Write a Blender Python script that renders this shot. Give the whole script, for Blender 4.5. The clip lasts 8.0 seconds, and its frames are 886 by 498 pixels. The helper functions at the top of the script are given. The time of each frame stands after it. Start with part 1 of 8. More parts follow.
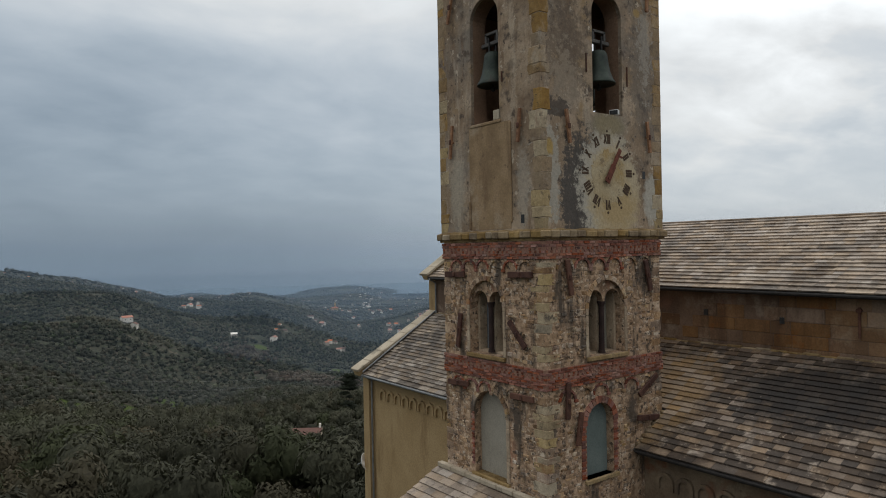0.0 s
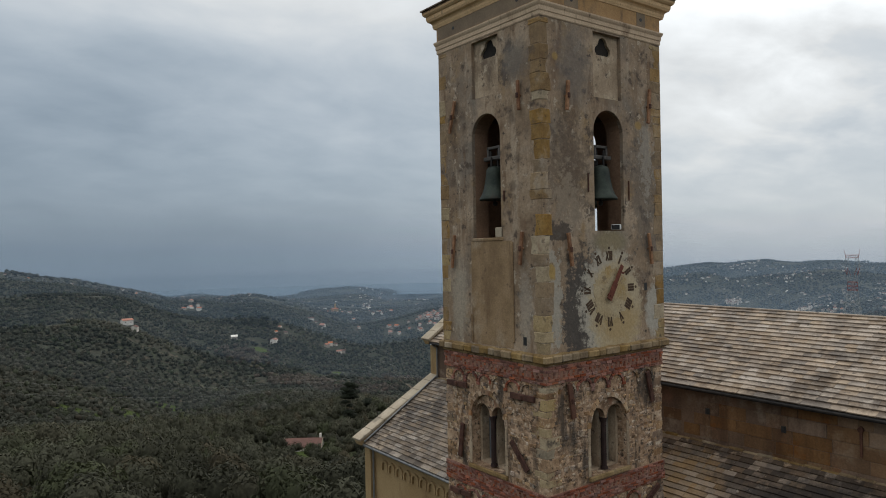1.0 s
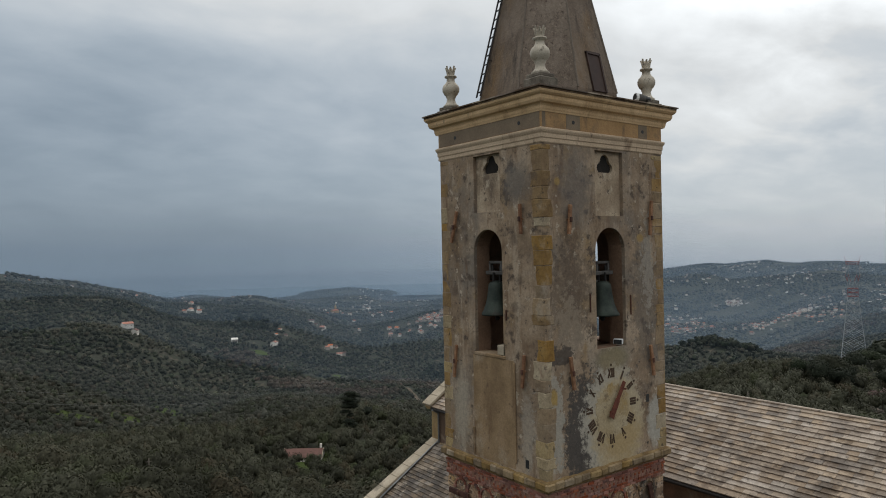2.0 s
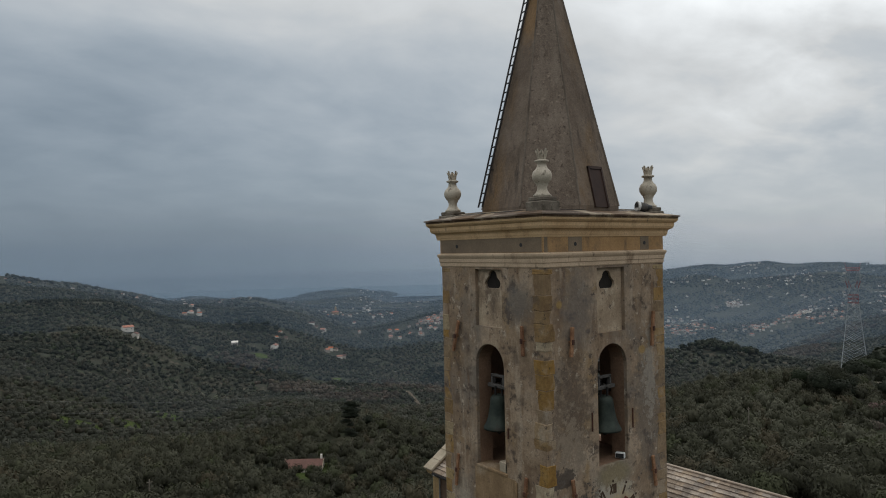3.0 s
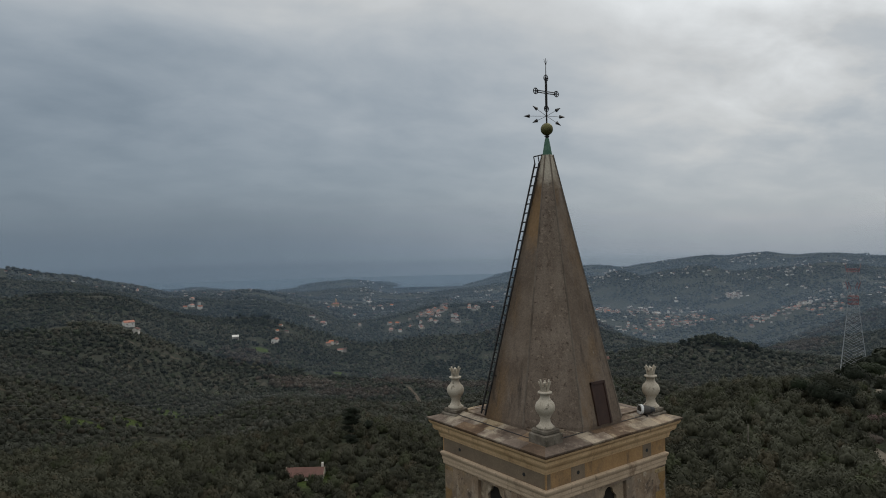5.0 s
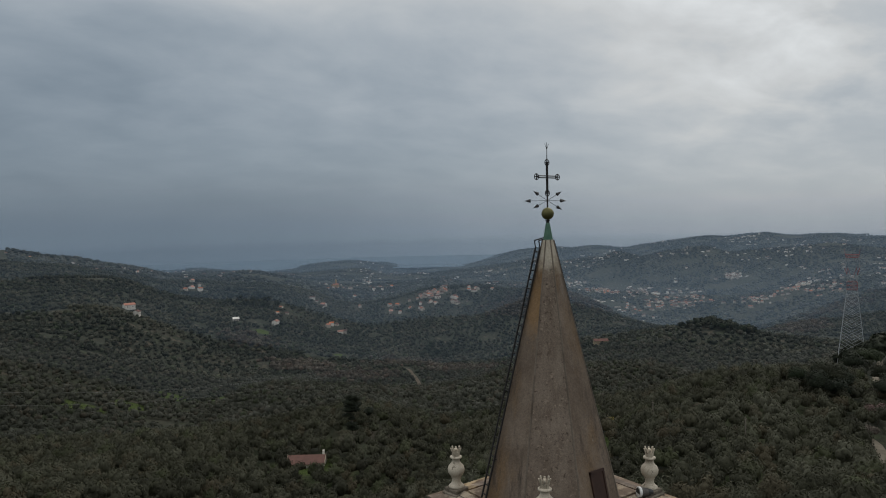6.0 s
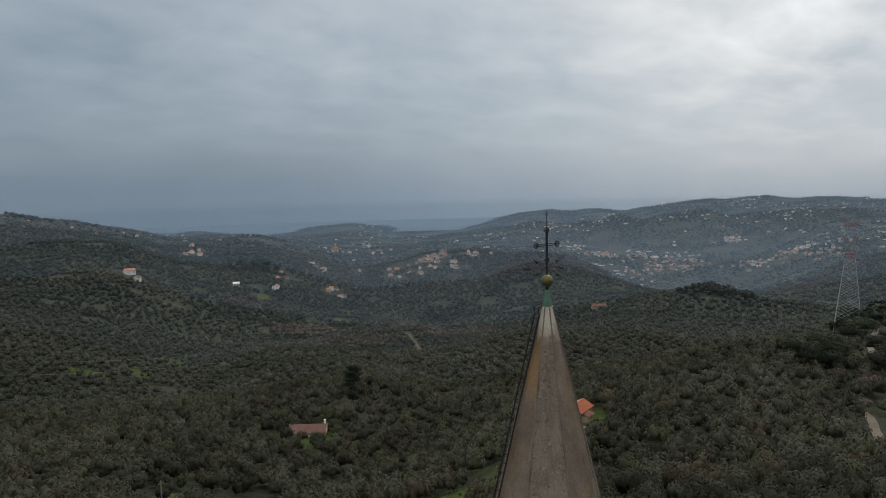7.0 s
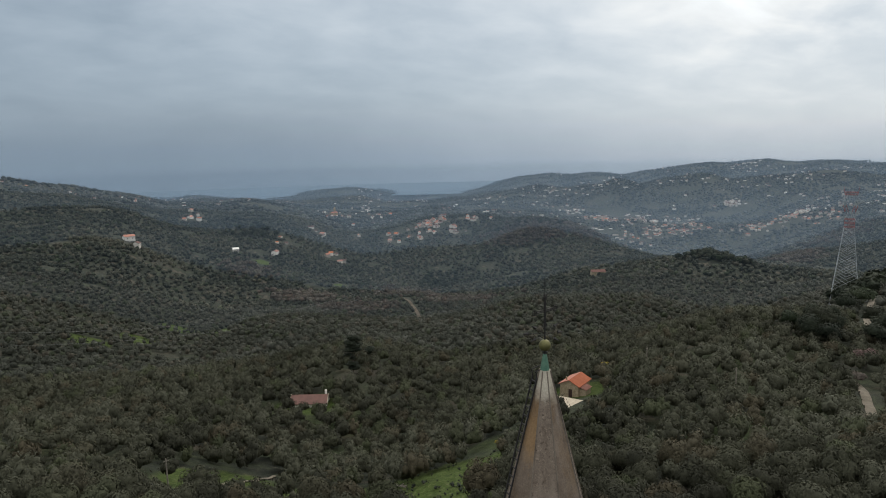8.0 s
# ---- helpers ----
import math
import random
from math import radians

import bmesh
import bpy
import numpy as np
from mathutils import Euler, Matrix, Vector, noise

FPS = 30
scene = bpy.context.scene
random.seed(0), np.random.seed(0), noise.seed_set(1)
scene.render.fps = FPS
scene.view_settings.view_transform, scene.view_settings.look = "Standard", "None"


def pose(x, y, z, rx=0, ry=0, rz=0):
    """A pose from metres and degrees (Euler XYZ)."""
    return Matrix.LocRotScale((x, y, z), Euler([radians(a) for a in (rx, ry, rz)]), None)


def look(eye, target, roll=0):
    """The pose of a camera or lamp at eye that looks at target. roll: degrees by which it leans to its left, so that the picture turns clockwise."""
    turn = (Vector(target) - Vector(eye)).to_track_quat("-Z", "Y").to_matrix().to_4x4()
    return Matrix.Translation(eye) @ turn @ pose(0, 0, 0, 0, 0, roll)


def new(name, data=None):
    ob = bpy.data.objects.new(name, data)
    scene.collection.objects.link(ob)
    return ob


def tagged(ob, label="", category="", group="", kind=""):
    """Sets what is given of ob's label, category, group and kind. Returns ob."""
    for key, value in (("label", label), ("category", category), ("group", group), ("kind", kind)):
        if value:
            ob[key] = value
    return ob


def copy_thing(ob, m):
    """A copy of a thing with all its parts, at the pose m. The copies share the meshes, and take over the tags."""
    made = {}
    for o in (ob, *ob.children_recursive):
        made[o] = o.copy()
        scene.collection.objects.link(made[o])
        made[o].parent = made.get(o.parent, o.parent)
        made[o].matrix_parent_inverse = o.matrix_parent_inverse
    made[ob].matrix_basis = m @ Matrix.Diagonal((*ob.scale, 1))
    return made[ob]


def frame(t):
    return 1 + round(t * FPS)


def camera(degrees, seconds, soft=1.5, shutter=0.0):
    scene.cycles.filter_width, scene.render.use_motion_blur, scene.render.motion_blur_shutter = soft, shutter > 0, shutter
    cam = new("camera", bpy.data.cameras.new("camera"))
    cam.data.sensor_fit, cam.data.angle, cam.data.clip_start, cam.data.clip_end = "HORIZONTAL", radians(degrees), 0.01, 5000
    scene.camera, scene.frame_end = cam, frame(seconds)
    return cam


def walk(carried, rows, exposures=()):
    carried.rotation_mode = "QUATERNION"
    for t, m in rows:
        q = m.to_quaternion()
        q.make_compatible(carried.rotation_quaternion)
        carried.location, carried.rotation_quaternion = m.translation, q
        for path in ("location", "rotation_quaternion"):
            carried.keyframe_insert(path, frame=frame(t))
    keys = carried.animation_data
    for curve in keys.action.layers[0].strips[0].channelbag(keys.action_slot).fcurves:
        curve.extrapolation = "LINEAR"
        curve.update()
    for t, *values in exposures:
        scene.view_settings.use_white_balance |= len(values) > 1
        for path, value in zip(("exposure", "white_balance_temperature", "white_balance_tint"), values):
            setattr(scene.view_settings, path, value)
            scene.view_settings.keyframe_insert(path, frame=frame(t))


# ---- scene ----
cam = camera(65.95, 8.0, 1.0)
PATH = [
    (0, (-13.315, -13.310, 0.207), (-7.3459, -5.2871, 0.1869), -1.072),
    (0.5, (-13.328, -13.325, 1.939), (-7.3602, -5.3012, 1.9191), -1.085),
    (1, (-13.338, -13.337, 3.673), (-7.3704, -5.3131, 3.6528), -1.098),
    (1.5, (-13.343, -13.348, 5.413), (-7.3764, -5.3227, 5.3950), -1.112),
    (3, (-13.333, -13.365, 10.581), (-7.3695, -5.3381, 10.5757), -1.152),
    (3.5, (-13.321, -13.367, 12.290), (-7.3589, -5.3387, 12.2868), -1.165),
    (4, (-13.306, -13.366, 14.010), (-7.3442, -5.3371, 14.0042), -1.178),
    (4.5, (-13.286, -13.363, 15.710), (-7.3254, -5.3335, 15.6380), -1.192),
    (6, (-13.201, -13.340, 20.768), (-7.2498, -5.3166, 20.3165), -1.232),
    (6.5, (-13.165, -13.328, 22.460), (-7.2239, -5.3167, 21.7360), -1.245),
    (7, (-13.124, -13.313, 24.144), (-7.1982, -5.3204, 23.1486), -1.258),
    (7.5, (-13.080, -13.297, 25.854), (-7.1727, -5.3278, 24.5887), -1.272),
    (8, (-13.031, -13.278, 27.527), (-7.1469, -5.3381, 25.9981), -1.285),
]
walk(cam, [(t, look(eye, target, roll)) for t, eye, target, roll in PATH],
     exposures=[(0.0, 0.55), (1.5, 0.52), (3.5, 0.2), (4.5, 0.14), (6.0, 0.15), (6.5, 0.28), (7.2, 0.55), (8.0, 0.77)])

# ---- light ----
SUN_AZIMUTH, SUN_HEIGHT = radians(66), radians(34)   # azimuth from +y towards +x
SUN_WAY = Vector((math.sin(SUN_AZIMUTH) * math.cos(SUN_HEIGHT), math.cos(SUN_AZIMUTH) * math.cos(SUN_HEIGHT), math.sin(SUN_HEIGHT)))
GLOW_WAY = Vector((math.sin(radians(66)) * math.cos(radians(17)), math.cos(radians(66)) * math.cos(radians(17)), math.sin(radians(17))))


class Nodes:
    """A small helper that adds nodes to a tree and links them."""

    def __init__(self, tree):
        self.tree = tree
        tree.nodes.clear()

    def add(self, kind, values=(), operation=""):
        node = self.tree.nodes.new(kind)
        if operation:
            node.operation = operation
        for key, value in dict(values).items():
            if isinstance(value, bpy.types.NodeSocket):
                self.tree.links.new(value, node.inputs[key])
            else:
                node.inputs[key].default_value = value
        return node

    def math(self, op, a, b=0.0, c=0.0):
        return self.add("ShaderNodeMath", {0: a, 1: b, 2: c}, operation=op).outputs[0]

    def ramp(self, fac, stops, mode="LINEAR"):
        node = self.add("ShaderNodeValToRGB", {"Fac": fac})
        node.color_ramp.interpolation = mode
        els = node.color_ramp.elements
        while len(els) < len(stops):
            els.new(0.5)
        for el, (at, colour) in zip(els, stops):
            el.position = at
            el.color = (*colour, 1) if len(colour) == 3 else colour
        return node.outputs["Color"]

    def grey(self, fac, lo, hi, a=0.0, b=1.0):
        return self.add("ShaderNodeMapRange", {"Value": fac, "From Min": lo, "From Max": hi, "To Min": a, "To Max": b}).outputs[0]

    def mix(self, fac, a, b, blend="MIX"):
        node = self.add("ShaderNodeMix")
        node.data_type, node.blend_type = "RGBA", blend
        for key, value in ((0, fac), (6, a), (7, b)):
            if isinstance(value, bpy.types.NodeSocket):
                self.tree.links.new(value, node.inputs[key])
            elif key and len(value) == 3:
                node.inputs[key].default_value = (*value, 1)
            else:
                node.inputs[key].default_value = value
        return node.outputs[2]


def overcast_sky():
    world = bpy.data.worlds.new("overcast_sky")
    scene.world = world
    world.use_nodes = True
    n = Nodes(world.node_tree)
    way = n.add("ShaderNodeTexCoord").outputs["Generated"]
    part_xyz = n.add("ShaderNodeSeparateXYZ", {0: way})
    z = part_xyz.outputs[2]
    sky = n.add("ShaderNodeTexSky")
    sky.sky_type, sky.sun_disc, sky.sun_elevation, sky.sun_rotation = "NISHITA", False, SUN_HEIGHT, SUN_AZIMUTH
    # flat cloud layer: the way meets a plane overhead
    up = n.math("ADD", n.math("MAXIMUM", z, 0.0), 0.27)
    u = n.math("DIVIDE", part_xyz.outputs[0], up)
    v = n.math("DIVIDE", part_xyz.outputs[1], up)
    flat = n.add("ShaderNodeCombineXYZ", {0: u, 1: v, 2: 0.0}).outputs[0]
    turned = n.add("ShaderNodeMapping", {"Vector": flat, "Rotation": (0, 0, radians(30)), "Scale": (0.8, 1.0, 1.0), "Location": (3.3, 1.2, 0)}).outputs[0]
    big = n.add("ShaderNodeTexNoise", {"Vector": turned, "Scale": 1.2, "Detail": 6.0, "Roughness": 0.52, "Distortion": 0.3}).outputs[0]
    small = n.add("ShaderNodeTexNoise", {"Vector": turned, "Scale": 4.2, "Detail": 7.0, "Roughness": 0.52, "Distortion": 0.25}).outputs[0]
    cover = n.math("ADD", n.math("MULTIPLY", big, 0.62), n.math("MULTIPLY", small, 0.38))
    shade = n.grey(cover, 0.33, 0.68, -1.0, 1.0)
    # bright clearing where the sun stands behind the cloud
    glow = n.add("ShaderNodeVectorMath", {0: way, 1: tuple(GLOW_WAY)}, operation="DOT_PRODUCT").outputs["Value"]
    wide = n.math("POWER", n.math("MAXIMUM", glow, 0.0), 7.0)
    tight = n.math("POWER", n.math("MAXIMUM", glow, 0.0), 60.0)
    rise = n.grey(z, 0.0, 0.45)
    dome = n.grey(z, 0.25, 1.0)
    level = n.math("ADD", n.math("ADD", 0.184, n.math("MULTIPLY", rise, 0.255)), n.math("MULTIPLY", dome, 0.72))
    level = n.math("ADD", level, n.math("MULTIPLY", wide, n.grey(z, 0.0, 0.14, 0.29, 0.2)))
    level = n.math("ADD", level, n.math("MULTIPLY", n.math("MULTIPLY", tight, n.grey(cover, 0.42, 0.62)), 0.19))
    level = n.math("MULTIPLY", level, n.grey(z, -0.027, -0.036, 1.0, 0.84))
    swing = n.math("MULTIPLY", shade, n.grey(z, 0.0, 0.16, 0.05, 0.21))
    level = n.math("MULTIPLY", level, n.math("ADD", 1.0, swing))
    tone = n.mix(n.grey(level, 0.16, 0.5), (0.705, 0.93, 1.17), (0.962, 1.0, 1.02))
    cloud = n.add("ShaderNodeVectorMath", {0: tone, "Scale": level}, operation="SCALE").outputs[0]
    clear = n.add("ShaderNodeVectorMath", {0: sky.outputs[0], "Scale": 0.1}, operation="SCALE").outputs[0]
    back = n.add("ShaderNodeBackground", {"Color": n.mix(0.97, clear, cloud), "Strength": 1.0})
    n.add("ShaderNodeOutputWorld", {"Surface": back.outputs[0]})


overcast_sky()
sun = new("sun", bpy.data.lights.new("sun", "SUN"))
sun.data.energy, sun.data.angle, sun.data.color = 0.7, radians(25), (1.0, 0.94, 0.85)
sun.matrix_world = look(SUN_WAY * 100, (0, 0, 0))


# ---- materials ----
def surface(name, stops, scale=1.5, rough=0.9, bump=0.3, grain=25.0, stretch=(1, 1, 1), layers=(), spots=(), vary=0.0, metal=0.0, tint=0.0, specular=0.3):
    """Worn surface: a ramp over coarse noise, fine grain, further stain layers of (colour, scale, from, to, stretch),
    spots of (colour, centre, radii, raggedness, softness, strength), and a tone that differs from piece to piece (vary)."""
    m = bpy.data.materials.new(name)
    m.use_nodes = True
    n = Nodes(m.node_tree)
    place = n.add("ShaderNodeNewGeometry")
    at = n.add("ShaderNodeMapping", {"Vector": place.outputs["Position"], "Scale": stretch}).outputs[0]
    rnd = n.math("FRACT", n.math("ADD", n.add("ShaderNodeObjectInfo").outputs["Random"], place.outputs["Random Per Island"]))
    coarse = n.add("ShaderNodeTexNoise", {"Vector": at, "Scale": scale, "Detail": 9.0, "Roughness": 0.62}).outputs[0]
    if vary:
        coarse = n.math("ADD", coarse, n.math("MULTIPLY", n.math("SUBTRACT", rnd, 0.5), vary))
    colour = n.ramp(coarse, stops)
    for tone, size, lo, hi, pull in layers:
        warped = n.add("ShaderNodeMapping", {"Vector": place.outputs["Position"], "Scale": pull, "Location": (size * 7.1, size * 3.7, size)}).outputs[0]
        mask = n.add("ShaderNodeTexNoise", {"Vector": warped, "Scale": size, "Detail": 10.0, "Roughness": 0.66}).outputs[0]
        colour = n.mix(n.grey(mask, lo, hi), colour, tone)
    for tone, centre, radii, ragged, soft, strength in spots:
        off = n.add("ShaderNodeVectorMath", {0: place.outputs["Position"], 1: centre}, operation="SUBTRACT").outputs[0]
        off = n.add("ShaderNodeVectorMath", {0: off, 1: radii}, operation="DIVIDE").outputs[0]
        dist = n.add("ShaderNodeVectorMath", {0: off}, operation="LENGTH").outputs["Value"]
        edge = n.add("ShaderNodeTexNoise", {"Vector": place.outputs["Position"], "Scale": 3.4, "Detail": 12.0, "Roughness": 0.74}).outputs[0]
        dist = n.math("ADD", dist, n.math("MULTIPLY", n.math("SUBTRACT", edge, 0.5), ragged))
        colour = n.mix(n.grey(dist, 1.0, 1.0 - soft, 0.0, strength), colour, tone)
    fine = n.add("ShaderNodeTexNoise", {"Vector": place.outputs["Position"], "Scale": grain, "Detail": 6.0, "Roughness": 0.7}).outputs[0]
    colour = n.mix(0.8, colour, n.ramp(fine, [(0.25, (0.62,) * 3), (0.75, (1.25,) * 3)]), "MULTIPLY")
    if tint:
        hue = n.add("ShaderNodeHueSaturation", {"Color": colour, "Value": n.grey(rnd, 0, 1, 1 - tint, 1 + tint), "Saturation": n.grey(n.math("FRACT", n.math("MULTIPLY", rnd, 7.3)), 0, 1, 0.75, 1.2)})
        colour = hue.outputs[0]
    height = n.math("ADD", n.math("MULTIPLY", coarse, 0.6), n.math("MULTIPLY", fine, 0.4))
    relief = n.add("ShaderNodeBump", {"Height": height, "Strength": bump, "Distance": 0.04})
    shader = n.add("ShaderNodeBsdfPrincipled", {"Base Color": colour, "Roughness": n.grey(fine, 0.2, 0.8, rough - 0.08, min(1.0, rough + 0.08)), "Metallic": metal, "Specular IOR Level": specular, "Normal": relief.outputs[0]})
    n.add("ShaderNodeOutputMaterial", {"Surface": shader.outputs[0]})
    return m


ONE = (1, 1, 1)
DRIP = (1.6, 1.6, 0.35)
# stains of (colour, centre, radii, raggedness, softness, strength)
WIDE_STAINS = [((0.155, 0.13, 0.11), (1.35, 0, 8.8), (0.95, 1, 1.5), 2.0, 0.6, 0.75),
    ((0.115, 0.084, 0.06), (1.0, 0, 5.7), (0.95, 1, 1.7), 4.2, 0.35, 0.7),
    ((0.37, 0.3, 0.22), (0.95, 0, 4.9), (0.5, 1, 0.9), 8.0, 0.2, 0.4),
    ((0.16, 0.14, 0.12), (0, 1.05, 9.0), (1, 0.75, 0.8), 1.6, 0.6, 0.75),
    ((0.33, 0.285, 0.22), (0, 3.75, 2.0), (1, 0.5, 1.6), 1.8, 0.5, 0.7),
    ((0.34, 0.295, 0.235), (0, 0.75, 1.9), (1, 0.35, 1.5), 2.2, 0.5, 0.6),
    ((0.21, 0.19, 0.145), (2.8, 0, 3.75), (1.1, 1, 0.5), 1.0, 0.5, 0.7),
    ((0.066, 0.058, 0.052), (1.95, 0, 1.6), (1.42, 1, 1.95), 2.4, 0.14, 0.92)]
CLOCK_STAINS = [((0.36, 0.325, 0.265), (0.4, 0, 2.2), (0.3, 1, 1.6), 5.5, 0.15, 0.85),
    ((0.42, 0.375, 0.3), (2.75, 0, 1.9), (1.42, 1, 1.75), 1.5, 0.12, 0.9),
    ((0.43, 0.345, 0.22), (3.0, 0, 1.75), (1.3, 1, 1.65), 1.3, 0.2, 0.9),
    ((0.38, 0.265, 0.12), (3.15, 0, 1.35), (1.15, 1, 0.9), 1.6, 0.5, 0.75),
    ((0.13, 0.108, 0.088), (4.4, 0, 5.5), (0.7, 1, 2.2), 3.4, 0.3, 0.65),
    ((0.4, 0.36, 0.3), (4.6, 0, 6.6), (0.35, 1, 1.5), 7.0, 0.25, 0.45),
    ((0.4, 0.37, 0.31), (4.85, 0, 1.6), (0.5, 1, 0.9), 1.4, 0.25, 0.85)]
SMALL_STAINS = [((0.26, 0.2, 0.095), (2.8, 0, 3.75), (0.8, 1, 0.4), 0.9, 0.4, 0.5),
    ((0.07, 0.055, 0.045), (0.55, 0, 4.05), (0.6, 1, 0.3), 3.0, 0.2, 0.85),
    ((0.36, 0.23, 0.06), (0.3, 0, 2.95), (0.18, 1, 0.28), 1.6, 0.3, 0.85),
    ((0.33, 0.215, 0.075), (4.21, 0, 7.34), (0.2, 1, 0.16), 0.9, 0.4, 0.8),
    ((0.33, 0.215, 0.075), (0.58, 0, 8.95), (0.14, 1, 0.14), 0.9, 0.4, 0.8)]
DABS = [((0.11, 0.08, 0.058), (0, y, z), (1, 0.19, 0.22), 1.8, 0.6, 0.6) for y, z in ((3.45, 7.81), (3.38, 7.37), (3.87, 6.87), (3.33, 6.74), (1.18, 7.36), (0.95, 6.2), (3.99, 5.75), (3.61, 5.01), (1.17, 5.41))]
PLASTER = surface("aged_plaster", [(0.36, (0.18, 0.123, 0.078)), (0.45, (0.253, 0.179, 0.117)), (0.53, (0.31, 0.226, 0.151)), (0.63, (0.39, 0.295, 0.205))], 0.6, 0.95, 0.9, 10,
                  layers=[((0.195, 0.158, 0.124), 0.5, 0.5, 0.64, ONE), ((0.4, 0.32, 0.235), 1.0, 0.54, 0.68, (1.6, 1.6, 0.4)), ((0.175, 0.112, 0.068), 1.3, 0.53, 0.66, DRIP), ((0.285, 0.19, 0.098), 0.9, 0.55, 0.68, ONE),
                          ((0.095, 0.07, 0.052), 2.1, 0.55, 0.65, ONE), ((0.44, 0.36, 0.27), 3.3, 0.6, 0.66, ONE), ((0.08, 0.06, 0.046), 5.0, 0.6, 0.67, ONE)],
                  spots=WIDE_STAINS + CLOCK_STAINS + SMALL_STAINS + DABS)
PLASTER_SMOOTH = surface("ochre_plaster_panel", [(0.3, (0.1897, 0.1226, 0.06633)), (0.5, (0.2623, 0.1745, 0.09476)), (0.7, (0.3181, 0.2181, 0.1279))], 1.2, 0.95, 0.5, 18,
                         layers=[((0.173, 0.1091, 0.06065), 1.4, 0.5, 0.66, DRIP), ((0.1451, 0.09349, 0.05686), 3.4, 0.58, 0.68, ONE), ((0.3348, 0.2545, 0.1706), 0.8, 0.56, 0.68, ONE)])
NICHE = surface("pale_niche_plaster", [(0.36, (0.273, 0.2007, 0.1344)), (0.5, (0.3575, 0.2692, 0.1824)), (0.63, (0.455, 0.3556, 0.2496))], 1.3, 0.95, 0.6, 16, layers=[((0.169, 0.1245, 0.0876), 1.5, 0.52, 0.66, (1.2, 1.2, 0.6)), ((0.468, 0.381, 0.276), 2.4, 0.56, 0.66, ONE), ((0.13, 0.09652, 0.0696), 4.0, 0.58, 0.66, ONE)])
CLOCK = surface("yellowed_dial_plaster", [(0.3, (0.3335, 0.2442, 0.128)), (0.5, (0.3967, 0.3102, 0.185)), (0.7, (0.4485, 0.3685, 0.245))], 1.0, 0.95, 0.6, 16,
                layers=[((0.1725, 0.1232, 0.078), 2.6, 0.57, 0.66, ONE), ((0.3565, 0.2442, 0.105), 0.9, 0.5, 0.64, ONE), ((0.23, 0.1705, 0.11), 5.0, 0.58, 0.66, ONE)])
HAND_RED = surface("dark_red_iron", [(0.3, (0.0867, 0.0266, 0.0168)), (0.7, (0.1734, 0.0532, 0.0315))], 5.0, 0.8, 0.3, 40)
NUMERAL = surface("dark_brown_paint", [(0.3, (0.05, 0.03, 0.018)), (0.7, (0.105, 0.065, 0.04))], 6.0, 0.9, 0.2, 30)
QUOIN = surface("ochre_quoin_stone", [(0.25, (0.15, 0.09, 0.042)), (0.48, (0.25, 0.156, 0.068)), (0.65, (0.29, 0.194, 0.096)), (0.8, (0.33, 0.238, 0.135))], 1.6, 0.92, 1.0, 12, vary=0.14, tint=0.08,
                layers=[((0.15, 0.104, 0.062), 2.1, 0.55, 0.66, ONE), ((0.32, 0.24, 0.155), 1.0, 0.55, 0.65, ONE), ((0.06, 0.045, 0.033), 4.5, 0.6, 0.67, ONE)])
QUOIN_PALE = surface("pale_buff_quoin_stone", [(0.25, (0.1938, 0.1406, 0.081)), (0.5, (0.3162, 0.2377, 0.135)), (0.75, (0.4284, 0.3346, 0.2025))], 2.2, 0.92, 0.9, 14, vary=0.16, tint=0.08,
                     layers=[((0.102, 0.0776, 0.054), 3.4, 0.57, 0.67, ONE), ((0.2448, 0.1358, 0.0765), 0.9, 0.57, 0.68, ONE)])
RUBBLE = surface("grey_brown_rubble_stone", [(0.2, (0.1326, 0.07968, 0.04823)), (0.42, (0.2366, 0.1507, 0.09282)), (0.58, (0.3315, 0.2208, 0.1365)), (0.8, (0.4794, 0.3408, 0.223))], 3.0, 0.94, 1.0, 14, vary=0.34, tint=0.14,
                 layers=[((0.2652, 0.1248, 0.0728), 0.9, 0.6, 0.7, ONE), ((0.51, 0.4032, 0.2867), 4.5, 0.55, 0.63, ONE), ((0.306, 0.2064, 0.09555), 1.4, 0.58, 0.68, ONE), ((0.0765, 0.05472, 0.03913), 6.0, 0.56, 0.63, ONE), ((0.0816, 0.06144, 0.0455), 1.0, 0.53, 0.64, DRIP)])
MORTAR = surface("lime_mortar", [(0.36, (0.1887, 0.1142, 0.06916)), (0.5, (0.3315, 0.216, 0.1329)), (0.63, (0.4998, 0.3456, 0.2275))], 4.0, 0.97, 1.3, 11,
                 layers=[((0.2856, 0.1392, 0.08372), 0.9, 0.6, 0.7, ONE), ((0.0816, 0.0576, 0.04095), 6.0, 0.54, 0.61, ONE), ((0.561, 0.4416, 0.3185), 5.0, 0.56, 0.64, ONE), ((0.0918, 0.0672, 0.04914), 1.0, 0.53, 0.64, DRIP)])
BRICK = surface("old_red_brick", [(0.2, (0.125, 0.04472, 0.02964)), (0.5, (0.225, 0.0774, 0.04836)), (0.8, (0.3, 0.129, 0.08424))], 1.6, 0.93, 0.6, 30, vary=0.4, tint=0.16,
                layers=[((0.264, 0.1445, 0.09953), 1.3, 0.54, 0.66, ONE), ((0.07544, 0.03756, 0.02746), 2.2, 0.57, 0.67, ONE)])
BRICK_BED = surface("brick_mortar_bed", [(0.3, (0.1656, 0.0792, 0.0531)), (0.7, (0.2815, 0.162, 0.1123))], 2.2, 0.96, 0.6, 22)
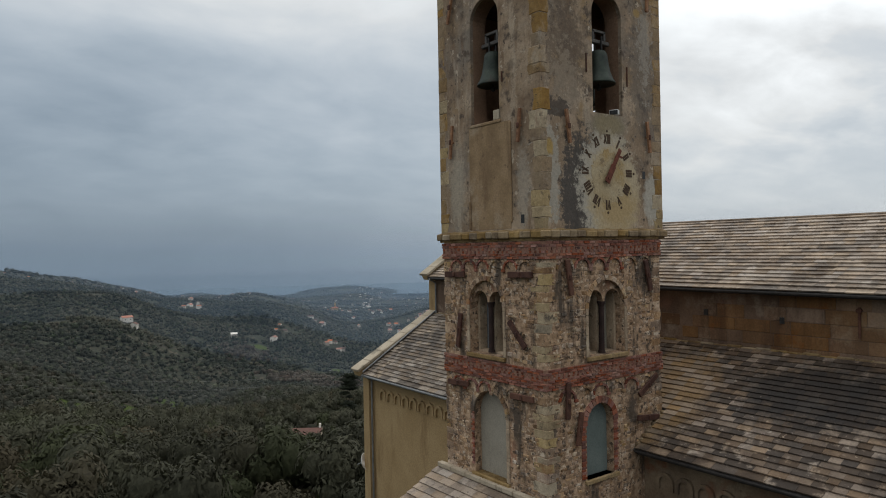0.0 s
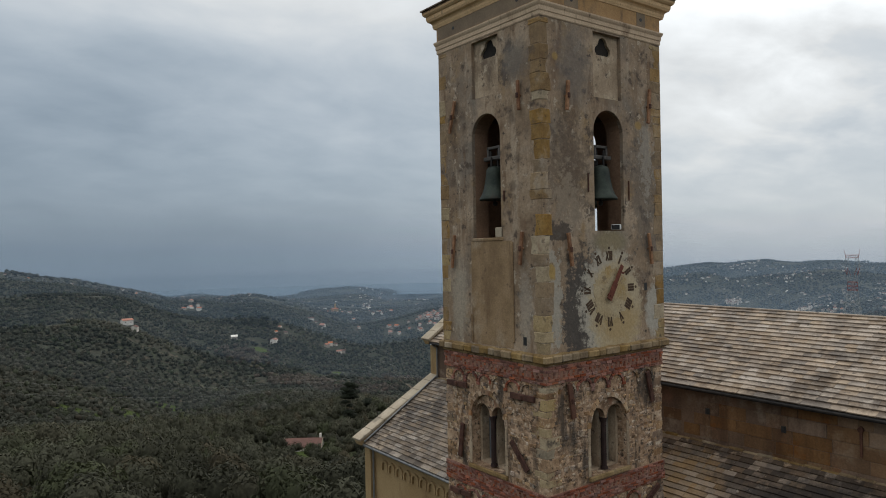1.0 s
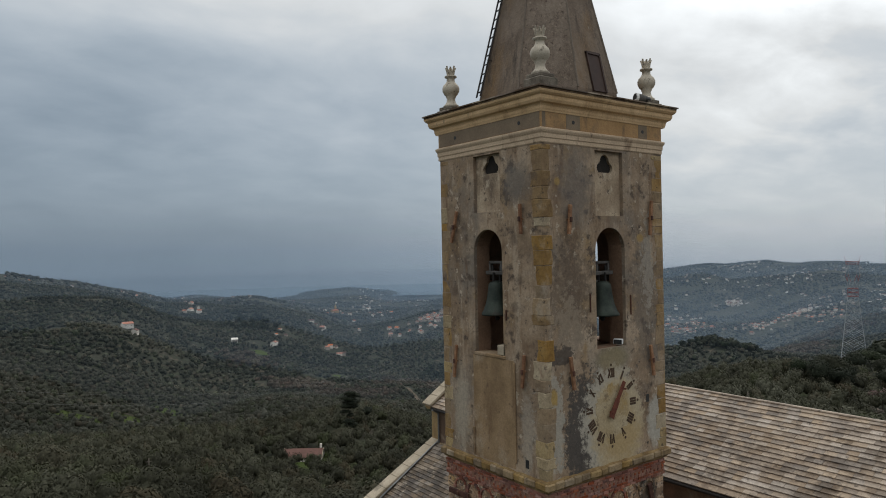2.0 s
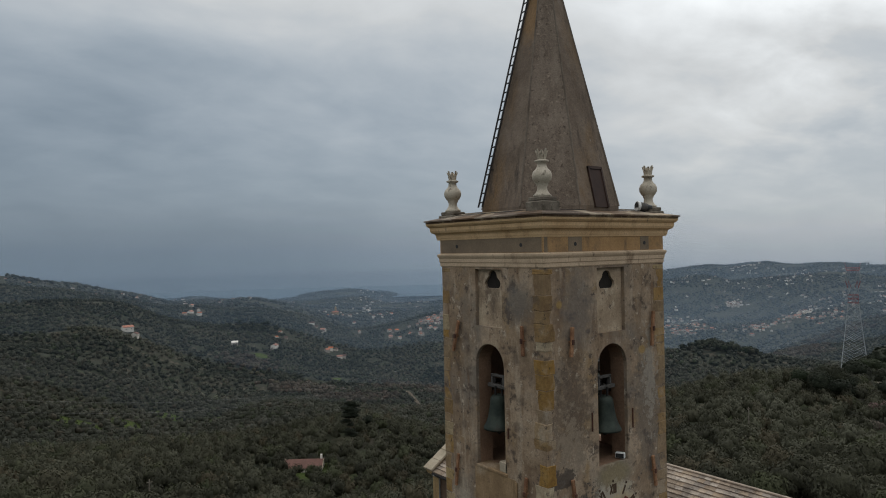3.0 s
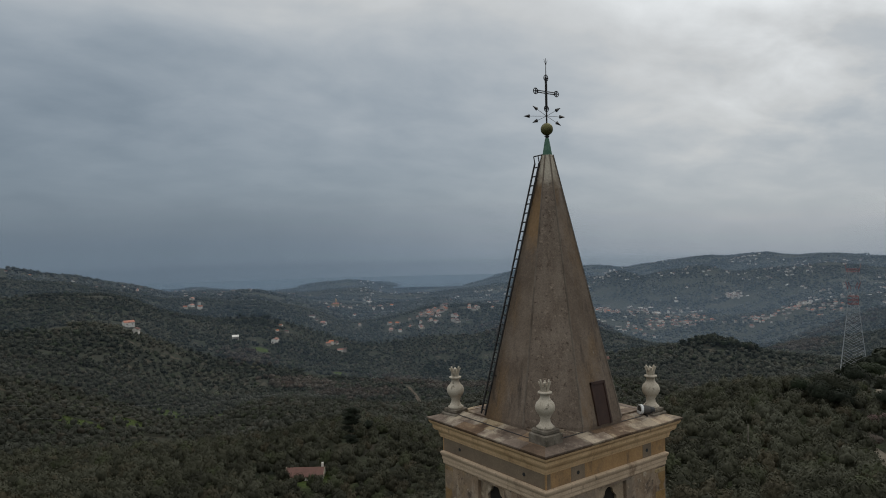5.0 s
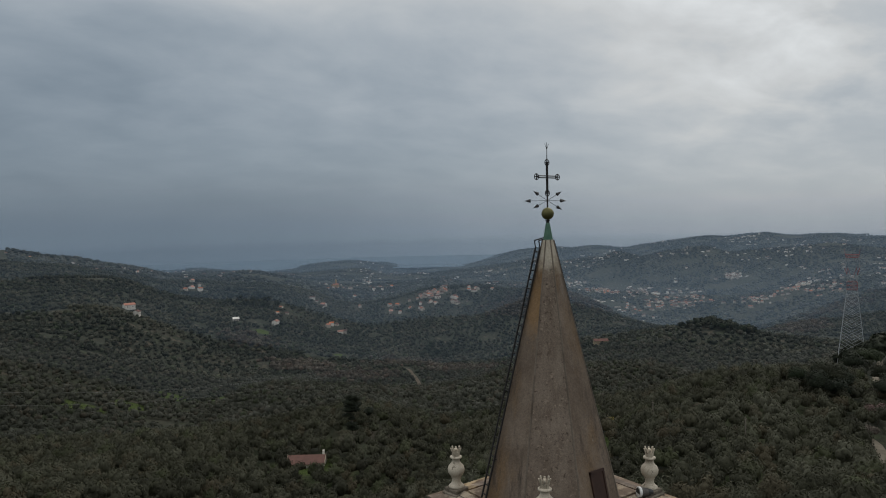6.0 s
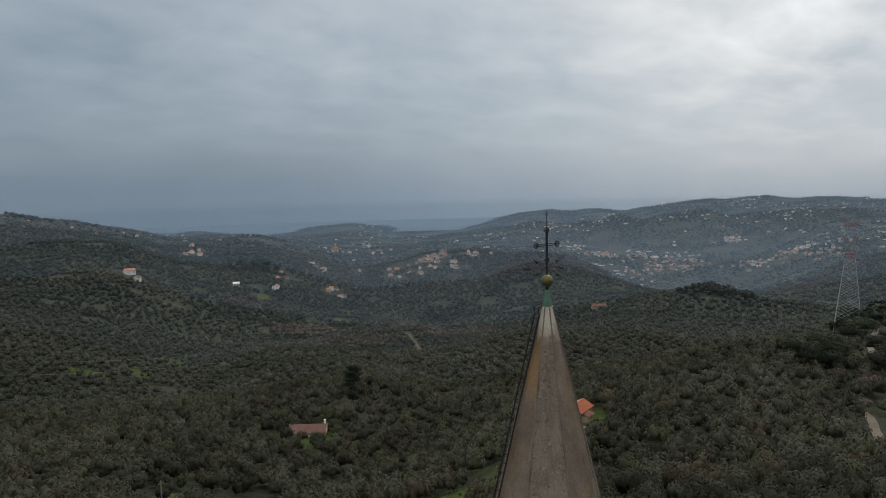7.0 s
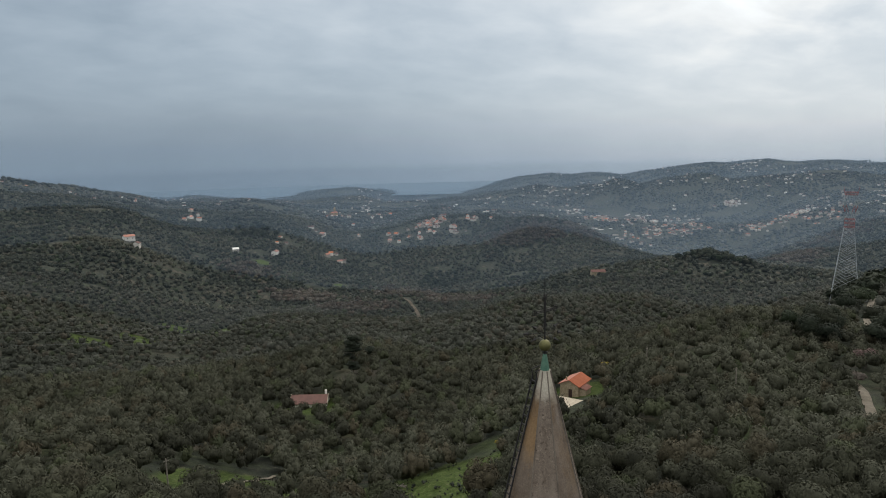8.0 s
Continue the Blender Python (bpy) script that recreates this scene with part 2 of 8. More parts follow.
STRING = surface("weathered_string_course", [(0.3, (0.155, 0.098, 0.045)), (0.5, (0.235, 0.16, 0.078)), (0.7, (0.31, 0.225, 0.125))], 1.8, 0.92, 0.8, 18, vary=0.3, tint=0.1, layers=[((0.05563, 0.03889, 0.02479), 2.2, 0.56, 0.68, ONE)])
CORNICE = surface("cream_cornice_stucco", [(0.3, (0.533, 0.348, 0.1815)), (0.7, (0.689, 0.474, 0.2695))], 1.2, 0.9, 0.15, 26, layers=[((0.351, 0.222, 0.11), 1.5, 0.56, 0.7, (1, 1, 0.3)), ((0.26, 0.18, 0.11), 3.0, 0.6, 0.7, (2, 2, 0.5))])
CORNICE_WHITE = surface("off_white_moulding_stucco", [(0.3, (0.4403, 0.3251, 0.2181)), (0.7, (0.5724, 0.4302, 0.297))], 1.2, 0.9, 0.15, 26, layers=[((0.2642, 0.1851, 0.1206), 1.6, 0.56, 0.7, (1, 1, 0.3)), ((0.1871, 0.1351, 0.0928), 3.2, 0.6, 0.7, (2, 2, 0.5))])
FRIEZE_OCHRE = surface("ochre_frieze", [(0.3, (0.312, 0.1829, 0.0792)), (0.7, (0.42, 0.256, 0.1215))], 1.0, 0.92, 0.2, 26, layers=[((0.228, 0.1463, 0.081), 0.9, 0.52, 0.68, ONE), ((0.168, 0.1097, 0.0675), 1.5, 0.56, 0.68, (2, 2, 0.4))])
FRIEZE_GREY = surface("grey_frieze_patch", [(0.3, (0.162, 0.122, 0.0845)), (0.7, (0.237, 0.176, 0.118))], 1.2, 0.93, 0.2, 26)
SPIRE_SPOTS = [((0.25, 0.145, 0.06), (1.85, 2.2, 18.1), (0.7, 0.9, 1.4), 1.5, 0.6, 0.7), ((0.17, 0.1, 0.045), (2.3, 2.3, 18.7), (0.5, 0.8, 1.0), 1.0, 0.7, 0.6), ((0.5, 0.44, 0.355), (2.42, 2.12, 19.6), (0.3, 0.3, 0.75), 1.6, 0.6, 0.55), ((0.46, 0.405, 0.32), (2.6, 2.25, 20.0), (1.2, 1.2, 1.15), 0.9, 0.6, 0.85), ((0.38, 0.33, 0.27), (1.6, 2.2, 17.43), (0.12, 0.112, 0.138), 0.6, 0.3, 0.9)]
SPIRE = surface("brown_spire_render", [(0.3, (0.1081, 0.07839, 0.05717)), (0.5, (0.1578, 0.1186, 0.08732)), (0.7, (0.2162, 0.1674, 0.1279))], 1.4, 0.96, 1.0, 14, stretch=(1, 1, 0.5),
                layers=[((0.166, 0.1039, 0.05289), 0.5, 0.5, 0.66, (1, 1, 0.3)), ((0.2715, 0.2284, 0.1873), 3.2, 0.66, 0.74, ONE), ((0.07038, 0.05398, 0.04297), 1.3, 0.56, 0.7, (2.6, 2.6, 0.15)), ((0.2313, 0.1921, 0.1598), 1.1, 0.58, 0.72, (2.2, 2.2, 0.12))], spots=SPIRE_SPOTS)
SPIRE_GREY = surface("rough_grey_spire_render", [(0.3, (0.1297, 0.09759, 0.07249)), (0.5, (0.173, 0.1333, 0.1015)), (0.7, (0.2271, 0.1784, 0.1388))], 2.0, 0.96, 1.2, 16, stretch=(1, 1, 0.5),
                     layers=[((0.1081, 0.07766, 0.05695), 1.1, 0.55, 0.7, (2.4, 2.4, 0.2)), ((0.2703, 0.2099, 0.1605), 8.0, 0.56, 0.66, ONE), ((0.08109, 0.05877, 0.04349), 9.0, 0.56, 0.66, ONE), ((0.2162, 0.17, 0.1315), 0.9, 0.56, 0.72, (2.2, 2.2, 0.12))], spots=SPIRE_SPOTS[2:])
SPIRE_EDGE = surface("pale_worn_arris", [(0.3, (0.1275, 0.1003, 0.0765)), (0.7, (0.1997, 0.1615, 0.1275))], 3.0, 0.95, 0.6, 16, layers=[((0.085, 0.06375, 0.04675), 1.5, 0.52, 0.68, (1, 1, 0.4))])
SLATE = surface("grey_brown_slate", [(0.2, (0.122, 0.088, 0.061)), (0.4, (0.232, 0.173, 0.124)), (0.6, (0.33, 0.256, 0.19)), (0.85, (0.43, 0.345, 0.265))], 0.8, 0.7, 0.5, 20, vary=0.34, tint=0.07,
                layers=[((0.105, 0.074, 0.05), 0.5, 0.53, 0.63, ONE), ((0.38, 0.31, 0.24), 1.3, 0.6, 0.7, ONE), ((0.125, 0.09, 0.064), 1.3, 0.55, 0.66, (1.4, 0.7, 1)), ((0.1, 0.074, 0.053), 4.5, 0.58, 0.66, ONE)], specular=0.4)
SLATE_BROWN = surface("brown_slate", [(0.2, (0.07, 0.05, 0.034)), (0.4, (0.125, 0.092, 0.064)), (0.6, (0.19, 0.145, 0.105)), (0.85, (0.31, 0.25, 0.19))], 0.9, 0.7, 0.5, 20, vary=0.42, tint=0.08,
                      layers=[((0.06, 0.043, 0.03), 0.6, 0.53, 0.63, ONE), ((0.34, 0.28, 0.215), 1.9, 0.6, 0.68, ONE), ((0.05, 0.037, 0.027), 4.5, 0.57, 0.66, ONE)], specular=0.4)
# near aisle slope: its shade is put into darker slate tones and a dark patch
SLATE_DARK = surface("shaded_dark_slate", [(0.2, (0.04392, 0.02979, 0.02042)), (0.42, (0.0773, 0.05314, 0.03631)), (0.58, (0.1274, 0.08857, 0.06051)), (0.8, (0.2372, 0.1731, 0.121))], 0.9, 0.75, 0.6, 18, vary=0.5, tint=0.16,
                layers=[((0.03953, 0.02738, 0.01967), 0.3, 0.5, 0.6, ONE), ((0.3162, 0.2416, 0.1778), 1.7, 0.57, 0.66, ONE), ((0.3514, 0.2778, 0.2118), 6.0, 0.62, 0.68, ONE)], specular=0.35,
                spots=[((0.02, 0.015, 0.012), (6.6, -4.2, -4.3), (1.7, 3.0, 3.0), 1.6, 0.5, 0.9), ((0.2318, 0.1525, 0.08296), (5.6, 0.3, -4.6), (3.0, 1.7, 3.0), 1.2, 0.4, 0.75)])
SLATE_EDGE = surface("brown_stone_slab", [(0.3, (0.077, 0.04802, 0.02992)), (0.5, (0.1265, 0.08232, 0.05192)), (0.75, (0.22, 0.1539, 0.103))], 1.6, 0.88, 0.6, 18, vary=0.25, tint=0.12, layers=[((0.242, 0.1764, 0.1188), 2.2, 0.58, 0.68, ONE), ((0.34, 0.265, 0.175), 0.7, 0.52, 0.6, ONE)])
PLINTH = surface("mossy_plinth_stone", [(0.3, (0.09, 0.072, 0.055)), (0.5, (0.155, 0.13, 0.1)), (0.75, (0.26, 0.225, 0.18))], 3.0, 0.93, 0.6, 20, layers=[((0.07, 0.06, 0.042), 4.0, 0.54, 0.66, ONE)])
# deck boards, coloured dark to carry the shade in the gaps between slates
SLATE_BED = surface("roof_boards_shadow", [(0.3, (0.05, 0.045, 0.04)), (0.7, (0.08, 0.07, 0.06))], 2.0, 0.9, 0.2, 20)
WALL_BROWN = surface("stained_brown_render", [(0.3, (0.12, 0.082, 0.052)), (0.5, (0.18, 0.13, 0.085)), (0.7, (0.25, 0.185, 0.12))], 0.9, 0.95, 0.4, 16, layers=[((0.17, 0.08, 0.045), 1.2, 0.54, 0.66, ONE), ((0.09, 0.065, 0.045), 0.7, 0.5, 0.64, DRIP)])
ASHLAR = surface("brown_sandstone_block", [(0.3, (0.1326, 0.07488, 0.0392)), (0.5, (0.1911, 0.1109, 0.0595)), (0.7, (0.2574, 0.157, 0.0875))], 0.7, 0.94, 0.6, 16, vary=0.17, tint=0.09,
                 layers=[((0.1092, 0.06048, 0.0336), 0.6, 0.49, 0.64, DRIP), ((0.1872, 0.0828, 0.0385), 0.7, 0.56, 0.67, ONE), ((0.234, 0.1584, 0.098), 1.3, 0.54, 0.66, ONE)])
WALL_OCHRE = surface("ochre_church_render", [(0.3, (0.285, 0.19, 0.089)), (0.7, (0.38, 0.267, 0.137))], 0.5, 0.95, 0.2, 16, layers=[((0.218, 0.138, 0.0638), 0.6, 0.55, 0.7, DRIP)])
STONE_PALE = surface("pale_coping_stone", [(0.3, (0.285, 0.235, 0.164)), (0.7, (0.437, 0.365, 0.273))], 1.4, 0.9, 0.3, 20, layers=[((0.123, 0.104, 0.078), 1.2, 0.58, 0.7, ONE)])
MARBLE = surface("white_weathered_marble", [(0.3, (0.4, 0.342, 0.262)), (0.7, (0.535, 0.47, 0.372))], 3.0, 0.7, 0.2, 30, layers=[((0.23, 0.188, 0.138), 3.0, 0.55, 0.69, ONE), ((0.16, 0.13, 0.095), 7.0, 0.58, 0.68, ONE)])
RUST = surface("rusty_iron", [(0.3, (0.05, 0.022, 0.016)), (0.7, (0.12, 0.055, 0.035))], 5.0, 0.85, 0.4, 40, vary=0.3)
RUST_DARK = surface("dark_purple_brown_iron", [(0.3, (0.018, 0.01, 0.009)), (0.7, (0.04, 0.022, 0.018))], 5.0, 0.85, 0.3, 40)
RUST_ORANGE = surface("orange_painted_iron", [(0.3, (0.15, 0.068, 0.036)), (0.7, (0.36, 0.19, 0.1))], 5.0, 0.85, 0.4, 40, vary=0.3)
IRON = surface("black_iron", [(0.3, (0.016, 0.015, 0.015)), (0.7, (0.04, 0.035, 0.032))], 6.0, 0.6, 0.2, 40, metal=0.4)
COPPER = surface("green_copper", [(0.3, (0.05, 0.12, 0.085)), (0.7, (0.11, 0.2, 0.14))], 3.0, 0.75, 0.2, 30, metal=0.2)
GILT = surface("tarnished_olive_metal", [(0.3, (0.07, 0.065, 0.025)), (0.7, (0.17, 0.155, 0.06))], 4.0, 0.55, 0.2, 30, metal=0.5)
BRONZE = surface("green_bronze", [(0.3, (0.0228, 0.0306, 0.0252)), (0.7, (0.057, 0.068, 0.054))], 3.0, 0.6, 0.15, 30, metal=0.5, layers=[((0.0475, 0.034, 0.027), 2.2, 0.56, 0.7, DRIP)])
TIMBER = surface("dark_weathered_timber", [(0.3, (0.03, 0.022, 0.017)), (0.7, (0.075, 0.055, 0.04))], 4.0, 0.9, 0.4, 30, stretch=(1, 1, 6))
SHUTTER = surface("grey_painted_board", [(0.3, (0.225, 0.2, 0.158)), (0.7, (0.29, 0.262, 0.21))], 1.2, 0.8, 0.1, 26, layers=[((0.17, 0.145, 0.112), 1.2, 0.54, 0.68, DRIP)])
SHUTTER_GREEN = surface("grey_green_painted_board", [(0.3, (0.10, 0.125, 0.115)), (0.7, (0.15, 0.175, 0.16))], 1.2, 0.8, 0.1, 26)
# grey board; the bluish sky reflection is put into its colour
SHUTTER_SKY_TINT = surface("grey_board_with_sky_tint", [(0.3, (0.13, 0.14, 0.15)), (0.7, (0.2, 0.21, 0.22))], 1.2, 0.7, 0.1, 26)
INSIDE = surface("belfry_inside_plaster", [(0.3, (0.1618, 0.09603, 0.06006)), (0.7, (0.2741, 0.1655, 0.1047))], 1.0, 0.96, 0.4, 16)
# near-black colour for the unlit void inside the trefoils
VOID_BLACK = surface("black_void_fill", [(0.3, (0.012, 0.01, 0.008)), (0.7, (0.025, 0.02, 0.016))], 4.0, 0.95, 0.3, 30)
IRON_GREY = surface("grey_rusted_iron", [(0.3, (0.06, 0.055, 0.05)), (0.7, (0.13, 0.12, 0.11))], 5.0, 0.7, 0.3, 40, metal=0.3)
ZINC = surface("grey_zinc", [(0.3, (0.16, 0.16, 0.16)), (0.7, (0.3, 0.3, 0.29))], 3.0, 0.5, 0.1, 30, metal=0.6)
WHITE_PLASTIC = surface("white_plastic", [(0.3, (0.62, 0.61, 0.58)), (0.7, (0.75, 0.74, 0.71))], 3.0, 0.5, 0.05, 30)
# black of cables and lenses, also the painted darkness of small wall holes
BLACK_PLASTIC_AND_HOLES = surface("black_plastic_and_hole_shade", [(0.3, (0.02, 0.02, 0.02)), (0.7, (0.035, 0.035, 0.035))], 3.0, 0.45, 0.05, 30)
DOOR_RUST = surface("dark_brown_metal_door", [(0.3, (0.03, 0.016, 0.012)), (0.7, (0.055, 0.03, 0.022))], 2.0, 0.65, 0.1, 30)
TERRACOTTA_NEW = surface("bright_terracotta_tile", [(0.3, (0.2473, 0.06926, 0.03)), (0.7, (0.3239, 0.1066, 0.054))], 0.6, 0.9, 0.4, 6, vary=0.2, tint=0.12)
TERRACOTTA = surface("terracotta_tile", [(0.3, (0.27, 0.098, 0.055)), (0.7, (0.4, 0.155, 0.09))], 0.4, 0.9, 0.3, 6, vary=0.3, tint=0.18)
TERRACOTTA_OLD = surface("brown_red_tile", [(0.3, (0.0765, 0.03936, 0.03116)), (0.7, (0.126, 0.06396, 0.05002))], 0.4, 0.9, 0.3, 6, vary=0.3, tint=0.2)
HOUSE_WALL = surface("pale_house_render", [(0.3, (0.4, 0.352, 0.295)), (0.7, (0.68, 0.625, 0.55))], 0.1, 0.95, 0.1, 4, vary=0.5, tint=0.15)
HOUSE_STONE = surface("honey_stone_wall", [(0.3, (0.192, 0.144, 0.08)), (0.7, (0.36, 0.288, 0.192))], 1.2, 0.95, 0.4, 5, vary=0.3)
PYLON_RED = surface("faded_red_painted_steel", [(0.3, (0.19, 0.04, 0.034)), (0.7, (0.26, 0.07, 0.058))], 1.0, 0.6, 0.05, 10)
PYLON_WHITE = surface("grey_white_painted_steel", [(0.3, (0.2592, 0.2678, 0.2678)), (0.7, (0.3456, 0.3542, 0.3542))], 1.0, 0.6, 0.05, 10)
CONCRETE = surface("pale_weathered_concrete", [(0.3, (0.36, 0.34, 0.31)), (0.7, (0.48, 0.46, 0.43))], 0.1, 0.9, 0.1, 1)
EARTH = surface("bare_brown_earth", [(0.3, (0.11, 0.082, 0.056)), (0.7, (0.19, 0.15, 0.105))], 0.3, 0.97, 0.3, 3)
GRAVEL = surface("pale_gravel_track", [(0.3, (0.2, 0.165, 0.12)), (0.7, (0.32, 0.275, 0.215))], 0.4, 0.97, 0.3, 3)
POLE_WOOD = surface("grey_pole_wood", [(0.3, (0.14, 0.12, 0.095)), (0.7, (0.24, 0.21, 0.17))], 2.0, 0.9, 0.2, 20)


def foliage(name, dark, mid, light, patch=0.02, tree=0.13, relief=1.6):
    """Leaf sprays: tone differs from spray to spray, tree to tree and slope to slope."""
    m = bpy.data.materials.new(name)
    m.use_nodes = True
    n = Nodes(m.node_tree)
    place = n.add("ShaderNodeNewGeometry")
    here = place.outputs["Position"]
    slope = n.add("ShaderNodeTexNoise", {"Vector": here, "Scale": patch, "Detail": 4.0, "Roughness": 0.6}).outputs[0]
    each = n.add("ShaderNodeTexNoise", {"Vector": here, "Scale": tree, "Detail": 2.0}).outputs[0]
    own = n.add("ShaderNodeAttribute")
    own.attribute_name = "tone"
    own = n.math("FRACT", n.math("ADD", own.outputs["Fac"], n.add("ShaderNodeObjectInfo").outputs["Random"]))
    mixed = n.math("ADD", n.math("SUBTRACT", n.math("ADD", n.math("MULTIPLY", slope, 0.85), n.math("MULTIPLY", each, 0.2)), 0.175), n.math("MULTIPLY", place.outputs["Random Per Island"], 0.06))
    mixed = n.math("ADD", mixed, n.math("ADD", n.math("MULTIPLY", own, 0.18), 0.04))
    colour = n.ramp(mixed, [(0.36, dark), (0.52, mid), (0.68, light)])
    # a few trees are half bare and brownish, a few fresher green
    rare = n.math("FRACT", n.math("MULTIPLY", own, 5.37))
    colour = n.mix(n.grey(rare, 0.84, 0.95, 0.0, 0.6), colour, tuple(c * k for c, k in zip(mid, (1.3, 1.02, 0.95))))
    colour = n.mix(n.grey(rare, 0.14, 0.04, 0.0, 0.4), colour, tuple(c * k for c, k in zip(mid, (1.05, 1.3, 0.75))))
    speck = n.add("ShaderNodeTexNoise", {"Vector": here, "Scale": 2.6, "Detail": 5.0, "Roughness": 0.75}).outputs[0]
    colour = n.mix(0.85, colour, n.ramp(speck, [(0.34, (0.72,) * 3), (0.5, (1.0,) * 3), (0.66, (1.25,) * 3)]), "MULTIPLY")
    tuft = n.add("ShaderNodeTexNoise", {"Vector": here, "Scale": relief, "Detail": 5.0, "Roughness": 0.7}).outputs[0]
    colour = n.mix(0.7, colour, n.ramp(tuft, [(0.36, (0.7,) * 3), (0.5, (1.0,) * 3), (0.64, (1.35,) * 3)]), "MULTIPLY")
    rough = n.add("ShaderNodeBump", {"Height": tuft, "Strength": 0.6, "Distance": 0.4 / relief})
    leaf = n.add("ShaderNodeBsdfPrincipled", {"Base Color": colour, "Roughness": 0.8, "Specular IOR Level": 0.15, "Normal": rough.outputs[0]})
    thin = n.add("ShaderNodeBsdfTranslucent", {"Color": colour})
    shader = n.add("ShaderNodeMixShader", {0: 0.2, 1: leaf.outputs[0], 2: thin.outputs[0]})
    n.add("ShaderNodeOutputMaterial", {"Surface": shader.outputs[0]})
    return m


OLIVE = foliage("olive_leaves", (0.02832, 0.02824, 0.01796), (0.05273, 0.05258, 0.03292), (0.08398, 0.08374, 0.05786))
# far copy of the olive leaves, with some haze put into the colour
OLIVE_FAR = foliage("haze_tinted_olive_leaves", (0.0288, 0.0308, 0.02208), (0.0486, 0.05016, 0.03772), (0.0828, 0.08272, 0.06624), 0.012, 0.09)
BARE = foliage("brown_bare_woods", (0.045, 0.038, 0.03), (0.072, 0.061, 0.048), (0.102, 0.088, 0.07), 0.01, 0.06)
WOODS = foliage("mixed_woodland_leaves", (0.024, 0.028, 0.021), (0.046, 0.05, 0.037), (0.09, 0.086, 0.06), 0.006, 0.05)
# blue-grey tones: the haze of distance is painted into these leaves
WOODS_FAR = foliage("haze_tinted_distant_leaves", (0.02, 0.025, 0.024), (0.047, 0.054, 0.052), (0.105, 0.11, 0.1), 0.006, 0.022)
PINE = foliage("dark_pine_needles", (0.013, 0.017, 0.011), (0.024, 0.029, 0.018), (0.042, 0.046, 0.03))
BLOSSOM = foliage("mauve_bare_twigs", (0.075, 0.058, 0.055), (0.11, 0.085, 0.08), (0.145, 0.115, 0.108))
YELLOW = foliage("yellow_mimosa", (0.12, 0.1, 0.02), (0.25, 0.19, 0.03), (0.4, 0.31, 0.05))
BARK = surface("olive_bark", [(0.3, (0.07, 0.058, 0.045)), (0.7, (0.15, 0.13, 0.105))], 2.0, 0.95, 0.6, 12)


def land_material():
    """Grass, bare earth and scrub, in patches of several sizes."""
    m = bpy.data.materials.new("terraced_grass_and_scrub")
    m.use_nodes = True
    n = Nodes(m.node_tree)
    here = n.add("ShaderNodeNewGeometry").outputs["Position"]
    a = n.add("ShaderNodeTexNoise", {"Vector": here, "Scale": 0.012, "Detail": 8.0, "Roughness": 0.6}).outputs[0]
    b = n.add("ShaderNodeTexNoise", {"Vector": here, "Scale": 0.09, "Detail": 8.0, "Roughness": 0.65}).outputs[0]
    c = n.add("ShaderNodeTexNoise", {"Vector": here, "Scale": 0.9, "Detail": 6.0, "Roughness": 0.7}).outputs[0]
    colour = n.ramp(a, [(0.35, (0.02, 0.022, 0.016)), (0.5, (0.026, 0.029, 0.02)), (0.62, (0.036, 0.036, 0.026)), (0.72, (0.062, 0.054, 0.04))])
    colour = n.mix(n.grey(b, 0.52, 0.64), colour, (0.046, 0.05, 0.03))
    colour = n.mix(n.grey(b, 0.47, 0.36), colour, (0.07, 0.06, 0.043))
    colour = n.mix(0.9, colour, n.ramp(c, [(0.3, (0.55,) * 3), (0.7, (1.35,) * 3)]), "MULTIPLY")
    lawn = n.add("ShaderNodeTexNoise", {"Vector": here, "Scale": 0.03, "Detail": 4.0}).outputs[0]
    wide = n.add("ShaderNodeVectorMath", {0: here, 1: (-13.3, -13.3, -40.0)}, operation="DISTANCE").outputs["Value"]
    patch = n.math("MULTIPLY", n.math("MULTIPLY", n.grey(lawn, 0.47, 0.6), 0.45), n.grey(wide, 330.0, 200.0))
    for centre, reach in (((57.0, 81.0, -38.0), 30.0), ((50.0, 96.0, -40.0), 20.0), ((30.0, 121.0, -40.0), 15.0), ((87.0, 207.0, -60.0), 13.0), ((128.0, 113.0, -50.0), 11.0), ((59.0, 489.0, -99.0), 15.0), ((97.0, 521.0, -112.0), 15.0), ((143.0, 590.0, -127.0), 16.0), ((178.0, 559.0, -127.0), 17.0), ((362.0, 937.0, -137.0), 12.0), ((434.0, 836.0, -168.0), 9.0)):
        near = n.add("ShaderNodeVectorMath", {0: n.add("ShaderNodeVectorMath", {0: here, 1: (1, 1, 0.2)}, operation="MULTIPLY").outputs[0], 1: (centre[0], centre[1], centre[2] * 0.2)}, operation="DISTANCE").outputs["Value"]
        patch = n.math("MAXIMUM", patch, n.grey(n.math("ADD", near, n.math("MULTIPLY", b, reach * 0.9)), reach * 1.5, reach * 1.25))
    colour = n.mix(patch, colour, n.ramp(c, [(0.3, (0.02, 0.028, 0.008)), (0.45, (0.036, 0.052, 0.012)), (0.55, (0.05, 0.07, 0.017)), (0.66, (0.085, 0.085, 0.04))]))
    relief = n.add("ShaderNodeBump", {"Height": n.math("ADD", b, c), "Strength": 0.8, "Distance": 0.6})
    shader = n.add("ShaderNodeBsdfPrincipled", {"Base Color": colour, "Roughness": 0.97, "Specular IOR Level": 0.1, "Normal": relief.outputs[0]})
    n.add("ShaderNodeOutputMaterial", {"Surface": shader.outputs[0]})
    return m


LAND = land_material()
SEA = surface("grey_blue_sea", [(0.3, (0.0688, 0.1074, 0.1398)), (0.7, (0.0774, 0.1188, 0.1546))], 0.002, 0.6, 0.02, 0.02, specular=0.12)


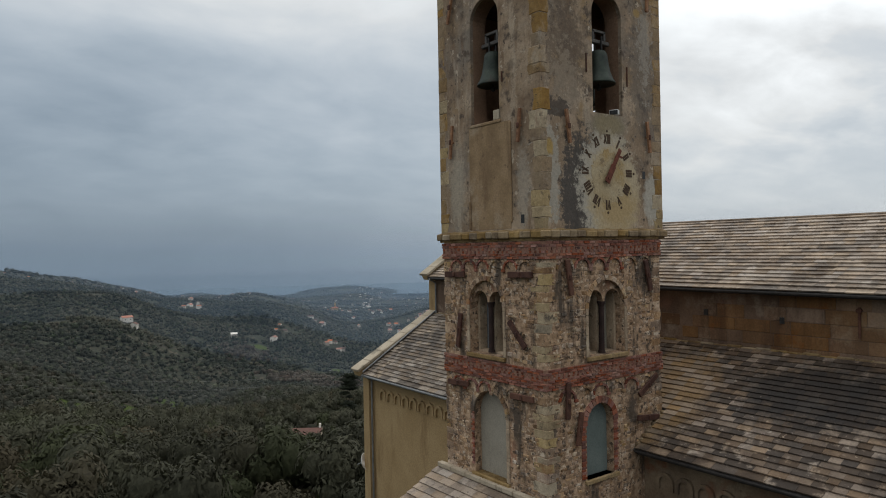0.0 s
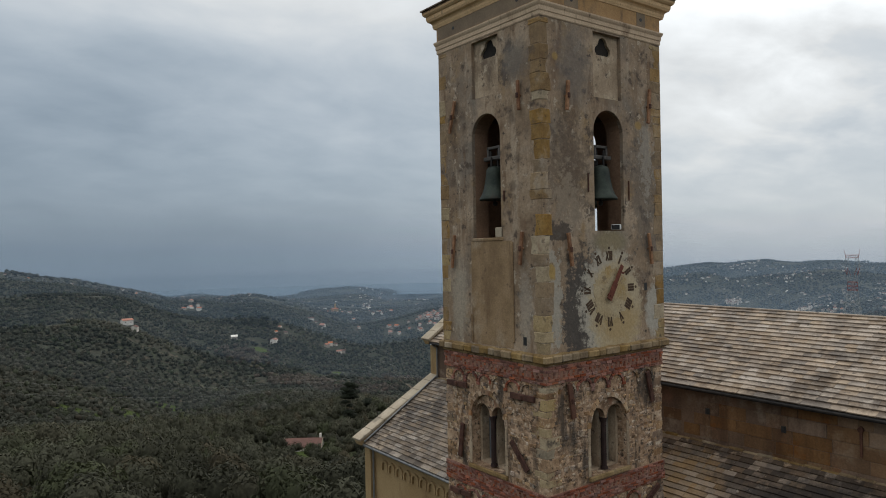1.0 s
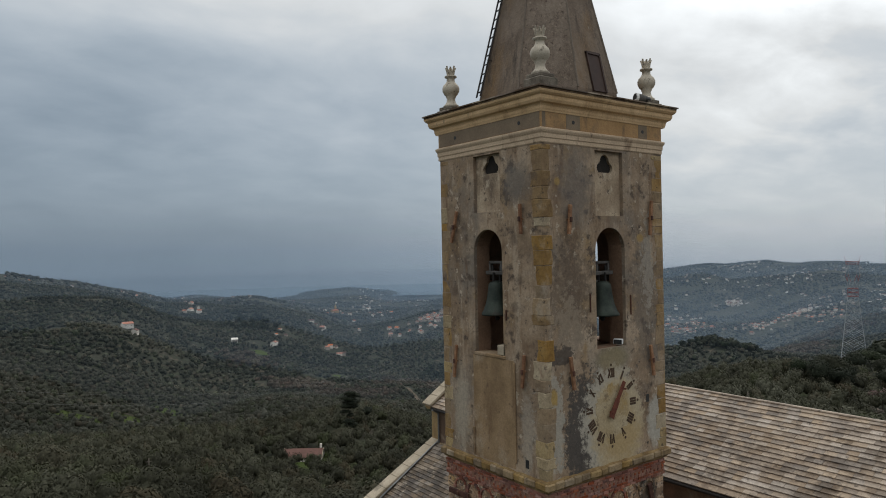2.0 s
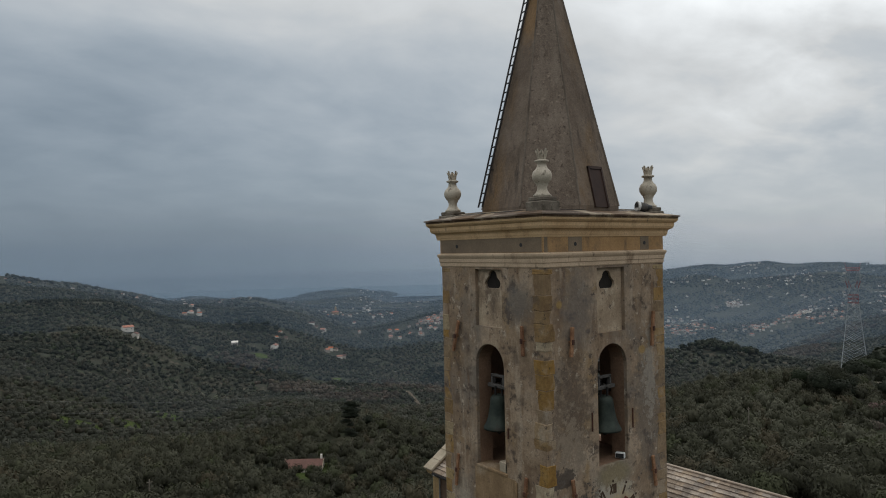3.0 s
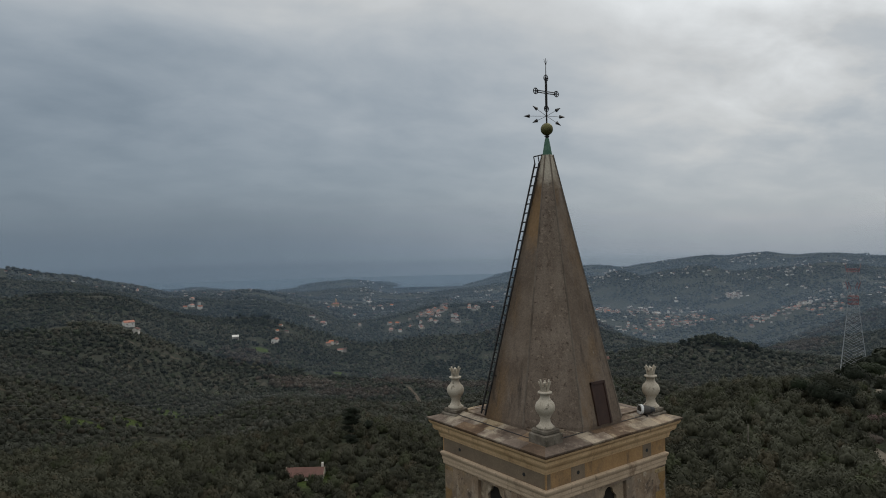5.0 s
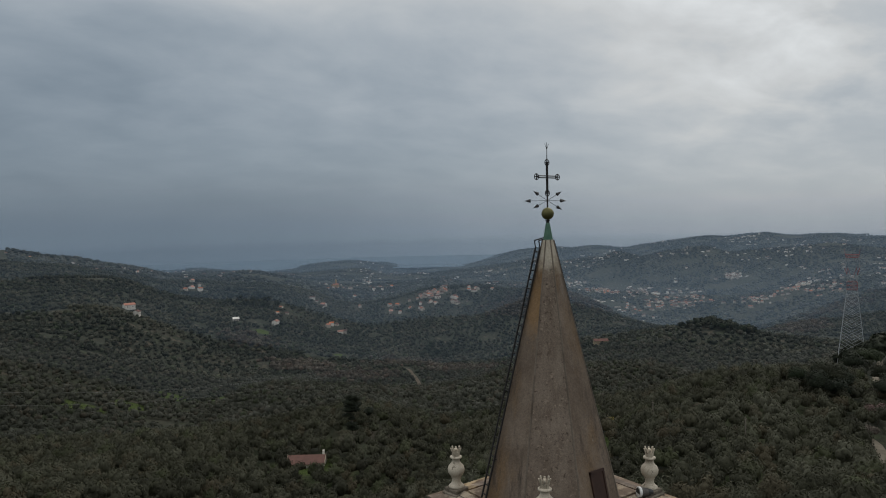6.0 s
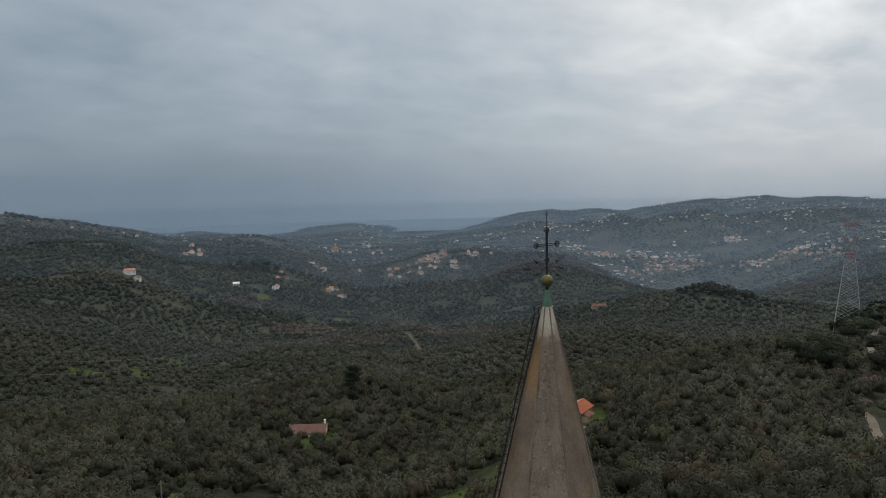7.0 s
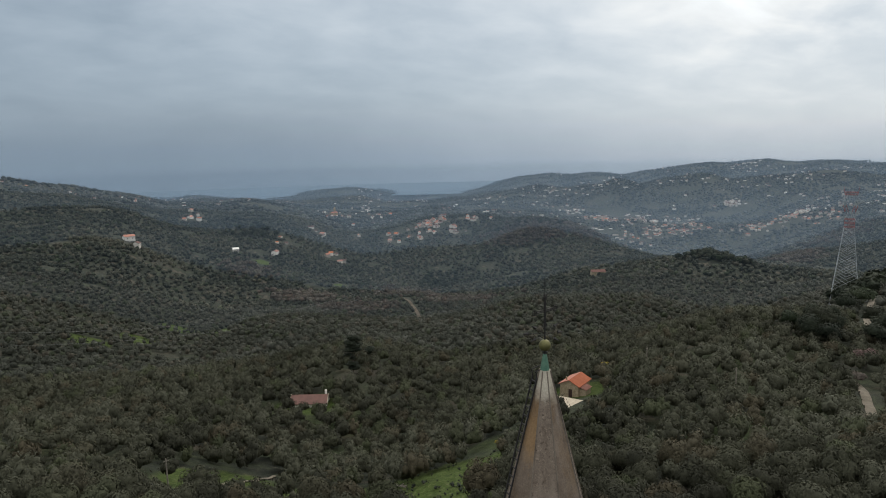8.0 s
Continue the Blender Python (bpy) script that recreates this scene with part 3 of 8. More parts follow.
def haze_material(name, veil, top=50.0, low=-90.0):
    """Sheet for aerial haze: mostly clear, with the haze as a blue tint; it thins out upwards."""
    m = bpy.data.materials.new(name)
    m.use_nodes = True
    n = Nodes(m.node_tree)
    z = n.add("ShaderNodeSeparateXYZ", {0: n.add("ShaderNodeNewGeometry").outputs["Position"]}).outputs[2]
    haze_tint = n.add("ShaderNodeBsdfDiffuse", {"Color": (0.3, 0.408, 0.535, 1)})
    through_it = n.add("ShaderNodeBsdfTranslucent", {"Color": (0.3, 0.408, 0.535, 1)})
    both = n.add("ShaderNodeMixShader", {0: 0.5, 1: haze_tint.outputs[0], 2: through_it.outputs[0]})
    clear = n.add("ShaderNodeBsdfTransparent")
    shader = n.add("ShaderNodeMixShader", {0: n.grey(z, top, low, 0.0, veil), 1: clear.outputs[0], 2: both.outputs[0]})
    n.add("ShaderNodeOutputMaterial", {"Surface": shader.outputs[0]})
    return m


# ---- building helpers ----
def thing(name, label, category, at=(0, 0, 0), turn=0.0, group="", kind=""):
    ob = new(name)
    ob.matrix_basis = pose(*at, 0, 0, turn)
    return tagged(ob, label, category, group, kind)


def part(name, bm, material, parent=None, label="", smooth=False):
    """Links a bmesh as one mesh object under a thing or a part."""
    data = bpy.data.meshes.new(name)
    bm.to_mesh(data)
    bm.free()
    data.materials.append(material)
    if smooth:
        data.shade_smooth()
    ob = new(name, data)
    ob.parent = parent
    return tagged(ob, label)


def raw_mesh(name, verts, faces, material):
    data = bpy.data.meshes.new(name)
    data.from_pydata([tuple(v) for v in verts], [], [tuple(f) for f in faces])
    data.materials.append(material)
    return data


def tri_mesh(name, verts, tris, material, normals=None):
    """A mesh straight from arrays of vertices and triangles."""
    data = bpy.data.meshes.new(name)
    data.vertices.add(len(verts))
    data.vertices.foreach_set("co", np.asarray(verts, np.float32).ravel())
    data.loops.add(3 * len(tris))
    data.loops.foreach_set("vertex_index", np.asarray(tris, np.int32).ravel())
    data.polygons.add(len(tris))
    data.polygons.foreach_set("loop_start", np.arange(0, 3 * len(tris), 3, dtype=np.int32))
    data.update(calc_edges=True)
    data.materials.append(material)
    if normals is not None:
        data.shade_smooth()
        own = data.attributes.new("custom_normal", "FLOAT_VECTOR", "POINT")
        own.data.foreach_set("vector", np.asarray(normals, np.float32).ravel())
    return data


def box(bm, x0, y0, z0, x1, y1, z1, m=None, bevel=0.0):
    made = bmesh.ops.create_cube(bm, size=1.0)["verts"]
    bmesh.ops.scale(bm, vec=(x1 - x0, y1 - y0, z1 - z0), verts=made)
    bmesh.ops.translate(bm, vec=((x0 + x1) / 2, (y0 + y1) / 2, (z0 + z1) / 2), verts=made)
    if bevel:
        edges = list({e for v in made for e in v.link_edges})
        made = list({v for f in bmesh.ops.bevel(bm, geom=edges, offset=bevel, segments=1, affect="EDGES")["faces"] for v in f.verts} | {v for v in made if v.is_valid})
    if m:
        bmesh.ops.transform(bm, matrix=m, verts=made)
    return made


def rod(bm, a, b, r0, r1=None, sides=8):
    """A round bar from a to b."""
    a, b = Vector(a), Vector(b)
    m = Matrix.Translation((a + b) / 2) @ (b - a).to_track_quat("Z", "Y").to_matrix().to_4x4()
    bmesh.ops.create_cone(bm, cap_ends=True, segments=sides, radius1=r0, radius2=r0 if r1 is None else r1, depth=(b - a).length, matrix=m)


def bar(bm, a, b, wide, deep, face):
    """A flat bar from a to b; face is the way its broad side looks."""
    a, b, face = Vector(a), Vector(b), Vector(face).normalized()
    along = (b - a).normalized()
    side = along.cross(face).normalized()
    m = Matrix((side, along, face)).transposed().to_4x4()
    m.translation = (a + b) / 2
    box(bm, -wide / 2, -(b - a).length / 2, -deep / 2, wide / 2, (b - a).length / 2, deep / 2, m, min(wide, deep) * 0.15)


def lathe(bm, profile, sides=20, at=(0, 0, 0)):
    rings = []
    for r, z in profile:
        rings.append([bm.verts.new((at[0] + r * math.cos(2 * math.pi * k / sides), at[1] + r * math.sin(2 * math.pi * k / sides), at[2] + z)) for k in range(sides)])
    for lo, hi in zip(rings, rings[1:]):
        for k in range(sides):
            bm.faces.new((lo[k], lo[(k + 1) % sides], hi[(k + 1) % sides], hi[k]))
    bm.faces.new(rings[0][::-1])
    bm.faces.new(rings[-1])


def arch(u0, u1, z0, top, n=14):
    """Outline of a round-headed opening."""
    r = (u1 - u0) / 2
    spring = top - r
    return [(u0, z0), (u1, z0)] + [((u0 + u1) / 2 + r * math.cos(math.pi * k / n), spring + r * math.sin(math.pi * k / n)) for k in range(n + 1)]


def rect(u0, u1, z0, z1):
    return [(u0, z0), (u1, z0), (u1, z1), (u0, z1)]


def panel(bm, origin, along, inward, thick, outline, holes=()):
    """A slab of wall with openings through it."""
    origin, along, inward = Vector(origin), Vector(along), Vector(inward)
    edges = []
    for loop in (outline, *holes):
        vs = [bm.verts.new(origin + along * u + Vector((0, 0, v))) for u, v in loop]
        edges += [bm.edges.new((vs[i], vs[(i + 1) % len(vs)])) for i in range(len(vs))]
    faces = [g for g in bmesh.ops.triangle_fill(bm, use_beauty=True, edges=edges)["geom"] if isinstance(g, bmesh.types.BMFace)]
    grown = bmesh.ops.extrude_face_region(bm, geom=faces)["geom"]
    bmesh.ops.translate(bm, vec=inward * thick, verts=[g for g in grown if isinstance(g, bmesh.types.BMVert)])
    bmesh.ops.recalc_face_normals(bm, faces=bm.faces)


def sweep_rect(bm, x0, y0, x1, y1, profile):
    """A moulding round a rectangle: profile of (outward, height)."""
    rings = [[bm.verts.new(p) for p in ((x0 - o, y0 - o, z), (x1 + o, y0 - o, z), (x1 + o, y1 + o, z), (x0 - o, y1 + o, z))] for o, z in profile]
    for lo, hi in zip(rings, rings[1:]):
        for k in range(4):
            bm.faces.new((lo[k], lo[(k + 1) % 4], hi[(k + 1) % 4], hi[k]))
    for k in range(4):
        bm.faces.new((rings[-1][k], rings[-1][(k + 1) % 4], rings[0][(k + 1) % 4], rings[0][k]))
    bmesh.ops.recalc_face_normals(bm, faces=bm.faces)


# ---- the land ----
VIEW_X, VIEW_Y = -13.3, -13.3          # the land is laid out in rings round this place
TURNS = np.array([-20, 3, 10, 16, 22, 29, 36, 44, 52, 60, 70.0])
RINGS = np.array([60, 130, 200, 300, 480, 750, 1050, 1500, 1640, 2100.0])
HEIGHTS = np.array([
    [-23, -23, -23, -24, -24, -24, -24, -23, -23, -23, -23], [-31, -31, -33, -38, -42, -43, -40, -36, -35, -32, -27],
    [-42, -45, -48, -53, -60, -64, -60, -48, -42, -40, -40], [-55, -66, -69, -70, -72, -67, -75, -71, -62, -48, -47],
    [-59, -78, -103, -116, -98, -103, -107, -87, -97, -109, -60], [-60, -74, -98, -135, -140, -148, -149, -145, -117, -116, -112],
    [-58, -79, -71, -110, -141, -178, -188, -168, -150, -150, -140], [-28, -34, -65, -98, -99, -150, -139, -148, -214, -222, -128],
    [-22, -28, -60, -96, -102, -141, -134, -148, -180, -180, -118],
    [-140, -140, -125, -114, -127, -120, -134, -80, -74, -58, -50]], float)
KNOLLS = ((58, 815, 17, 36), (28.9, 2090, 24, 90), (60, 2080, 14, 160), (38.5, 1420, 16, 85), (45, 1330, 10, 60), (47.5, 1290, 34, 90), (51.2, 1850, 42, 50), (54.6, 1930, 14, 40), (56.8, 1990, 16, 60), (65.5, 1900, 16, 60))    # turn, distance, height, radius


FOLD, PULL, EASE = 1420.0, 4.4, 0.00104     # the plan's rings are drawn closer together past this distance


def far(r):
    """True distance of a ring of the plan."""
    q = np.maximum(np.asarray(r, float) - FOLD, 0)
    return np.minimum(r, FOLD) + PULL * q - EASE * q * q


def ring_of(distance):
    """Ring of the plan at a true distance."""
    q = np.maximum(np.asarray(distance, float) - FOLD, 0)
    return np.minimum(distance, FOLD) + (PULL - np.sqrt(np.maximum(PULL * PULL - 4 * EASE * q, 0.0))) / (2 * EASE)


def plan_at(turn, r):
    a = np.radians(turn)
    return VIEW_X + r * np.sin(a), VIEW_Y + r * np.cos(a)


def spread(turn, r):
    return plan_at(turn, far(r))


def smooth_weights(grid, v):
    v = np.clip(v, grid[0], grid[-1])
    i = np.clip(np.searchsorted(grid, v, side="right") - 1, 0, len(grid) - 2)
    s = (v - grid[i]) / (grid[i + 1] - grid[i])
    ks = [np.clip(i + k, 0, len(grid) - 1) for k in (-1, 0, 1, 2)]
    return ks, [-.5 * s + s ** 2 - .5 * s ** 3, 1 - 2.5 * s ** 2 + 1.5 * s ** 3, .5 * s + 2 * s ** 2 - 1.5 * s ** 3, -.5 * s ** 2 + .5 * s ** 3]


def land_height(turn, r):
    turn, r = np.asarray(turn, float), np.asarray(r, float)
    turn = (turn - 25 + 180) % 360 - 180 + 25
    ri, rw = smooth_weights(np.log(RINGS), np.log(np.maximum(r, 60)))
    ti, tw = smooth_weights(TURNS, turn)
    z = sum(HEIGHTS[a, b] * wa * wb for a, wa in zip(ri, rw) for b, wb in zip(ti, tw))
    x, y = plan_at(turn, r)
    for kt, kr, kh, kw in KNOLLS:
        kx, ky = plan_at(kt, kr)
        z = z + kh * np.exp(-((x - kx) ** 2 + (y - ky) ** 2) / (2 * kw * kw))
    # folds and gullies
    fade = np.clip((r - 250) / 500, 0, 1)
    z = z + fade * (3.5 * np.sin(x / 47 + 1.3 * np.sin(y / 61)) * np.cos(y / 53) + 1.6 * np.sin(x / 19 + y / 23) * np.sin(y / 17)) * np.clip(r / 900, 0.5, 1.6)
    # terraces of the groves
    near = np.clip((420 - r) / 150, 0, 1) * np.clip((r - 70) / 30, 0, 1)
    z = z + near * 0.2 * np.sin(z * 2.6)
    # level ground round the church, low coast at the far rim
    flat = np.clip((75 - r) / 35, 0, 1)
    z = z * (1 - flat) + -23.0 * flat
    rim = np.clip((r - 2180) / 200, 0, 1)
    z = z * (1 - rim) + -170 * rim
    return 27.5 + (z - 27.5) * far(r) / r


def build_land():
    turns = np.concatenate([np.arange(-12, 82, 0.5), np.arange(82, 348, 3.5)])
    rs = np.geomspace(6, 2420, 250)
    tt, rr = np.meshgrid(turns, rs)
    zz = land_height(tt, rr)
    xx, yy = spread(tt, rr)
    verts = np.stack([xx, yy, zz], -1).reshape(-1, 3)
    n, m = tt.shape
    i, j = np.meshgrid(np.arange(n - 1), np.arange(m), indexing="ij")
    a, b, c, d = i * m + j, i * m + (j + 1) % m, (i + 1) * m + (j + 1) % m, (i + 1) * m + j
    tris = np.concatenate([np.stack([a, b, c], -1).reshape(-1, 3), np.stack([a, c, d], -1).reshape(-1, 3)])
    centre = len(verts)
    verts = np.vstack([verts, [[VIEW_X, VIEW_Y, -23.0]]])
    ring = np.arange(m)
    tris = np.concatenate([tris, np.stack([np.full(m, centre), (ring + 1) % m, ring], -1)])
    data = tri_mesh("ground", verts, tris[:, ::-1], LAND)
    data.shade_smooth()
    tagged(new("ground", data), "hilly ground with grass, earth and olive terraces", "ground", kind="structure")
    # the sea beyond the coast
    verts, faces = [], []
    for t in turns:
        for rad in (3780.0, 4300.0, 4960.0):
            x, y = plan_at(t, rad)
            verts.append((x, y, -250.0))
    k = len(turns)
    for q in range(k):
        for s in range(2):
            faces.append((q * 3 + s, q * 3 + s + 1, (q + 1) % k * 3 + s + 1, (q + 1) % k * 3 + s))
    tagged(new("water", raw_mesh("water", verts, faces, SEA)), "calm grey-blue sea under cloud", "sea", kind="structure")


build_land()


def mist():
    """Distance haze over the valley, added as faint tinted sheets one behind the other."""
    for r, veil, top, low in ((600, 0.035, 50, -90), (930, 0.07, 50, -90), (1250, 0.12, 80, -90), (1500, 0.11, 110, -260), (1700, 0.15, 140, -320), (1950, 0.3, 190, -300), (2110, 0.28, 220, -260)):
        verts, faces = [], []
        turns = np.arange(-40, 112, 4.0)
        for t in turns:
            x, y = spread(t, r)
            verts += [(x, y, -340.0), (x, y, -75.0), (x, y, top)]
        for k in range(len(turns) - 1):
            for s in range(2):
                faces.append((k * 3 + s, k * 3 + 3 + s, k * 3 + 4 + s, k * 3 + 1 + s))
        tagged(new("backdrop", raw_mesh("backdrop", verts, faces, haze_material("thin_haze_sheet", veil, top, low))), "blue-grey sheet added for the haze over the valley", "mist", kind="structure")


mist()


# ---- trees ----
def unit(v):
    return v / np.linalg.norm(v, axis=1)[:, None]


def crown_template(seed, sprays, size, core=1, squash=0.8, lobes=7, heart=1.0, clumps=0, lumpy=1.0):
    """A crown of unit radius: an uneven core and many leaf sprays set on its rounded lobes.
    The sprays take the rounding of their lobe, as a thick coat of leaves does."""
    rng = np.random.default_rng(seed)
    bm = bmesh.new()
    bmesh.ops.create_icosphere(bm, subdivisions=core, radius=0.66)
    verts = np.array([v.co for v in bm.verts])
    tris = np.array([[v.index for v in f.verts] for f in bm.faces])
    bm.free()
    knots = unit(rng.normal(size=(lobes, 3))) * rng.uniform(0.35, 0.62, (lobes, 1)) * lumpy
    knots[:, 2] = np.abs(knots[:, 2]) * 0.9 - 0.12
    reach = rng.uniform(0.34, 0.52, lobes)
    way = unit(verts)
    bulge = np.max(way @ knots.T + reach * 0.75, axis=1)
    verts = way * heart * np.clip(bulge, 0.35, 0.95)[:, None] * rng.uniform(0.85, 1.05, (len(verts), 1))
    normals = [way]
    if clumps:
        # a thick clump of leaves on every limb
        bm = bmesh.new()
        bmesh.ops.create_icosphere(bm, subdivisions=clumps, radius=1.0)
        ball = np.array([v.co for v in bm.verts])
        ball_tris = np.array([[v.index for v in f.verts] for f in bm.faces])
        bm.free()
        for knot, r in zip(knots, reach):
            tris = np.vstack([tris, ball_tris + len(verts)])
            verts = np.vstack([verts, knot + ball * r * 0.6 * rng.uniform(0.7, 1.2, (len(ball), 1))])
            normals.append(unit(ball + 0.3 * unit(knot[None, :])))
    pick = rng.integers(0, lobes, sprays)
    out = rng.normal(size=(sprays, 3))
    out[:, 2] = np.where(out[:, 2] < -0.4, -out[:, 2], out[:, 2])
    out = unit(out)
    mid = knots[pick] + out * (reach[pick] * rng.uniform(0.82, 1.1, sprays))[:, None]
    a = unit(np.cross(out, rng.normal(size=(sprays, 3))))
    b = unit(np.cross(a, out + 0.4 * rng.normal(size=(sprays, 3))))
    flip = np.einsum("ij,ij->i", np.cross(a, b), out) < 0
    b[flip] *= -1
    la, lb = size * rng.uniform(0.7, 1.6, (sprays, 1)), size * rng.uniform(0.3, 0.75, (sprays, 1))
    quad = np.stack([mid - a * la, mid - b * lb * 0.6, mid + a * la, mid + b * lb], 1).reshape(-1, 3)
    k = np.arange(sprays) * 4 + len(verts)
    tris = np.concatenate([tris, np.stack([k, k + 1, k + 2], -1), np.stack([k, k + 2, k + 3], -1)])
    round_way = unit(out + 0.35 * unit(mid) + 0.13 * rng.normal(size=(sprays, 3)))
    normals = np.vstack(normals + [np.repeat(round_way, 4, axis=0)])
    verts = np.vstack([verts, quad])
    verts[:, 2] *= squash
    return verts, tris, normals


def plant(templates, spots, sizes, rng):
    """Arrays of one mesh with a crown at every spot (x, y, z), each of its own size and turn."""
    vs, ts, ns, tones, base = [], [], [], [], 0
    for (x, y, z), s in zip(spots, sizes):
        v, t, n = templates[rng.integers(len(templates))]
        a = rng.uniform(0, 6.283)
        c, d = math.cos(a), math.sin(a)
        w, m = np.empty_like(v), n.copy()
        w[:, 0], w[:, 1], w[:, 2] = (v[:, 0] * c - v[:, 1] * d) * s + x, (v[:, 0] * d + v[:, 1] * c) * s + y, v[:, 2] * s * rng.uniform(0.85, 1.2) + z
        m[:, 0], m[:, 1] = n[:, 0] * c - n[:, 1] * d, n[:, 0] * d + n[:, 1] * c
        vs.append(w)
        ts.append(t + base)
        ns.append(m)
        tones.append(np.full(len(v), rng.random()))
        base += len(v)
    return np.vstack(vs), np.vstack(ts), np.vstack(ns), np.concatenate(tones)


def planted(name, label, category, material, templates, spots, sizes, rng):
    """Many crowns as one mesh; each tree keeps a leaf tone of its own."""
    v, t, n, tones = plant(templates, spots, sizes, rng)
    mesh = tri_mesh(name, v, t, material, n)
    tone = mesh.attributes.new("tone", "FLOAT", "POINT")
    tone.data.foreach_set("value", tones.astype(np.float32))
    return tagged(new(name, mesh), label, category, kind="stuff")


def patchy(x, y, scale, seed):
    """Smooth value between about -1 and 1, for clearings and thickets."""
    p = np.sin(x / scale + seed) * np.cos(y / scale * 1.13 - seed) + 0.6 * np.sin((x + y) / scale * 1.9 + 2 * seed) * np.cos((x - y) / scale * 1.6)
    return p / 1.6


# places kept free of trees: turn, distance, radius
CLEARINGS = ((32.6, 124, 9), (35.5, 122, 7), (37.5, 130, 8), (39.5, 130, 8), (37.0, 116, 6), (36, 108, 6), (33.6, 113, 5), (38.6, 118, 6), (36.2, 99, 5), (41.3, 147, 6), (24.8, 240, 8), (22.3, 238, 5), (28.6, 268, 5), (28.4, 259, 6), (47.75, 187, 8), (47.2, 174, 9), (46.8, 166, 7), (67.45, 398, 13), (34.3, 623, 7), (34.1, 720, 9), (33.4, 800, 10), (11.7, 950, 22), (19.5, 1057, 15), (12.4, 329, 5),
             (49.5, 843, 14), (17.5, 142, 8), (20.5, 150, 7), (14, 146, 6), (15.5, 130, 8), (18.2, 131, 7), (20.8, 140, 6), (8.2, 507, 9), (11.7, 545, 9), (14.5, 622, 10), (18.5, 603, 11), (15.6, 552, 8), (21.5, 1020, 16), (27.8, 958, 15), (40.2, 1110, 16))
TRACKS = (((70.4, 165), (69.9, 178), (69.6, 190), (69.4, 200), (69.15, 208), (68.8, 214), (68.3, 219), (67.7, 222)), ((69.3, 290), (69.15, 312), (69.05, 330), (69.1, 345), (69.2, 365), (69.3, 388)),
          ((15.0, 137), (17.0, 141), (19.5, 149), (21.5, 158)), ((33.0, 800), (33.7, 740), (34.2, 680), (34.4, 620)))


# hamlets: turn, distance, spread in turn, spread in distance, houses
WEST_HAMLETS = ((4.5, 1560, 1.2, 30, 3), (9.4, 1470, 0.8, 20, 4), (11.8, 1520, 1.2, 30, 8), (13.2, 1640, 0.5, 25, 4), (23.9, 1890, 1.5, 40, 4), (17.2, 1352, 2.0, 60, 5), (27.6, 1640, 1.0, 30, 8), (27.6, 1195, 0.8, 30, 5), (23.3, 1180, 0.8, 40, 4), (26.0, 1329, 0.6, 40, 4))
VILLAGE_HAMLETS = ((30.4, 1700, 1.6, 40, 14), (31.7, 1660, 1.0, 30, 6), (36.0, 1399, 0.9, 28, 22), (34.9, 1380, 1.0, 25, 8), (39.6, 1408, 1.6, 25, 6), (29.5, 1500, 4.0, 110, 12), (34.5, 1350, 2.5, 60, 6), (32.4, 1363, 0.5, 25, 5), (35.0, 1320, 1.0, 30, 6), (37.6, 1335, 0.8, 30, 6), (40.5, 1800, 2.0, 50, 9), (36.5, 1720, 2.0, 80, 9), (33.0, 1780, 2.0, 80, 10), (45, 1850, 3.5, 90, 8))
EAST_HAMLETS = ((49.2, 1690, 1.2, 18, 20), (51.2, 1690, 1.3, 18, 26), (53.4, 1700, 1.4, 22, 28), (55.6, 1715, 1.3, 25, 24), (53.6, 1630, 1.0, 24, 20), (55.6, 1650, 1.1, 26, 22), (57.3, 1670, 0.9, 24, 14), (52.0, 1600, 0.7, 16, 8), (59.6, 1800, 0.8, 14, 34), (63.8, 1690, 1.5, 24, 24), (61.6, 1655, 1.2, 24, 18), (66.2, 1640, 1.5, 30, 12), (60.0, 2085, 0.9, 10, 16), (47.4, 1730, 1.2, 20, 14), (52.6, 2060, 1.5, 30, 6), (63.6, 1857, 2.5, 70, 5), (56, 1900, 4.0, 90, 6))
HAMLETS = WEST_HAMLETS + VILLAGE_HAMLETS + EAST_HAMLETS
hamlet_rng = np.random.default_rng(9)
HOUSES = np.array([(t + hamlet_rng.normal() * dt * 0.6, r + hamlet_rng.normal() * dr * 0.6) for t, r, dt, dr, n in HAMLETS for _ in range(n)])
HOUSES = HOUSES[np.argsort(HOUSES[:, 1])]


def free_of_things(x, y):
    ok = np.ones(len(x), bool)
    if (np.hypot(x - VIEW_X, y - VIEW_Y) > 1000).any():
        for t, r in HOUSES:
            hx, hy = spread(t, r)
            ok &= ~((np.abs(x - hx) < 13) & (np.abs(y - hy) < 13))
    for t, r, w in CLEARINGS:
        cx, cy = spread(t, r)
        ok &= (x - cx) ** 2 + (y - cy) ** 2 > w * w
    for line in TRACKS:
        pts = [spread(t, r) for t, r in line]
        for (ax, ay), (bx, by) in zip(pts, pts[1:]):
            s = np.clip(((x - ax) * (bx - ax) + (y - ay) * (by - ay)) / ((bx - ax) ** 2 + (by - ay) ** 2), 0, 1)
            ok &= (x - ax - s * (bx - ax)) ** 2 + (y - ay - s * (by - ay)) ** 2 > 3.9 ** 2
    return ok & ((x < -6) | (x > 26) | (y < -34) | (y > 26))


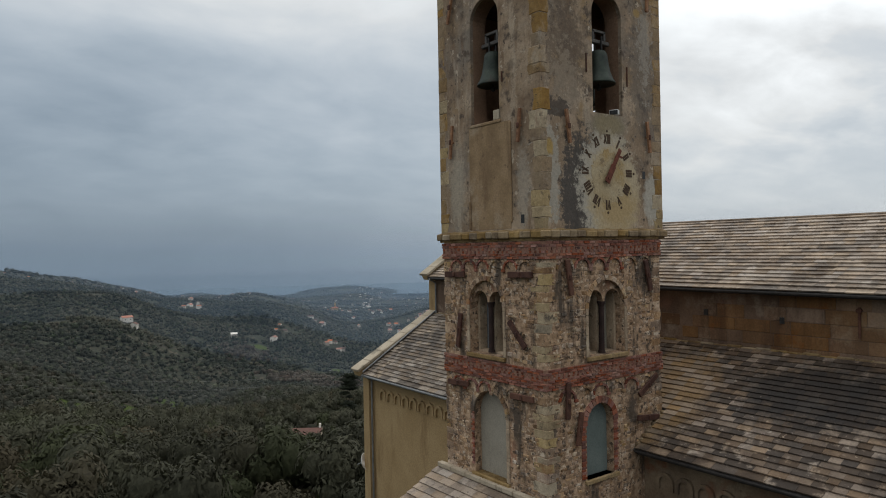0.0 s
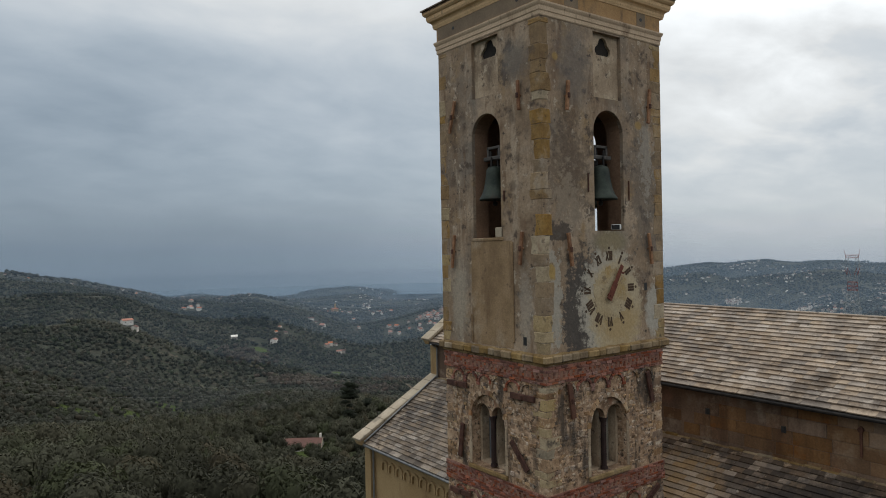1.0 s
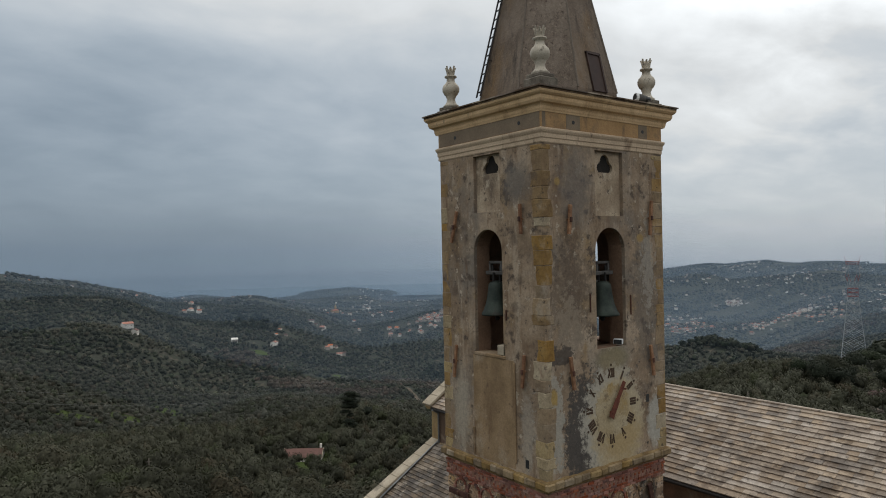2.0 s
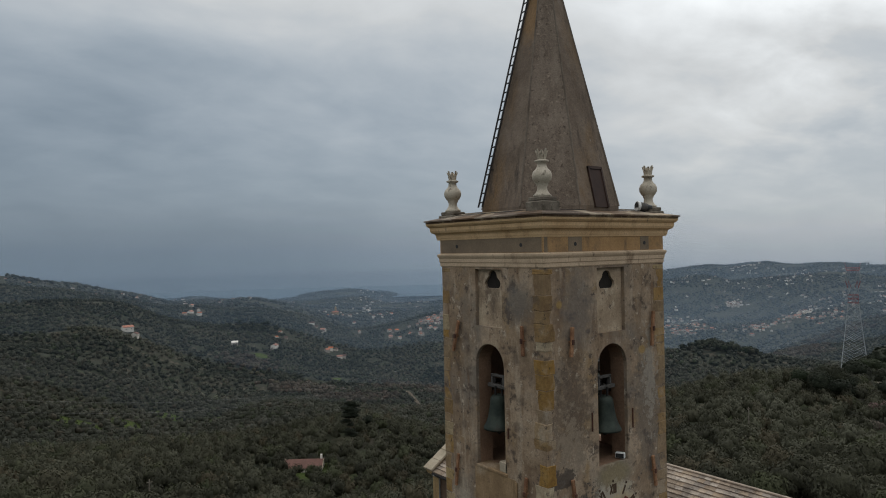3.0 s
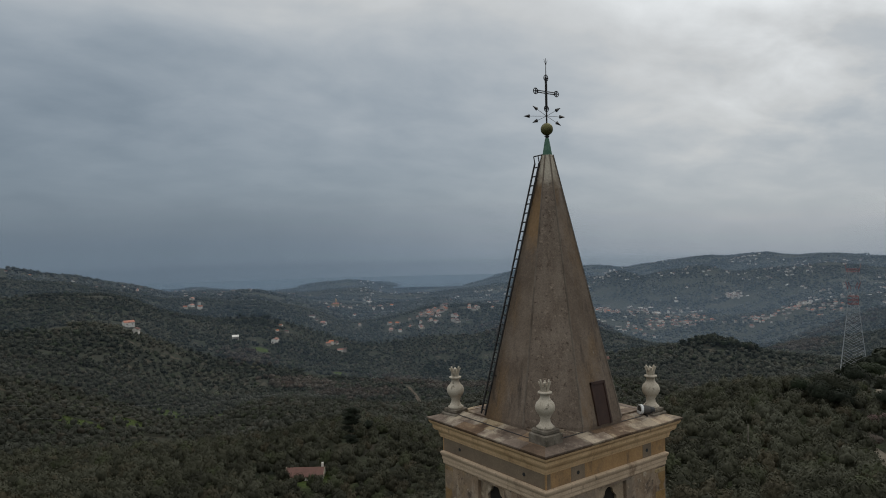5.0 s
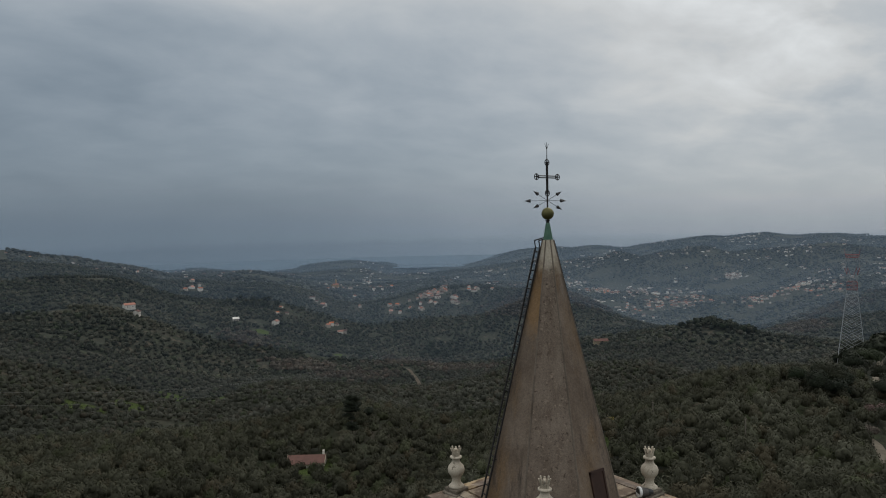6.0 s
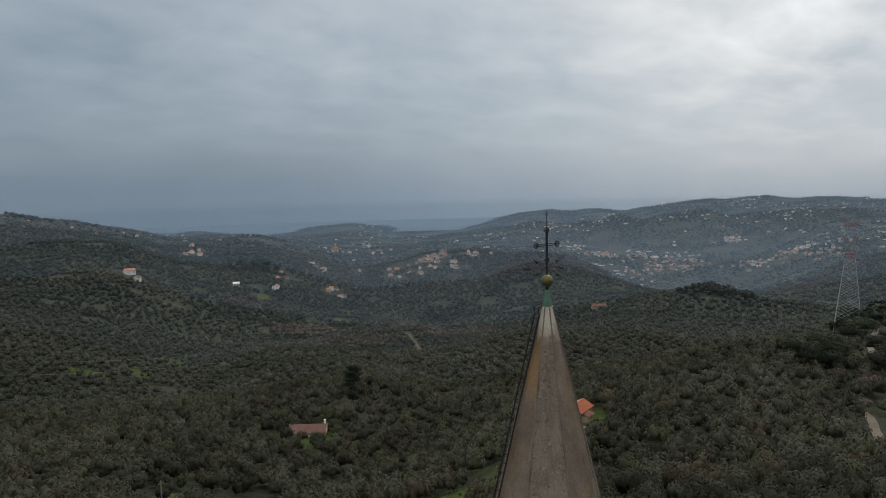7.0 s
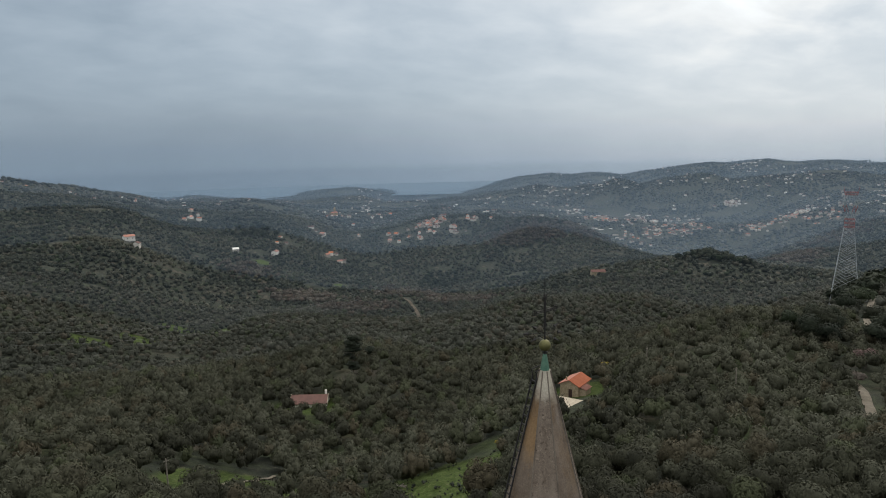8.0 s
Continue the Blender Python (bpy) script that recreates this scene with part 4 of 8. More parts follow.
def sow(rng, r0, r1, spacing, t0=-6, t1=78, gap=-0.75, gap_scale=21.0):
    """Tree spots on a shaken grid between two distances, thinned in clearings."""
    reach = float(far(r1))
    g = np.arange(-reach, reach, spacing)
    gx, gy = np.meshgrid(g, g)
    x = VIEW_X + gx.ravel() + rng.uniform(-.42, .42, gx.size) * spacing
    y = VIEW_Y + gy.ravel() + rng.uniform(-.42, .42, gx.size) * spacing
    r, t = ring_of(np.hypot(x - VIEW_X, y - VIEW_Y)), np.degrees(np.arctan2(x - VIEW_X, y - VIEW_Y))
    ok = (r > r0) & (r < r1) & (t > t0) & (t < t1) & (patchy(x, y, gap_scale, 1.7) > gap)
    x, y, r, t = x[ok], y[ok], r[ok], t[ok]
    ok = free_of_things(x, y)
    return x[ok], y[ok], r[ok], t[ok]


def olive_tree_prototype(seed):
    rng = np.random.default_rng(seed)
    tree = thing("olive_tree", "grey-green olive tree with a gnarled trunk on a terrace", "tree", group="olive grove trees")
    bm = bmesh.new()
    lean = rng.uniform(-.3, .3, 2)
    fork = Vector((lean[0], lean[1], 1.5))
    rod(bm, (0, 0, -0.6), fork, 0.34, 0.22, 7)
    for k in range(4):
        a = k * 1.57 + rng.uniform(-.5, .5)
        knee = fork + Vector((0.7 * math.cos(a), 0.7 * math.sin(a), 0.8))
        rod(bm, fork, knee, 0.17, 0.11, 6)
        rod(bm, knee, knee + Vector((0.8 * math.cos(a + .4), 0.8 * math.sin(a + .4), 0.9)), 0.11, 0.05, 5)
    part("trunk", bm, BARK, tree)
    v, t, n = crown_template(seed + 40, 1700, 0.066, 1, 1.34, 12, 0.7, 2, 1.25)
    crown = new("crown", tri_mesh("crown", v * 2.45 + np.array([0, 0, 3.4]), t, OLIVE, n))
    crown.parent = tree
    return tree


# leafless woods on the shaded flanks: turn, distance, half spread in turn and in distance, trees
BARE_SITES = ((43.8, 1250, 3.0, 55, 620), (48.0, 1290, 1.8, 50, 260), (64.3, 1130, 1.5, 85, 420), (66.5, 1420, 2.2, 60, 220), (33.5, 900, 2.3, 60, 330), (29, 700, 2.6, 40, 230), (38, 770, 2.6, 50, 260), (20.5, 960, 1.6, 40, 130), (24.5, 800, 2.2, 40, 200))


def in_bare_woods(t, r):
    inside = np.zeros(len(t), bool)
    for t0, r0, dt, dr, n in BARE_SITES:
        inside |= ((t - t0) / dt) ** 2 + ((r - r0) / dr) ** 2 < 0.9 + 0.5 * np.sin(t * 5.0 + r / 14)
    return inside


def build_trees():
    rng = np.random.default_rng(5)
    protos = [olive_tree_prototype(s) for s in range(6)]
    x, y, r, t = sow(rng, 50, 335, 5.0, 0, 75, -0.9)
    order = np.argsort(r)
    x, y, r, t = x[order], y[order], r[order], t[order]
    z = land_height(t, r)
    for k in range(300):
        size = rng.uniform(0.95, 1.5)
        m = pose(x[k], y[k], z[k], 0, 0, rng.uniform(0, 360)) @ Matrix.Scale(size, 4)
        if k < len(protos):
            protos[k].matrix_basis = m
        else:
            copy_thing(protos[k % len(protos)], Matrix.Identity(4)).matrix_basis = m
    x, y, r, t, z = x[300:], y[300:], r[300:], t[300:], z[300:]
    soft = [crown_template(s, 215, 0.1, 1, 1.36, 9, 0.72, 1, 1.22) for s in range(8)]
    size = rng.uniform(1.9, 3.3, len(x))
    planted("olive_grove", "dense grey-green olive grove on terraced slopes", "grove", OLIVE, soft, np.stack([x, y, z + size * rng.uniform(0.85, 1.35, len(x))], -1), size, rng)
    x, y, r, t = sow(rng, 330, 720, 6.2, 2, 76, -0.8, 37.0)
    ok = ~in_bare_woods(t, r)
    x, y, r, t = x[ok], y[ok], r[ok], t[ok]
    size = rng.uniform(2.2, 4.0, len(x))
    plain = [crown_template(20 + s, 48, 0.155, 1, 1.15, 7, 0.85, 0, 0.95) for s in range(8)]
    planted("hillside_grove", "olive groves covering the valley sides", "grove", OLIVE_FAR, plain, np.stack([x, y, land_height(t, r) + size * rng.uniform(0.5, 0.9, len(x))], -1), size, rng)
    x, y, r, t = sow(rng, 700, 1440, 8.2, 3, 75, -0.6, 31.0)
    ok = ~in_bare_woods(t, r)
    x, y, r, t = x[ok], y[ok], r[ok], t[ok]
    size = rng.uniform(2.8, 5.2, len(x))
    woods = [crown_template(40 + s, 12, 0.4, 1, 0.95, 6, 1.0, 0, 0.8) for s in range(8)]
    planted("valley_woods", "dark mixed woods and groves in the valley", "woods", WOODS, woods, np.stack([x, y, land_height(t, r) + size * 0.4], -1), size, rng)
    x, y, r, t = sow(rng, 1430, 2200, 17.0, 4, 73, -0.5, 110.0)
    size = rng.uniform(5.0, 10.5, len(x))
    clumps = [crown_template(60 + s, 3, 0.5, 1, 0.8, 5) for s in range(6)]
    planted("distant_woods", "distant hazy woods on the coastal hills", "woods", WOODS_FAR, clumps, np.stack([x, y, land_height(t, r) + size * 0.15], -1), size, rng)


build_trees()


# ---- the bell tower ----
TX, TY = 5.35, 4.65            # plan of the upper stage; the near corner stands at the origin
LX, LY = 5.12, 4.52            # plan of the lower stage
BASE = -23.0


def under(ob, parent, label=""):
    """Hangs a part modelled in world metres under a thing that stands elsewhere."""
    ob.parent = parent
    ob.matrix_parent_inverse = parent.matrix_basis.inverted()
    return tagged(ob, label)


def wpart(name, bm, material, parent, label="", smooth=False):
    return under(part(name, bm, material, None, "", smooth), parent, label)


class Face:
    """One side of the tower: u runs along it, z up, out away from the wall."""

    def __init__(self, origin, along, inward):
        self.origin, self.along, self.inward = Vector(origin), Vector(along), Vector(inward)

    def at(self, u, z, out=0.0):
        return self.origin + self.along * u - self.inward * out + Vector((0, 0, z))

    def slab(self, bm, u0, u1, z0, z1, out0, out1, bevel=0.0):
        a, b = self.at(u0, z0, out0), self.at(u1, z1, out1)
        return box(bm, min(a.x, b.x), min(a.y, b.y), min(a.z, b.z), max(a.x, b.x), max(a.y, b.y), max(a.z, b.z), None, bevel)


RIGHT = Face((0, 0, 0), (1, 0, 0), (0, 1, 0))
LEFT = Face((0, 0, 0), (0, 1, 0), (1, 0, 0))
BACK = Face((0, TY, 0), (1, 0, 0), (0, -1, 0))
FAR = Face((TX, 0, 0), (0, 1, 0), (-1, 0, 0))
OUT_R, OUT_L = Vector((0, -1, 0)), Vector((-1, 0, 0))

tower = thing("bell_tower", "tall stone and plaster bell tower with an octagonal spire", "bell tower", (TX / 2, TY / 2, BASE))


def trefoil(u, z):
    """A small opening with a flat foot and three lobes."""
    pts = [(u - 0.33, z - 0.24), (u + 0.33, z - 0.24)]
    for cx, cz, r, a0, a1 in ((0.2, -0.1, 0.15, -60, 70), (0, 0.1, 0.2, 0, 180), (-0.2, -0.1, 0.15, 110, 240)):
        pts += [(u + cx + r * math.cos(radians(a0 + (a1 - a0) * k / 7)), z + cz + r * math.sin(radians(a0 + (a1 - a0) * k / 7))) for k in range(8)]
    return pts


def tower_walls():
    z0, z1 = 0.5, 10.0
    bell = {"R": arch(2.13, 3.46, 4.08, 7.66), "L": arch(1.70, 3.0, 3.93, 7.68)}
    niche = {"R": rect(2.17, 3.42, 8.0, 9.93), "L": rect(1.74, 2.95, 8.2, 9.93)}
    hole = {"R": trefoil(2.75, 9.54), "L": trefoil(2.27, 9.6)}
    bell["B"], bell["F"] = arch(2.35, 3.55, 4.08, 7.66), arch(2.15, 3.35, 3.93, 7.68)
    niche["B"], niche["F"] = niche["R"], niche["L"]
    for face, key, a, b in ((RIGHT, "R", 0, TX), (BACK, "B", 0, TX), (LEFT, "L", 0.12, TY - 0.12), (FAR, "F", 0.12, TY - 0.12)):
        bm = bmesh.new()
        panel(bm, face.origin, face.along, face.inward, 0.12, rect(a, b, z0, z1), (bell[key], niche[key]))
        wpart("plaster_coat", bm, PLASTER, tower)
        bm = bmesh.new()
        c, d = (0.12, TX - 0.12) if key in "RB" else (0.62, TY - 0.62)
        panel(bm, face.at(0, 0, -0.121), face.along, face.inward, 0.5, rect(c, d, z0, 7.9), (bell[key],))
        wpart("belfry_wall", bm, INSIDE, tower, "brown plastered wall with an arched bell opening")
        bm = bmesh.new()
        panel(bm, face.at(0, 0, -0.121), face.along, face.inward, 0.5, rect(c, d, 7.901, z1), (hole[key],) if key in hole else ())
        wpart("niche_wall", bm, NICHE, tower, "pale plastered back of the sunk panel")
        # added black sheet: the darkness inside the opening as a colour
        if key in hole:
            bm = bmesh.new()
            mid_u = sum(u for u, _ in hole[key]) / len(hole[key])
            panel(bm, face.at(0, 0, -0.2), face.along, face.inward, 0.04, [(mid_u + (u - mid_u) * 0.985, z) for u, z in hole[key]])
            wpart("hole_board", bm, VOID_BLACK, tower, "black sheet added for the dark void behind the trefoil opening")
    low_r, low_l = Face((0, 0, 0), (1, 0, 0), (0, 1, 0)), Face((0, 0, 0), (0, 1, 0), (1, 0, 0))
    twin_r, twin_l = arch(1.76, 3.36, -3.03, -0.83), arch(1.70, 3.24, -3.05, -0.81)
    win_r, win_l = arch(1.6, 2.76, -6.55, -4.4), arch(1.64, 3.1, -6.72, -4.13)
    bm = bmesh.new()
    panel(bm, low_r.origin, low_r.along, low_r.inward, 0.32, rect(0, LX, -9.5, 0.4), (twin_r, win_r))
    wpart("stage_wall", bm, MORTAR, tower, "rubble wall bedded in lime mortar")
    bm = bmesh.new()
    panel(bm, low_l.at(0, 0, 0), low_l.along, low_l.inward, 0.32, rect(0.321, LY, -9.5, 0.4), (twin_l, win_l))
    wpart("stage_wall", bm, MORTAR, tower, "rubble wall bedded in lime mortar")
    # twin lights inside the upper recesses
    for face, u0, u1, a, b in ((low_r, 1.76, 3.36, 0.33, LX - 0.6), (low_l, 1.70, 3.24, 0.95, LY - 0.33)):
        bm = bmesh.new()
        w = (u1 - u0) / 2
        panel(bm, face.at(0, 0, -0.322), face.along, face.inward, 0.28, rect(a, b, -9.5, 0.4),
              (arch(u0 + 0.1, u0 + w - 0.08, -2.98, -1.08, 10), arch(u0 + w + 0.08, u1 - 0.1, -2.98, -1.08, 10)))
        wpart("inner_wall", bm, NICHE, tower, "pale inner wall with twin lancet lights")
        bm = bmesh.new()
        foot = face.at(u0 + w, -3.0, -0.2)
        rod(bm, foot, foot + Vector((0, 0, 1.4)), 0.085, 0.08, 10)
        rod(bm, foot, foot + Vector((0, 0, 0.08)), 0.11, 0.1, 8)
        rod(bm, foot + Vector((0, 0, 1.36)), foot + Vector((0, 0, 1.53)), 0.08, 0.13, 8)
        wpart("colonnette", bm, RUST_DARK, tower, "slim dark colonnette between the twin lights")
        # the masonry over the two small arches
        top, small = -0.84 if face is low_r else -0.82, w / 2 - 0.05
        edge = [(u0 + w + (w - 0.004) * math.cos(a), top - w + (w - 0.004) * math.sin(a)) for a in np.linspace(0, math.pi, 19)]
        for c in (u0 + w / 2 + 0.01, u1 - w / 2 - 0.01):
            edge += [(c - small * math.cos(a), -1.47 + small * math.sin(a)) for a in np.linspace(0, math.pi, 11)]
        bm = bmesh.new()
        panel(bm, face.at(0, 0, -0.1), face.along, face.inward, 0.215, edge)
        wpart("tympanum", bm, MORTAR, tower, "worn brick masonry over twin small arches")
    bm = bmesh.new()
    low_l.slab(bm, 1.75, 3.2, -3.0, -1.0, -0.66, -0.62, 0.005)
    wpart("window_board", bm, SHUTTER_SKY_TINT, tower, "grey boards behind the twin lights, tinted with sky reflection")
    bm = bmesh.new()
    low_r.slab(bm, 2.6, 3.3, -3.0, -1.0, -0.66, -0.62, 0.005)
    wpart("window_board", bm, SHUTTER, tower, "pale grey board behind one light")
    for face, u0, u1, z in ((low_r, 1.66, 3.46, -3.03), (low_l, 1.6, 3.34, -3.05), (low_r, 1.5, 2.95, -6.55), (low_l, 1.5, 3.2, -6.72)):
        bm = bmesh.new()
        face.slab(bm, u0, u1, z - 0.12, z, -0.31, 0.09, 0.015)
        wpart("window_sill", bm, STRING, tower, "worn stone sill")
    for face, u0, u1, z0_, z1_, mat, label in ((low_r, 1.55, 2.8, -6.55, -4.3, SHUTTER_GREEN, "grey-green board closing an arched window"),
                                               (low_l, 1.6, 3.15, -6.72, -4.0, SHUTTER, "grey board closing an arched window")):
        bm = bmesh.new()
        face.slab(bm, u0, u1, z0_ + 0.005, z1_, -0.29, -0.25, 0.005)
        wpart("window_board", bm, mat, tower, label)
    bm = bmesh.new()
    box(bm, LX - 0.6, 0.323, -9.5, LX, LY, 0.4)
    box(bm, 0.61, LY - 0.5, -9.5, LX - 0.61, LY, 0.4)
    wpart("rear_wall", bm, MORTAR, tower)
    bm = bmesh.new()
    box(bm, 0, 0, BASE, LX, LY, -9.503)
    wpart("foot_wall", bm, MORTAR, tower)
    bm = bmesh.new()
    box(bm, 0.625, 0.625, 3.6, TX - 0.625, TY - 0.625, 3.88)
    wpart("belfry_floor", bm, INSIDE, tower, "plastered belfry floor")
    bm = bmesh.new()
    box(bm, 0.625, 0.625, 7.8, TX - 0.625, TY - 0.625, 8.0)
    wpart("belfry_ceiling", bm, TIMBER, tower, "dark boarded belfry ceiling")
    bm = bmesh.new()
    box(bm, 0.6, 0.6, 0.402, LX - 0.1, LY - 0.1, 0.49)
    wpart("stage_floor", bm, INSIDE, tower)


tower_walls()

STONE_SHAPES = []
for seed in range(10):
    rng_stone = random.Random(seed)
    j = lambda s: rng_stone.uniform(-s, s)
    # unit stone: back on the plane y=0, front at y=-1, with slack corners
    back = [(0, 0, 0), (1, 0, 0), (1, 0, 1), (0, 0, 1)]
    front = [(0.09 + j(.09), -1 + j(.3), 0.13 + j(.12)), (0.93 + j(.06), -1 + j(.2), 0.1 + j(.08)), (0.93 + j(.06), -1 + j(.2), 0.9 + j(.08)), (0.07 + j(.06), -1 + j(.2), 0.9 + j(.08))]
    mid = (0.5, -1.18, 0.5)
    STONE_SHAPES.append((np.array(back + front + [mid]), [(4, 5, 8), (5, 6, 8), (6, 7, 8), (7, 4, 8), (0, 1, 5, 4), (1, 2, 6, 5), (2, 3, 7, 6), (3, 0, 4, 7)]))
STONE_MESHES = [raw_mesh("stone", v, f, RUBBLE) for v, f in STONE_SHAPES]


def stone_matrix(face, u, z, w, h, deep):
    """Sets a unit stone on a face of the tower."""
    out = -face.inward
    m = Matrix((face.along * w, -out * deep, Vector((0, 0, h)))).transposed().to_4x4()
    m.translation = face.at(u, z, 0.0)
    return m


def courses(z0, z1, low, high, rng):
    z = z0
    while z < z1 - 0.05:
        h = min(rng.uniform(low, high), z1 - z)
        yield z, h
        z += h


def clear_of(u, z, w, h, blocked):
    return all(u + w < a or u > b or z + h < c or z > d for a, b, c, d in blocked)


def rubble_facing():
    """Rubble of the lower stage: the middle of each face as single stones, the rest joined."""
    rng = random.Random(11)
    rest_v, rest_f, singles = [], [], 0
    for face, wide, blocked in ((RIGHT, LX, ((1.74, 3.38, -3.2, -1.5), (1.9, 3.2, -1.55, -0.8), (1.36, 3.0, -6.75, -4.9), (1.55, 2.8, -4.95, -4.2), (0, 9, -3.82, -3.16), (0, 9, -0.2, 0.5), (3.55, 9, -9.6, -6.2))),
                                (LEFT, LY, ((1.68, 3.26, -3.2, -1.5), (1.85, 3.1, -1.55, -0.8), (1.45, 3.28, -6.9, -4.8), (1.65, 3.1, -4.85, -4.0), (0, 9, -3.82, -3.16), (0, 9, -0.2, 0.5)))):
        for z, h in courses(-9.4, 0.3, 0.06, 0.15, rng):
            u = 0.3
            while u < wide - 0.32:
                w = rng.uniform(0.07, 0.24)
                if clear_of(u, z, w, h, blocked) and rng.random() > 0.5:
                    m = stone_matrix(face, u + 0.01, z + 0.008 + rng.uniform(0, 0.03), min(w, wide - 0.3 - u) - 0.018, (h - 0.016) * rng.uniform(0.75, 1.1), rng.uniform(0.0, 0.026))
                    k = rng.randrange(10)
                    if z > -2.9 and w > 0.16 and singles < 290:
                        ob = new("stone", STONE_MESHES[k])
                        ob.matrix_basis = m
                        under(ob, tower)
                        singles += 1
                    else:
                        v, f = STONE_SHAPES[k]
                        base = len(rest_v)
                        rest_v += [m @ Vector(p) for p in v]
                        rest_f += [tuple(base + q for q in g) for g in f]
                u += w
    ob = new("rubble_facing", raw_mesh("rubble_facing", rest_v, rest_f, RUBBLE))
    tagged(under(ob, tower, "irregular grey and brown rubble stones"), kind="stuff")


def quoins():
    """Corner blocks, long and short by turns; each is a piece of its own."""
    rng = random.Random(4)

    def block(x0, y0, z0, x1, y1, z1, mat=QUOIN):
        bm = bmesh.new()
        made = box(bm, x0, y0, z0, x1, y1, z1, None, 0.014)
        bmesh.ops.subdivide_edges(bm, edges=[e for e in bm.edges if e.calc_length() > 0.1], cuts=1, use_grid_fill=True)
        for v in bm.verts:
            out_x, out_y = v.co.x < 0.06 or v.co.x > TX - 0.06, v.co.y < 0.06 or v.co.y > TY - 0.06
            v.co += Vector((rng.uniform(-.006, .004) if out_x else rng.uniform(-.05, .05), rng.uniform(-.006, .004) if out_y else rng.uniform(-.05, .05), rng.uniform(-.012, .012)))
        wpart("quoin", bm, mat, tower)

    k = 0
    def pick(z):
        pale = 0.5 if z < 4.2 else 0.06
        return QUOIN_PALE if rng.random() < pale else QUOIN

    for z, h in courses(0.68, 9.95, 0.22, 0.6, rng):
        k += 1
        p = rng.uniform(-0.004, 0.008)
        if rng.random() > 0.06:
            a, b = rng.uniform(0.2, 0.36), rng.uniform(0.3, 0.48)
            block(-p - 0.01, -p - 0.01, z + .003, a, b, z + h - .003, pick(z))
        if rng.random() > 0.08:
            a = rng.uniform(0.3, 0.55)
            block(TX - a, -p - 0.004, z + .003, TX + p, 0.3, z + h - .003, pick(z + 1.5))
        if rng.random() > 0.08:
            a = rng.uniform(0.25, 0.5)
            block(-p - 0.004, TY - a, z + .003, 0.3, TY + p, z + h - .003, pick(z + 1.5))
    for z, h in courses(-9.4, -0.25, 0.17, 0.36, rng):
        if -3.9 < z + h / 2 < -3.1:
            continue
        k += 1
        a, b = (0.46, 0.34) if k % 2 else (0.3, 0.5)
        p = rng.uniform(0.002, 0.014)
        block(-p, -p, z + .005, a + rng.uniform(-.1, .1), b + rng.uniform(-.1, .1), z + h - .005, QUOIN_PALE if rng.random() < 0.8 else RUBBLE)
        if z > -6.0:
            block(LX - (0.5 if k % 2 else 0.32), -p, z + .006, LX + p, 0.3, z + h - .006, RUBBLE)
        block(-p, LY - (0.5 if k % 2 else 0.32), z + .006, 0.3, LY + p, z + h - .006, RUBBLE)


